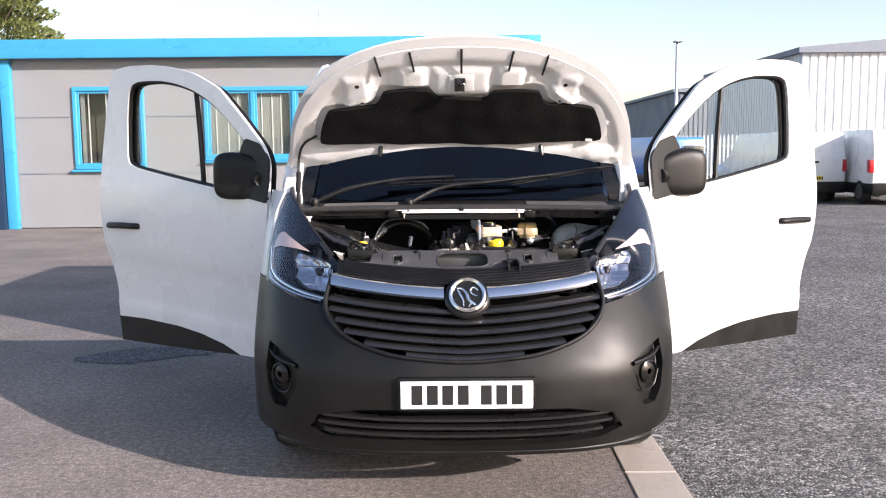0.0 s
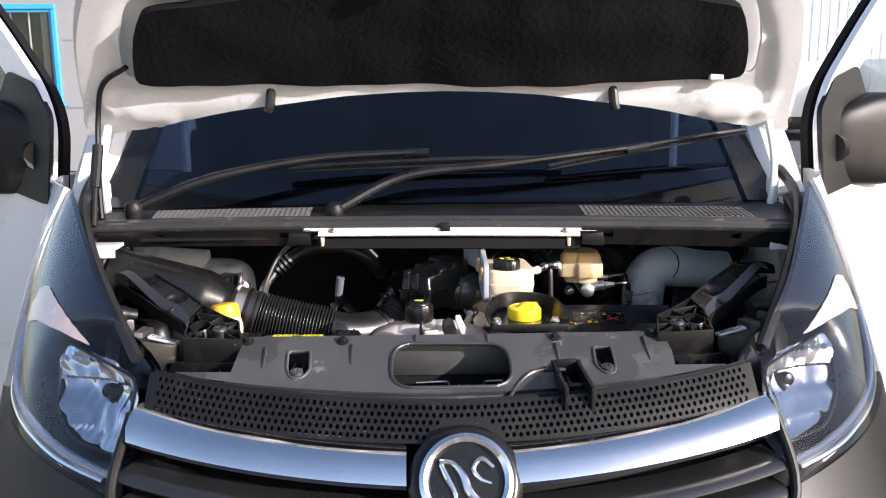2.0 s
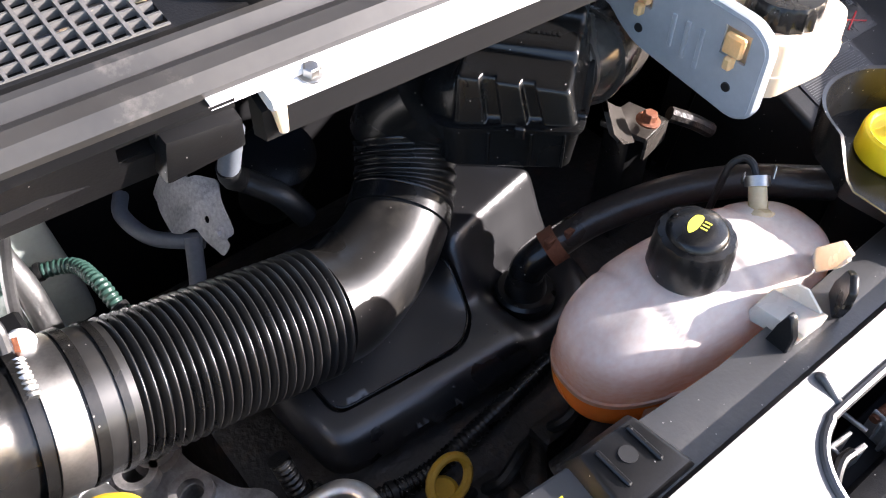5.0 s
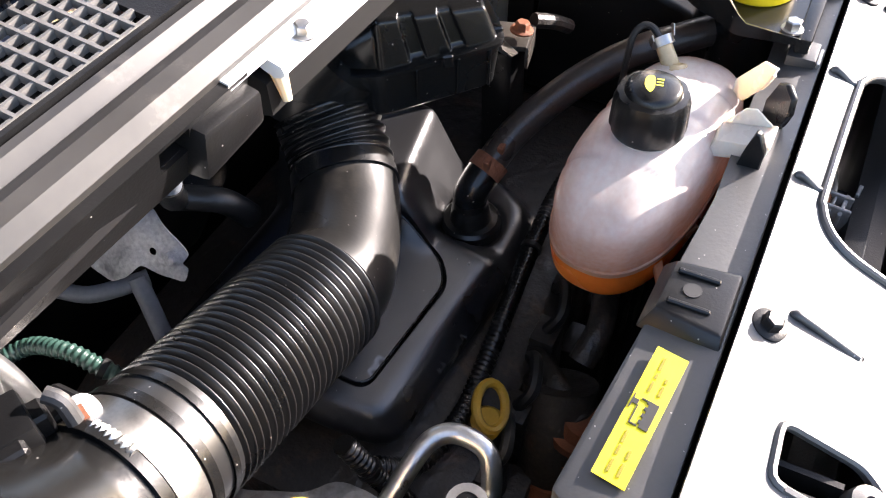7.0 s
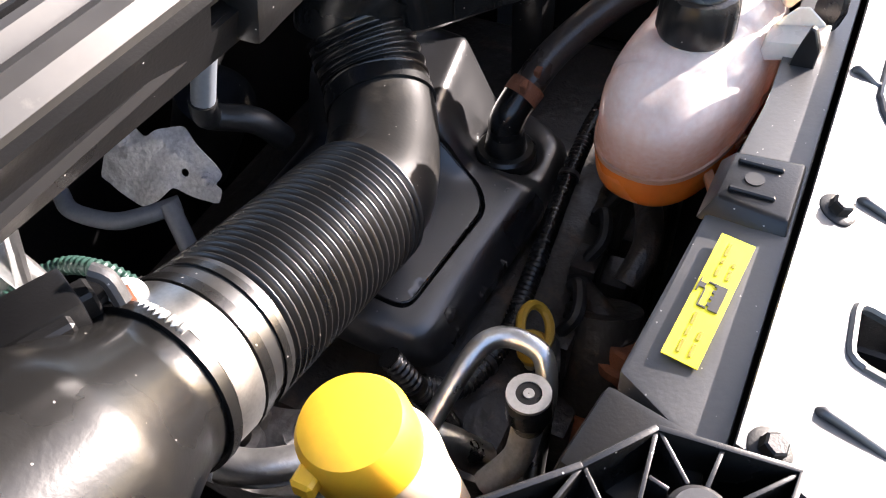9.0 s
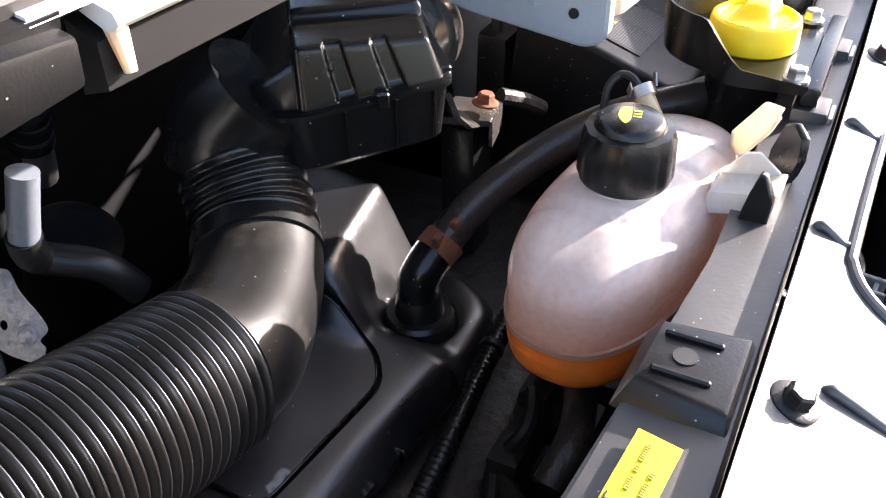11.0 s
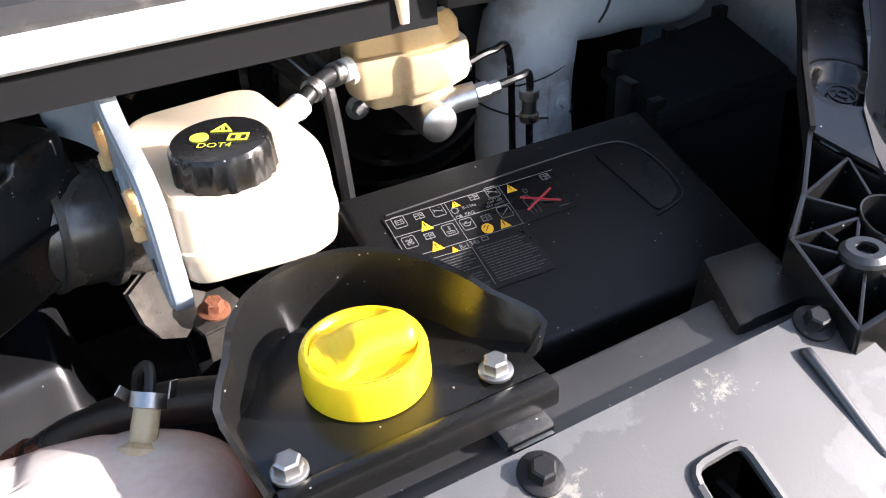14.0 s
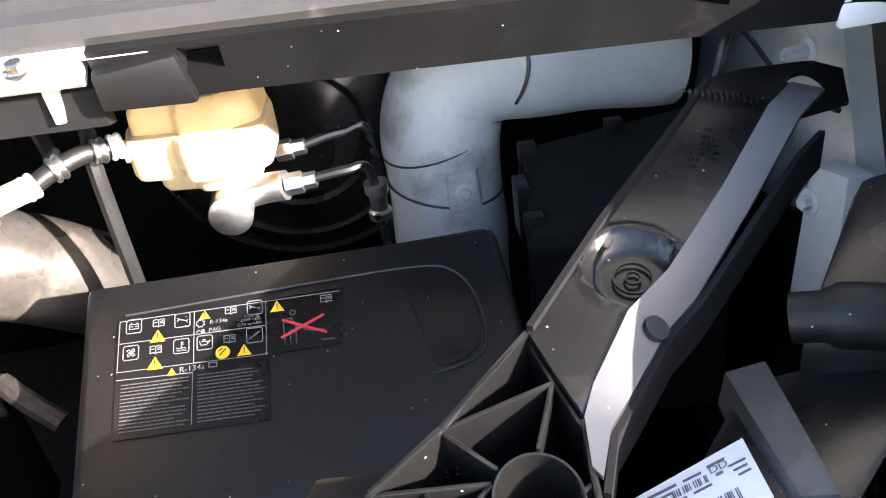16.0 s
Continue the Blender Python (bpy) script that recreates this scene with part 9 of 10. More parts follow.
tube(bm, [Vector(cover_z(x, y)) + Vector((0, 0, 0.0006)) for x, y in grown(-0.0018) + grown(-0.0018)[:1]], 0.0010, 8, 1, False)
part("panel_highlight_bead", bm, M_GLOSS, ecov)
# breather elbow, heater hose and rusty clip
hh = thing("heater_hose", (0.03, 0.66, 0.85), "dull black rubber hose with rusty spring clip", "hose")
bm = B()
lathe(bm, (-0.057, 0.712, 0.842), (0, 0, 1), [(0, 0.029), (0.010, 0.029), (0.013, 0.026), (0.013, 0.020), (0.030, 0.0175), (0.036, 0.012)], 28)
part("grommet", bm, M_GLOSS, hh)
bm = B()
tube(bm, [(-0.058, 0.712, 0.868), (-0.057, 0.712, 0.884), (-0.050, 0.709, 0.895), (-0.036, 0.704, 0.906)], 0.0165, 16, 5)
part("elbow", bm, M_GLOSS, hh)
bm = B()
tube(bm, [(-0.042, 0.706, 0.902), (0.0, 0.690, 0.928), (0.05, 0.656, 0.956), (0.09, 0.618, 0.974), (0.125, 0.576, 0.983), (0.150, 0.552, 0.983), (0.185, 0.530, 0.972)], 0.0145, 16, 7)
part("hose", bm, M_HOSE, hh)
bm = B()
tube(bm, [(-0.042, 0.706, 0.902), (-0.030, 0.7015, 0.9095)], 0.0172, 16, 2)
box(bm, (-0.005, 0.005), (-0.003, 0.003), (0, 0.010), 0.001, 1, Matrix.Translation((-0.046, 0.700, 0.914)))
box(bm, (-0.005, 0.005), (-0.003, 0.003), (0, 0.008), 0.001, 1, Matrix.Translation((-0.028, 0.694, 0.921)))
part("spring_clip", bm, M_RUST, hh, "rusty spring hose clip")
bm = B()
tube(bm, [(0.144, 0.5575, 0.9835), (0.153, 0.5495, 0.983)], 0.0162, 16, 2)
part("hose_clip", bm, M_CREAM, hh)
# rusty bolt on a bracket
rb_ = thing("engine_bracket", (0.12, 0.75, 0.9), "dusty grey metal bracket with rust-brown bolt", "bracket")
bm = B()
hexa(bm, [(0.100, 0.724, 0.938), (0.140, 0.732, 0.938), (0.128, 0.772, 0.938), (0.085, 0.770, 0.938)], [(0.100, 0.724, 0.944), (0.140, 0.732, 0.944), (0.128, 0.772, 0.946), (0.085, 0.770, 0.946)], 0.0015)
hexa(bm, [(0.100, 0.722, 0.918), (0.140, 0.730, 0.918), (0.140, 0.734, 0.918), (0.100, 0.726, 0.918)], [(0.100, 0.722, 0.943), (0.140, 0.730, 0.943), (0.140, 0.734, 0.943), (0.100, 0.726, 0.943)], 0.001)
rows = [[bm.verts.new((x0, y0, z0)), bm.verts.new((x1, y1, z0)), bm.verts.new((x1 - 0.003, y1 + 0.004, z0)), bm.verts.new((x0 - 0.003, y0 + 0.004, z0))]
        for x0, y0, x1, y1, z0 in ((0.088, 0.728, 0.118, 0.770, 0.944), (0.072, 0.728, 0.108, 0.772, 0.950), (0.064, 0.735, 0.094, 0.774, 0.962), (0.060, 0.742, 0.088, 0.776, 0.985))]
for p, q in zip(rows, rows[1:]):
    for k in range(4):
        bm.faces.new((p[k], p[(k + 1) % 4], q[(k + 1) % 4], q[k]))
part("bracket", bm, M_DUSTPIPE, rb_)
bm = B()
box(bm, (0.09, 0.13), (0.735, 0.77), (0.80, 0.936), 0.006)
part("post", bm, M_BLACK, rb_)
bolt("bolt", (0.112, 0.735, 0.953), (0.1, -0.1, 1), 0.0075, rb_, M_RUST, "rusty bolt", 1.6)
bm = B()
tube(bm, [(0.145, 0.735, 0.945), (0.165, 0.72, 0.935), (0.185, 0.71, 0.92)], 0.008, 10, 4)
part("oil_pipe", bm, M_ENGINE, rb_)


def corrugated(name, pts, r, label, skin=None):
    t = thing(name, pts[0], label, "conduit")
    bm = B()
    C = curve(pts, 8)
    L = sum((b - a).length for a, b in zip(C, C[1:]))
    w = max(8, int(L / 0.005))
    tube(bm, pts, lambda s: r * (1 + 0.10 * math.cos(2 * math.pi * s * w)), 10, max(8, int(w * 6 / (len(pts) - 1))))
    part("sleeve", bm, skin or M_GLOSS, t, "", 80)
    for i in (len(C) // 4, len(C) * 2 // 3):
        bm = B()
        tube(bm, [C[i], C[i] + (C[i + 1] - C[i]).normalized() * 0.005], r * 1.22, 12, 1)
        part("cable_tie", bm, M_MATTE, t)
    return t


corrugated("cable_conduit", [(-0.33, 0.665, 0.86), (-0.30, 0.645, 0.83), (-0.24, 0.635, 0.82), (-0.18, 0.638, 0.825), (-0.06, 0.648, 0.84), (0.02, 0.65, 0.85), (0.06, 0.64, 0.86)], 0.0085, "ribbed black cable conduit along the engine cover")
corrugated("cable_conduit", [(-0.50, 0.965, 0.90), (-0.44, 0.955, 0.915), (-0.387, 0.935, 0.923), (-0.376, 0.898, 0.930), (-0.372, 0.87, 0.92), (-0.365, 0.845, 0.90), (-0.36, 0.83, 0.86)], 0.0068, "thin ribbed cable conduit with a green sheen in its colour", M_GREENRIB)
corrugated("cable_conduit", [(-0.34, 0.68, 0.90), (-0.335, 0.66, 0.86), (-0.32, 0.645, 0.80), (-0.31, 0.64, 0.72)], 0.008, "ribbed black cable conduit running down beside the engine")
corrugated("cable_conduit", [(-0.1, 1.0, 1.085), (0.02, 0.99, 1.09), (0.15, 0.98, 1.095), (0.26, 0.96, 1.10), (0.36, 0.95, 1.12)], 0.010, "ribbed grey-black cable conduit along the bulkhead")
# front wiring and brackets down by the engine
for k, (x, y, z) in enumerate(((-0.20, 0.60, 0.79), (-0.12, 0.605, 0.80), (-0.05, 0.61, 0.80), (-0.26, 0.60, 0.78))):
    w = thing("connector_block", (x, y, z - 0.09), "dark grimy connector block on the engine front", "connector", "engine connectors")
    bm = B()
    box(bm, (x - 0.016, x + 0.016), (y - 0.012, y + 0.012), (z - 0.09, z + 0.012), 0.003)
    part("block", bm, M_ENGINE, w)
    bm = B()
    tube(bm, [(x, y, z + 0.01), (x + 0.01, y - 0.01, z + 0.03), (x + 0.04, y, z + 0.03), (x + 0.07, y + 0.02, z - 0.02)], 0.006, 8, 5)
    part("lead", bm, M_RUBBER, w)
ex = thing("exhaust_heat_pipe", (-0.20, 0.55, 0.6), "rust-brown metal pipe with clamp below the crossmember", "pipe")
bm = B()
tube(bm, [(-0.24, 0.56, 0.55), (-0.22, 0.56, 0.66), (-0.19, 0.565, 0.75), (-0.16, 0.575, 0.80)], 0.034, 20, 6)
part("pipe", bm, M_ENGINE, ex)
bm = B()
tube(bm, [(-0.212, 0.5605, 0.695), (-0.201, 0.562, 0.725)], 0.0365, 20, 2)
part("clamp", bm, M_RUST, ex)
bm = B()
tube(bm, [(-0.16, 0.56, 0.84), (-0.13, 0.555, 0.86), (-0.08, 0.57, 0.86), (-0.04, 0.60, 0.84), (-0.02, 0.62, 0.78)], 0.012, 12, 6)
part("branch", bm, M_ENGINE, ex)
# dipstick
ds = thing("dipstick", (-0.236, 0.612, 0.74), "dull yellow plastic dipstick ring handle", "dipstick")
bm = B()
M_DIP = mat("ochre_plastic", (0.42, 0.24, 0.02), 0.45, vary=0.1, vscale=30)
lathe(bm, (-0.238, 0.612, 0.805), (0, 0, 1), [(0, 0.008), (0.01, 0.012), (0.018, 0.010), (0.022, 0.014), (0.026, 0.010)], 18)
C = [(-0.234 + 0.019 * math.cos(a), 0.612, 0.838 + 0.010 * math.sin(a)) for a in np.linspace(0, 2 * math.pi, 20)]
tube(bm, [(x + 0.004 * (z - 0.83) / 0.01, 0.612 + 0.012 * math.sin(k * 0.33), z) for k, (x, _, z) in enumerate(C)], 0.0042, 8, 1, False)
part("handle", bm, M_DIP, ds)
bm = B()
tube(bm, [(-0.238, 0.612, 0.81), (-0.237, 0.615, 0.74), (-0.23, 0.63, 0.66)], 0.005, 8, 4)
part("tube", bm, M_STEEL, ds)

# ---- washer filler ----
wf = thing("washer_filler", (-0.46, 0.62, 0.8), "white plastic washer filler neck with yellow cap", "filler neck")
bm = B()
tube(bm, [(-0.460, 0.616, 1.018), (-0.450, 0.604, 0.985), (-0.446, 0.590, 0.94), (-0.442, 0.58, 0.86)], lambda s: 0.022 + 0.007 * math.exp(-((s - 0.1) / 0.15) ** 2), 22, 6)
part("neck", bm, M_CREAM, wf)
bm = B()
lathe(bm, (-0.460, 0.616, 1.012), (-0.12, 0.12, 1), [(0, 0.028), (0.004, 0.0300), (0.028, 0.0288), (0.034, 0.0255), (0.036, 0.016)], 44)
wc = part("cap", bm, M_WASHCAP, wf, "yellow snap-on cap")
bm = B()
box(bm, (-0.008, 0.008), (-0.006, 0.006), (-0.006, 0.006), 0.002, 1, Matrix.Translation((-0.491, 0.628, 1.03)))
part("cap_tab", bm, M_WASHCAP, wc)
# ---- air conditioning pipes ----
ac = thing("aircon_pipe", (-0.36, 0.6, 0.8), "bent bare aluminium air conditioning pipe with service port", "pipe")
bm = B()
tube(bm, [(-0.47, 0.71, 0.885), (-0.44, 0.66, 0.885), (-0.415, 0.634, 0.890), (-0.385, 0.628, 0.908), (-0.350, 0.620, 0.930), (-0.332, 0.615, 0.938), (-0.322, 0.608, 0.940), (-0.317, 0.598, 0.940), (-0.317, 0.584, 0.939), (-0.321, 0.574, 0.935), (-0.332, 0.567, 0.920), (-0.345, 0.565, 0.90), (-0.355, 0.565, 0.82)], 0.0072, 14, 8)
part("pipe", bm, M_ALU, ac)
bm = B()
tube(bm, [(-0.457, 0.785, 0.925), (-0.460, 0.75, 0.91), (-0.455, 0.722, 0.905), (-0.440, 0.697, 0.903), (-0.41, 0.665, 0.90), (-0.38, 0.63, 0.89), (-0.36, 0.60, 0.85)], 0.0125, 16, 7)
part("pipe", bm, M_ALU, ac)
bm = B()
tube(bm, [(-0.4572, 0.783, 0.9245), (-0.460, 0.752, 0.911), (-0.4585, 0.735, 0.907)], 0.0134, 16, 3)
part("paper_sleeve", bm, M_PAPER, ac)
bm = B()
lathe(bm, (-0.376, 0.563, 0.945), (-0.05, 0, 1), [(0, 0.009), (0.015, 0.012), (0.017, 0.0135), (0.036, 0.0135), (0.038, 0.0125)], 26)
pcap = part("service_port_cap", bm, M_BLACK, ac, "black plastic port cap")
for r0, r1, m_ in ((0.0132, 0.0075, M_STEEL), (0.0075, 0.0035, M_INK), (0.0035, 0.0004, M_STEEL)):
    bm = B()
    lathe(bm, (-0.378, 0.563, 0.983), (-0.05, 0, 1), [(-0.002, r0), (0.0006 if m_ is M_STEEL else -0.0002, r0 - 0.0003), (0.0006 if m_ is M_STEEL else -0.0002, r1), (-0.002, r1)], 26, False)
    part("port_ring", bm, m_, pcap)
bm = B()
tube(bm, [(-0.376, 0.563, 0.947), (-0.385, 0.566, 0.92), (-0.40, 0.58, 0.90)], 0.0095, 12, 4)
part("port_stem", bm, M_CAST, ac)
bm = B()
ring = lambda x, y, r: [(x + r * math.cos(a), y + r * math.sin(a)) for a in np.linspace(0, 2 * math.pi, 15)[:-1]]
patch(bm, rounded([(-0.452, 0.80), (-0.395, 0.80), (-0.388, 0.74), (-0.372, 0.70), (-0.350, 0.685), (-0.352, 0.63), (-0.39, 0.62), (-0.42, 0.66), (-0.452, 0.72)], 0.015, 4),
      [ring(-0.425, 0.757, 0.012), ring(-0.405, 0.765, 0.006), ring(-0.40, 0.715, 0.009)], 0.012,
      lambda x, y: (x, y, 0.862 + 0.006 * noise.noise(Vector((x * 25, y * 25, 5)))), 0.03, (0, 0, 1))
ab = part("alternator_bracket", bm, M_CAST, ac)
for x, y in ((-0.425, 0.757), (-0.40, 0.715), (-0.405, 0.765), (-0.37, 0.655)):
    bm = B()
    lathe(bm, (x, y, 0.858), (0, 0, 1), [(0, 0.019), (0.012, 0.017), (0.012, 0.0105), (0.0, 0.010)], 20, False)
    part("boss", bm, M_CAST, ab)
ac2 = thing("aircon_pipe", (-0.43, 0.85, 0.8), "two thin aluminium pipes rising along the bulkhead", "pipe")
bm = B()
tube(bm, [(-0.448, 0.88, 0.92), (-0.43, 0.885, 1.0), (-0.40, 0.90, 1.075), (-0.36, 0.93, 1.115), (-0.30, 0.95, 1.125), (-0.20, 0.96, 1.105), (-0.16, 0.965, 1.07)], 0.0052, 10, 7)
part("pipe", bm, M_ALU, ac2)
bm = B()
tube(bm, [(-0.425, 0.86, 0.86), (-0.425, 0.885, 0.96), (-0.430, 0.90, 1.01), (-0.405, 0.915, 1.045)], 0.0105, 14, 6)
part("pipe", bm, M_ALU, ac2)
for k in range(4):
    bm = B()
    a = Vector((-0.400 + 0.009 * k, 0.918 + 0.003 * k, 1.052 + 0.007 * k))
    tube(bm, [a, a + Vector((0.005, 0.0015, 0.004))], 0.0165, 16, 1)
    part("crimp_ring", bm, M_ALU, ac2)
bm = B()
tube(bm, [(-0.372, 0.93, 1.075), (-0.32, 0.94, 1.10), (-0.25, 0.945, 1.10), (-0.19, 0.955, 1.075), (-0.155, 0.975, 1.03), (-0.146, 0.99, 0.985)], 0.0155, 16, 7)
part("hose", bm, M_RUBBER, ac2)
bm = B()
tube(bm, [(-0.148, 0.985, 0.985), (-0.140, 1.0, 0.955), (-0.138, 1.005, 0.945)], 0.012, 14, 3)
part("hose_end", bm, M_ALU, ac2)
for k in range(3):
    bm = B()
    a = Vector((-0.155 + 0.003 * k, 0.975 + 0.006 * k, 1.02 - 0.014 * k))
    tube(bm, [a, a + Vector((0.001, 0.003, -0.006))], 0.0175, 16, 1)
    part("crimp_ring", bm, M_BLACK, ac2)
# heat shield at the back of the engine
hs = thing("heat_shield", (-0.26, 0.92, 0.8), "crumpled silver heat shield with two bolt holes", "heat shield")
HU, HV = Vector((0.26, -0.966, 0.0)), Vector((0.435, 0.117, 0.893))
HO = Vector((-0.290, 0.946, 0.906))


def shield_pt(u, v):
    p = HO + HU * u + HV * v
    n = HU.cross(HV)
    if n.x > 0:
        n = -n
    curl = 0.012 * (1 - min(1.0, max(0.0, (0.04 - u) / 0.06)) ** 2) - 0.25 * max(0.0, v - 0.045)
    return p + n * (curl + 0.004 * noise.noise(Vector((u * 40, v * 40, 2))))


bm = B()
patch(bm, rounded([(-0.028, 0.014), (0.014, -0.004), (0.030, 0.004), (0.044, 0.018), (0.062, 0.010), (0.082, 0.007), (0.084, 0.019), (0.078, 0.022), (0.085, 0.030), (0.078, 0.040), (0.062, 0.055), (0.052, 0.066), (0.030, 0.062), (0.020, 0.054), (0.002, 0.066), (-0.012, 0.056), (-0.022, 0.030)], 0.004, 2),
      [[(0.054 + 0.0035 * math.cos(a), 0.030 + 0.0035 * math.sin(a)) for a in np.linspace(0, 2 * math.pi, 10)[:-1]]], 0.005, shield_pt, 0.0015)
M_SHIELD = mat("dull_foil", (0.42, 0.42, 0.43), 0.55, metal=0.45, vary=0.35, vscale=22, bump=0.7, bscale=45)
part("sheet", bm, M_SHIELD, hs)
for u, v in ((0.072, 0.026), (0.0, 0.05)):
    bolt("bolt", shield_pt(u, v), (-0.87, -0.24, 0.42), 0.004, hs, M_SHIELD)
egr = thing("throttle_body", (-0.19, 0.95, 0.8), "dark round throttle housing at the bulkhead", "housing")
bm = B()
lathe(bm, (-0.172, 0.955, 0.90), (0, -0.5, 1), [(-0.08, 0.03), (0, 0.034), (0.03, 0.036), (0.034, 0.03), (0.036, 0.012)], 28)
part("housing", bm, M_MATTE, egr)
bm = B()
tube(bm, [(-0.250, 0.876, 1.000), (-0.246, 0.882, 0.982), (-0.234, 0.886, 0.968), (-0.215, 0.862, 0.957), (-0.20, 0.85, 0.93)], 0.011, 14, 5)
part("hose", bm, M_RUBBER, egr)
bm = B()
tube(bm, [(-0.243, 0.866, 1.044), (-0.2465, 0.871, 1.022), (-0.250, 0.876, 0.998)], 0.0095, 16, 4)
part("sleeve", bm, M_SLEEVE, egr, "blue-grey fabric sleeve")
bm = B()
tube(bm, [(-0.31, 1.006, 0.905), (-0.320, 0.985, 0.902), (-0.313, 0.950, 0.898), (-0.296, 0.926, 0.90), (-0.275, 0.91, 0.90)], 0.0075, 12, 6)
part("hose", bm, M_SLEEVE, egr)
bm = B()
tube(bm, [(-0.283, 0.915, 0.905), (-0.292, 0.900, 0.885), (-0.305, 0.88, 0.85), (-0.31, 0.87, 0.80)], 0.008, 12, 5)
part("hose", bm, M_SLEEVE, egr)
conn = thing("wiring_plug", (-0.49, 0.79, 1.0), "black sensor plug clipped on the air duct", "connector")
bm = B()
m = Matrix.Translation((-0.487, 0.800, 1.045)) @ Matrix.Rotation(radians(-25), 4, 'Z')
box(bm, (-0.022, 0.022), (-0.016, 0.016), (-0.035, 0.014), 0.003, 2, m)
part("plug", bm, M_BLACK, conn)
bm = B()
box(bm, (-0.014, 0.014), (-0.024, -0.014), (-0.012, 0.012), 0.002, 1, m)
box(bm, (0.020, 0.030), (-0.008, 0.008), (-0.030, 0.008), 0.002, 1, m)
part("latch_tab", bm, M_MATTE, conn)
bm = B()
box(bm, (-0.008, 0.008), (-0.0255, -0.0238), (-0.006, 0.006), 0.0, 1, m)
part("latch_window", bm, M_SEAL, conn)
bm = B()
tube(bm, [(-0.458, 0.784, 1.062), (-0.456, 0.776, 1.058), (-0.458, 0.770, 1.045)], 0.005, 10, 3)
part("lug", bm, M_CROSS, conn)
conn.location += Vector((0, -0.016, 0.014))

# ---- cowl: seal, trims, white strip, tray, wipers ----
cowl = thing("cowl", (0, 0.76, 1.14), "black windscreen cowl with grey rubber bonnet seal", "cowl")


def skew(x):
    return -0.06 * x


def crown(x):
    return 0.010 * (1 - (x / 0.8) ** 2)


def extrude_x(name, ring, x0, x1, material, parent, n=30, label="", lift=True):
    bm = B()
    rows = [[bm.verts.new((x, y + skew(x), z + (crown(x) if lift else 0))) for y, z in ring] for x in np.linspace(x0, x1, n)]
    k = len(ring)
    for p, q in zip(rows, rows[1:]):
        for j in range(k):
            bm.faces.new((p[j], p[(j + 1) % k], q[(j + 1) % k], q[j]))
    bm.faces.new(rows[0][::-1])
    bm.faces.new(rows[-1])
    return part(name, bm, material, parent, label)


extrude_x("bonnet_seal", [(0.722, 1.165), (0.716, 1.180), (0.722, 1.189), (0.731, 1.192), (0.739, 1.189), (0.743, 1.187), (0.745, 1.189), (0.749, 1.195), (0.754, 1.196), (0.757, 1.190), (0.757, 1.165)], -0.80, 0.80, M_SEAL, cowl, 40, "long grey rubber bonnet seal")
for sx in (-1, 1):
    xs = sorted((sx * 0.294, sx * 0.765))
    holes = [[(sx * c + dx, z) for dx, z in ((-0.011, 1.155), (0.011, 1.155), (0.011, 1.170), (-0.011, 1.170))] for c in (0.352, 0.625)]
    bm = B()
    patch(bm, [(xs[0], 1.140), (xs[1], 1.136), (xs[1], 1.172), (xs[0], 1.174)], holes, 0.02, lambda x, z: (x, 0.716 - 0.25 * (z - 1.155) + skew(x), z + crown(x)), 0.016)
    part("lower_trim", bm, M_BLACK, cowl)
    bm = B()
    hexa(bm, [(sx * 0.294, 0.706 - sx * 0.018, 1.150), (sx * 0.345, 0.708 - sx * 0.018, 1.146), (sx * 0.345, 0.73 - sx * 0.018, 1.146), (sx * 0.294, 0.73 - sx * 0.018, 1.150)],
         [(sx * 0.294, 0.704 - sx * 0.018, 1.172), (sx * 0.340, 0.706 - sx * 0.018, 1.176), (sx * 0.340, 0.728 - sx * 0.018, 1.180), (sx * 0.294, 0.728 - sx * 0.018, 1.178)], 0.004)
    part("trim_step", bm, M_BLACK, cowl)
    bm = B()
    box(bm, tuple(sorted((sx * 0.70, sx * 0.785))), (0.675, 0.74), (1.150, 1.158), 0.002)
    box(bm, tuple(sorted((sx * 0.70, sx * 0.785))), (0.675, 0.681), (1.135, 1.150), 0.002)
    part("end_bracket", bm, M_WHITE, cowl, "white painted end bracket")
    bm = B()
    tube(bm, [(sx * 0.268, 0.716 - sx * 0.015, 1.166), (sx * 0.268, 0.714 - sx * 0.015, 1.152), (sx * 0.268, 0.713 - sx * 0.015, 1.145)], lambda s: 0.0055 - 0.0025 * s, 10, 4)
    part("stud", bm, M_CREAM, cowl)
extrude_x("white_strip", [(0.706, 1.158), (0.703, 1.161), (0.705, 1.166), (0.732, 1.1745), (0.732, 1.168), (0.711, 1.157)], -0.276, 0.290, M_WHITE, cowl, 20, "white painted front strip of the cowl")
extrude_x("white_strip_tail", [(0.712, 1.170), (0.713, 1.174), (0.732, 1.1785), (0.732, 1.1755)], -0.308, 0.326, M_WHITE, cowl, 20)
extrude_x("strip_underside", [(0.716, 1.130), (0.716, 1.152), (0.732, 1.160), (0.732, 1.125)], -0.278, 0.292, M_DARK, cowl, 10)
for x in (-0.246, 0.257):
    bolt("strip_bolt", (x, 0.712 + skew(x), 1.1675 + crown(x)), (0, -0.2, 1), 0.0052, cowl, M_STEEL, "", 1.5)
bm = B()
box(bm, (-0.011, 0.011), (0.708, 0.73), (1.178, 1.196), 0.003)
part("centre_clip", bm, M_BLACK, cowl)


def tray_pt(x, y):
    return (x, y + skew(x) * max(0.0, (0.905 - y) / 0.14), 1.196 + crown(x) + 0.12 * (y - 0.765))


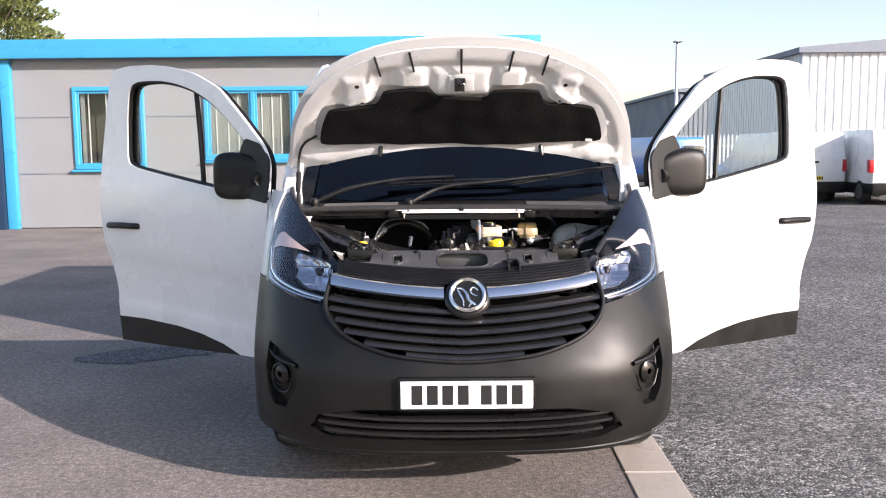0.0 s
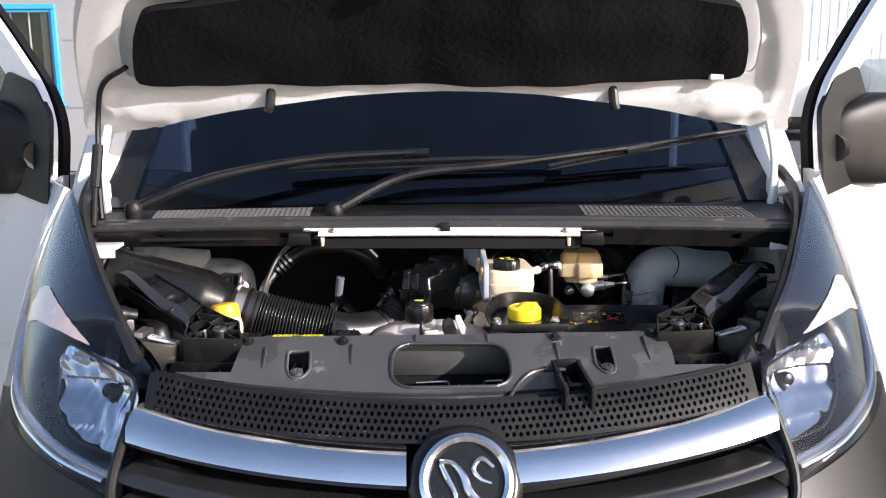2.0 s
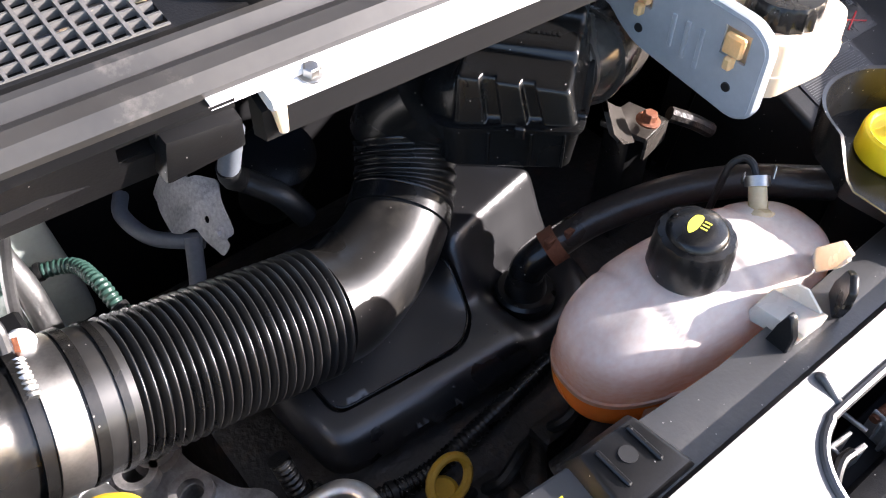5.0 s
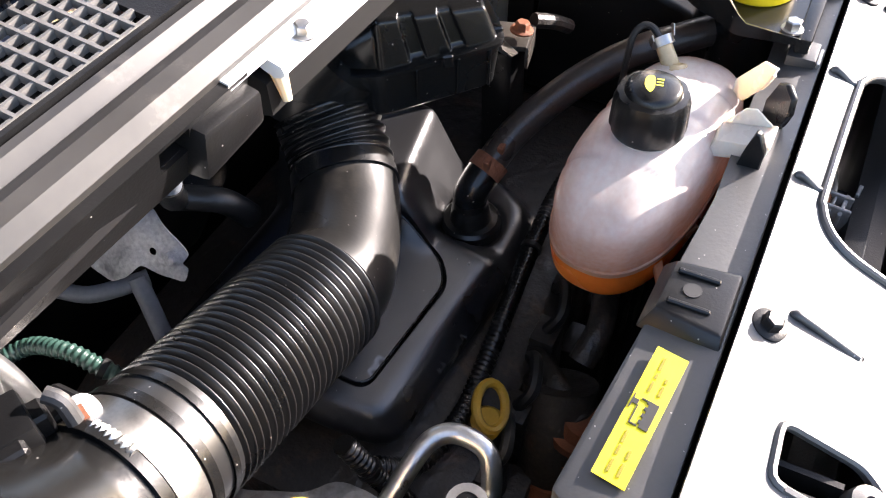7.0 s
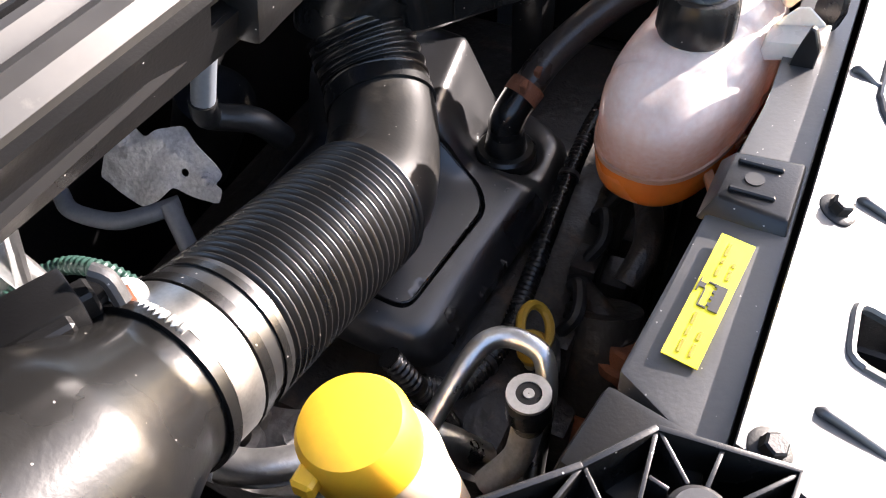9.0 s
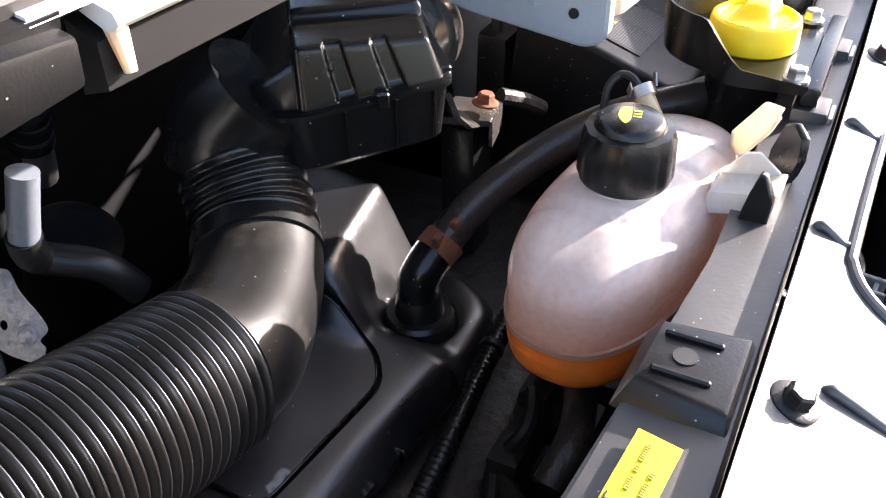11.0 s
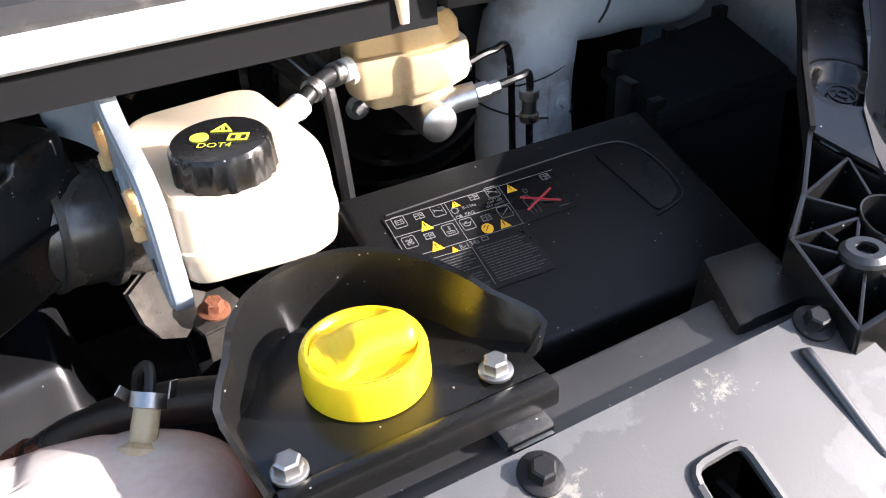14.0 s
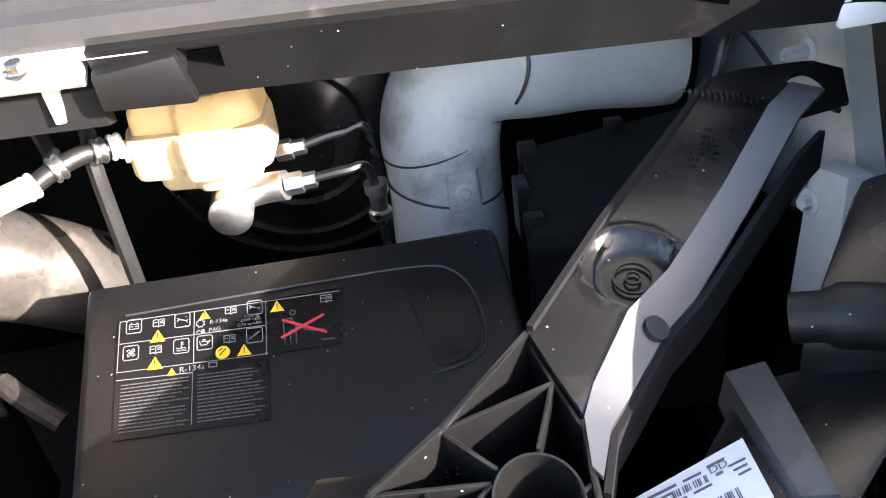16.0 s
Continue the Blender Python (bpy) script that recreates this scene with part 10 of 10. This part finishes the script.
M_MESHBAR = mat("grey_mesh_plastic", (0.115, 0.112, 0.108), 0.45, vary=0.2, vscale=12)
MESH = [(-0.655, -0.300), (0.312, 0.685)]
bm = B()
patch(bm, [(-0.80, 0.759), (0.80, 0.759), (0.80, 0.905), (-0.80, 0.905)], [[(a, 0.764), (b, 0.764), (b, 0.836), (a, 0.836)] for a, b in MESH], 0.025, tray_pt, 0.004)
part("cowl_tray", bm, M_MATTE, cowl)
for a, b in MESH:
    bm = B()
    x = a
    while x < b:
        p, q = Vector(tray_pt(x, 0.763)), Vector(tray_pt(x, 0.837))
        hexa(bm, [p + Vector((-0.0011, 0, -0.004)), p + Vector((0.0011, 0, -0.004)), q + Vector((0.0011, 0, -0.004)), q + Vector((-0.0011, 0, -0.004))],
             [p + Vector((-0.0011, 0, 0.0015)), p + Vector((0.0011, 0, 0.0015)), q + Vector((0.0011, 0, 0.0015)), q + Vector((-0.0011, 0, 0.0015))])
        x += 0.0115
    for y in np.linspace(0.764, 0.836, 7):
        p, q = Vector(tray_pt(a, y)), Vector(tray_pt(b, y))
        m = Vector(tray_pt((a + b) / 2, y))
        for s0, s1 in ((p, m), (m, q)):
            hexa(bm, [s0 + Vector((0, -0.001, -0.004)), s1 + Vector((0, -0.001, -0.004)), s1 + Vector((0, 0.001, -0.004)), s0 + Vector((0, 0.001, -0.004))],
                 [s0 + Vector((0, -0.001, 0.001)), s1 + Vector((0, -0.001, 0.001)), s1 + Vector((0, 0.001, 0.001)), s0 + Vector((0, 0.001, 0.001))])
    tagged(part("intake_mesh", bm, M_MESHBAR, cowl), kind="stuff")
    bm = B()
    box(bm, (a - 0.01, b + 0.01), (0.74, 0.87), (1.158, 1.164))
    part("mesh_well", bm, M_DARK, cowl)

# ---- rusty pipework low beside the engine cover ----
tp = thing("exhaust_joint", (-0.195, 0.568, 0.70), "rust-brown exhaust joint low beside the engine", "exhaust")
bm = B()
lathe(bm, (-0.195, 0.568, 0.70), (0.1, -0.25, 1), [(0, 0.024), (0.05, 0.024), (0.052, 0.029), (0.062, 0.029), (0.064, 0.024), (0.075, 0.023), (0.077, 0.027), (0.085, 0.027), (0.087, 0.020), (0.10, 0.018)], 28)
part("joint_body", bm, M_RUST, tp)
bm = B()
tube(bm, [(-0.195 + 0.01, 0.568 - 0.02, 0.79), (-0.195 + 0.03, 0.568 + 0.01, 0.80), (-0.195 + 0.06, 0.568 + 0.04, 0.79), (-0.195 + 0.09, 0.568 + 0.05, 0.76)], 0.012, 12, 5)
part("joint_pipe", bm, M_ENGINE, tp)
for a in (0.4, 2.5, 4.6):
    bolt("joint_bolt", (-0.195 + 0.024 * math.cos(a) + 0.006, 0.568 + 0.024 * math.sin(a) - 0.015, 0.763), (0.1, -0.25, 1), 0.005, tp, M_RUST)
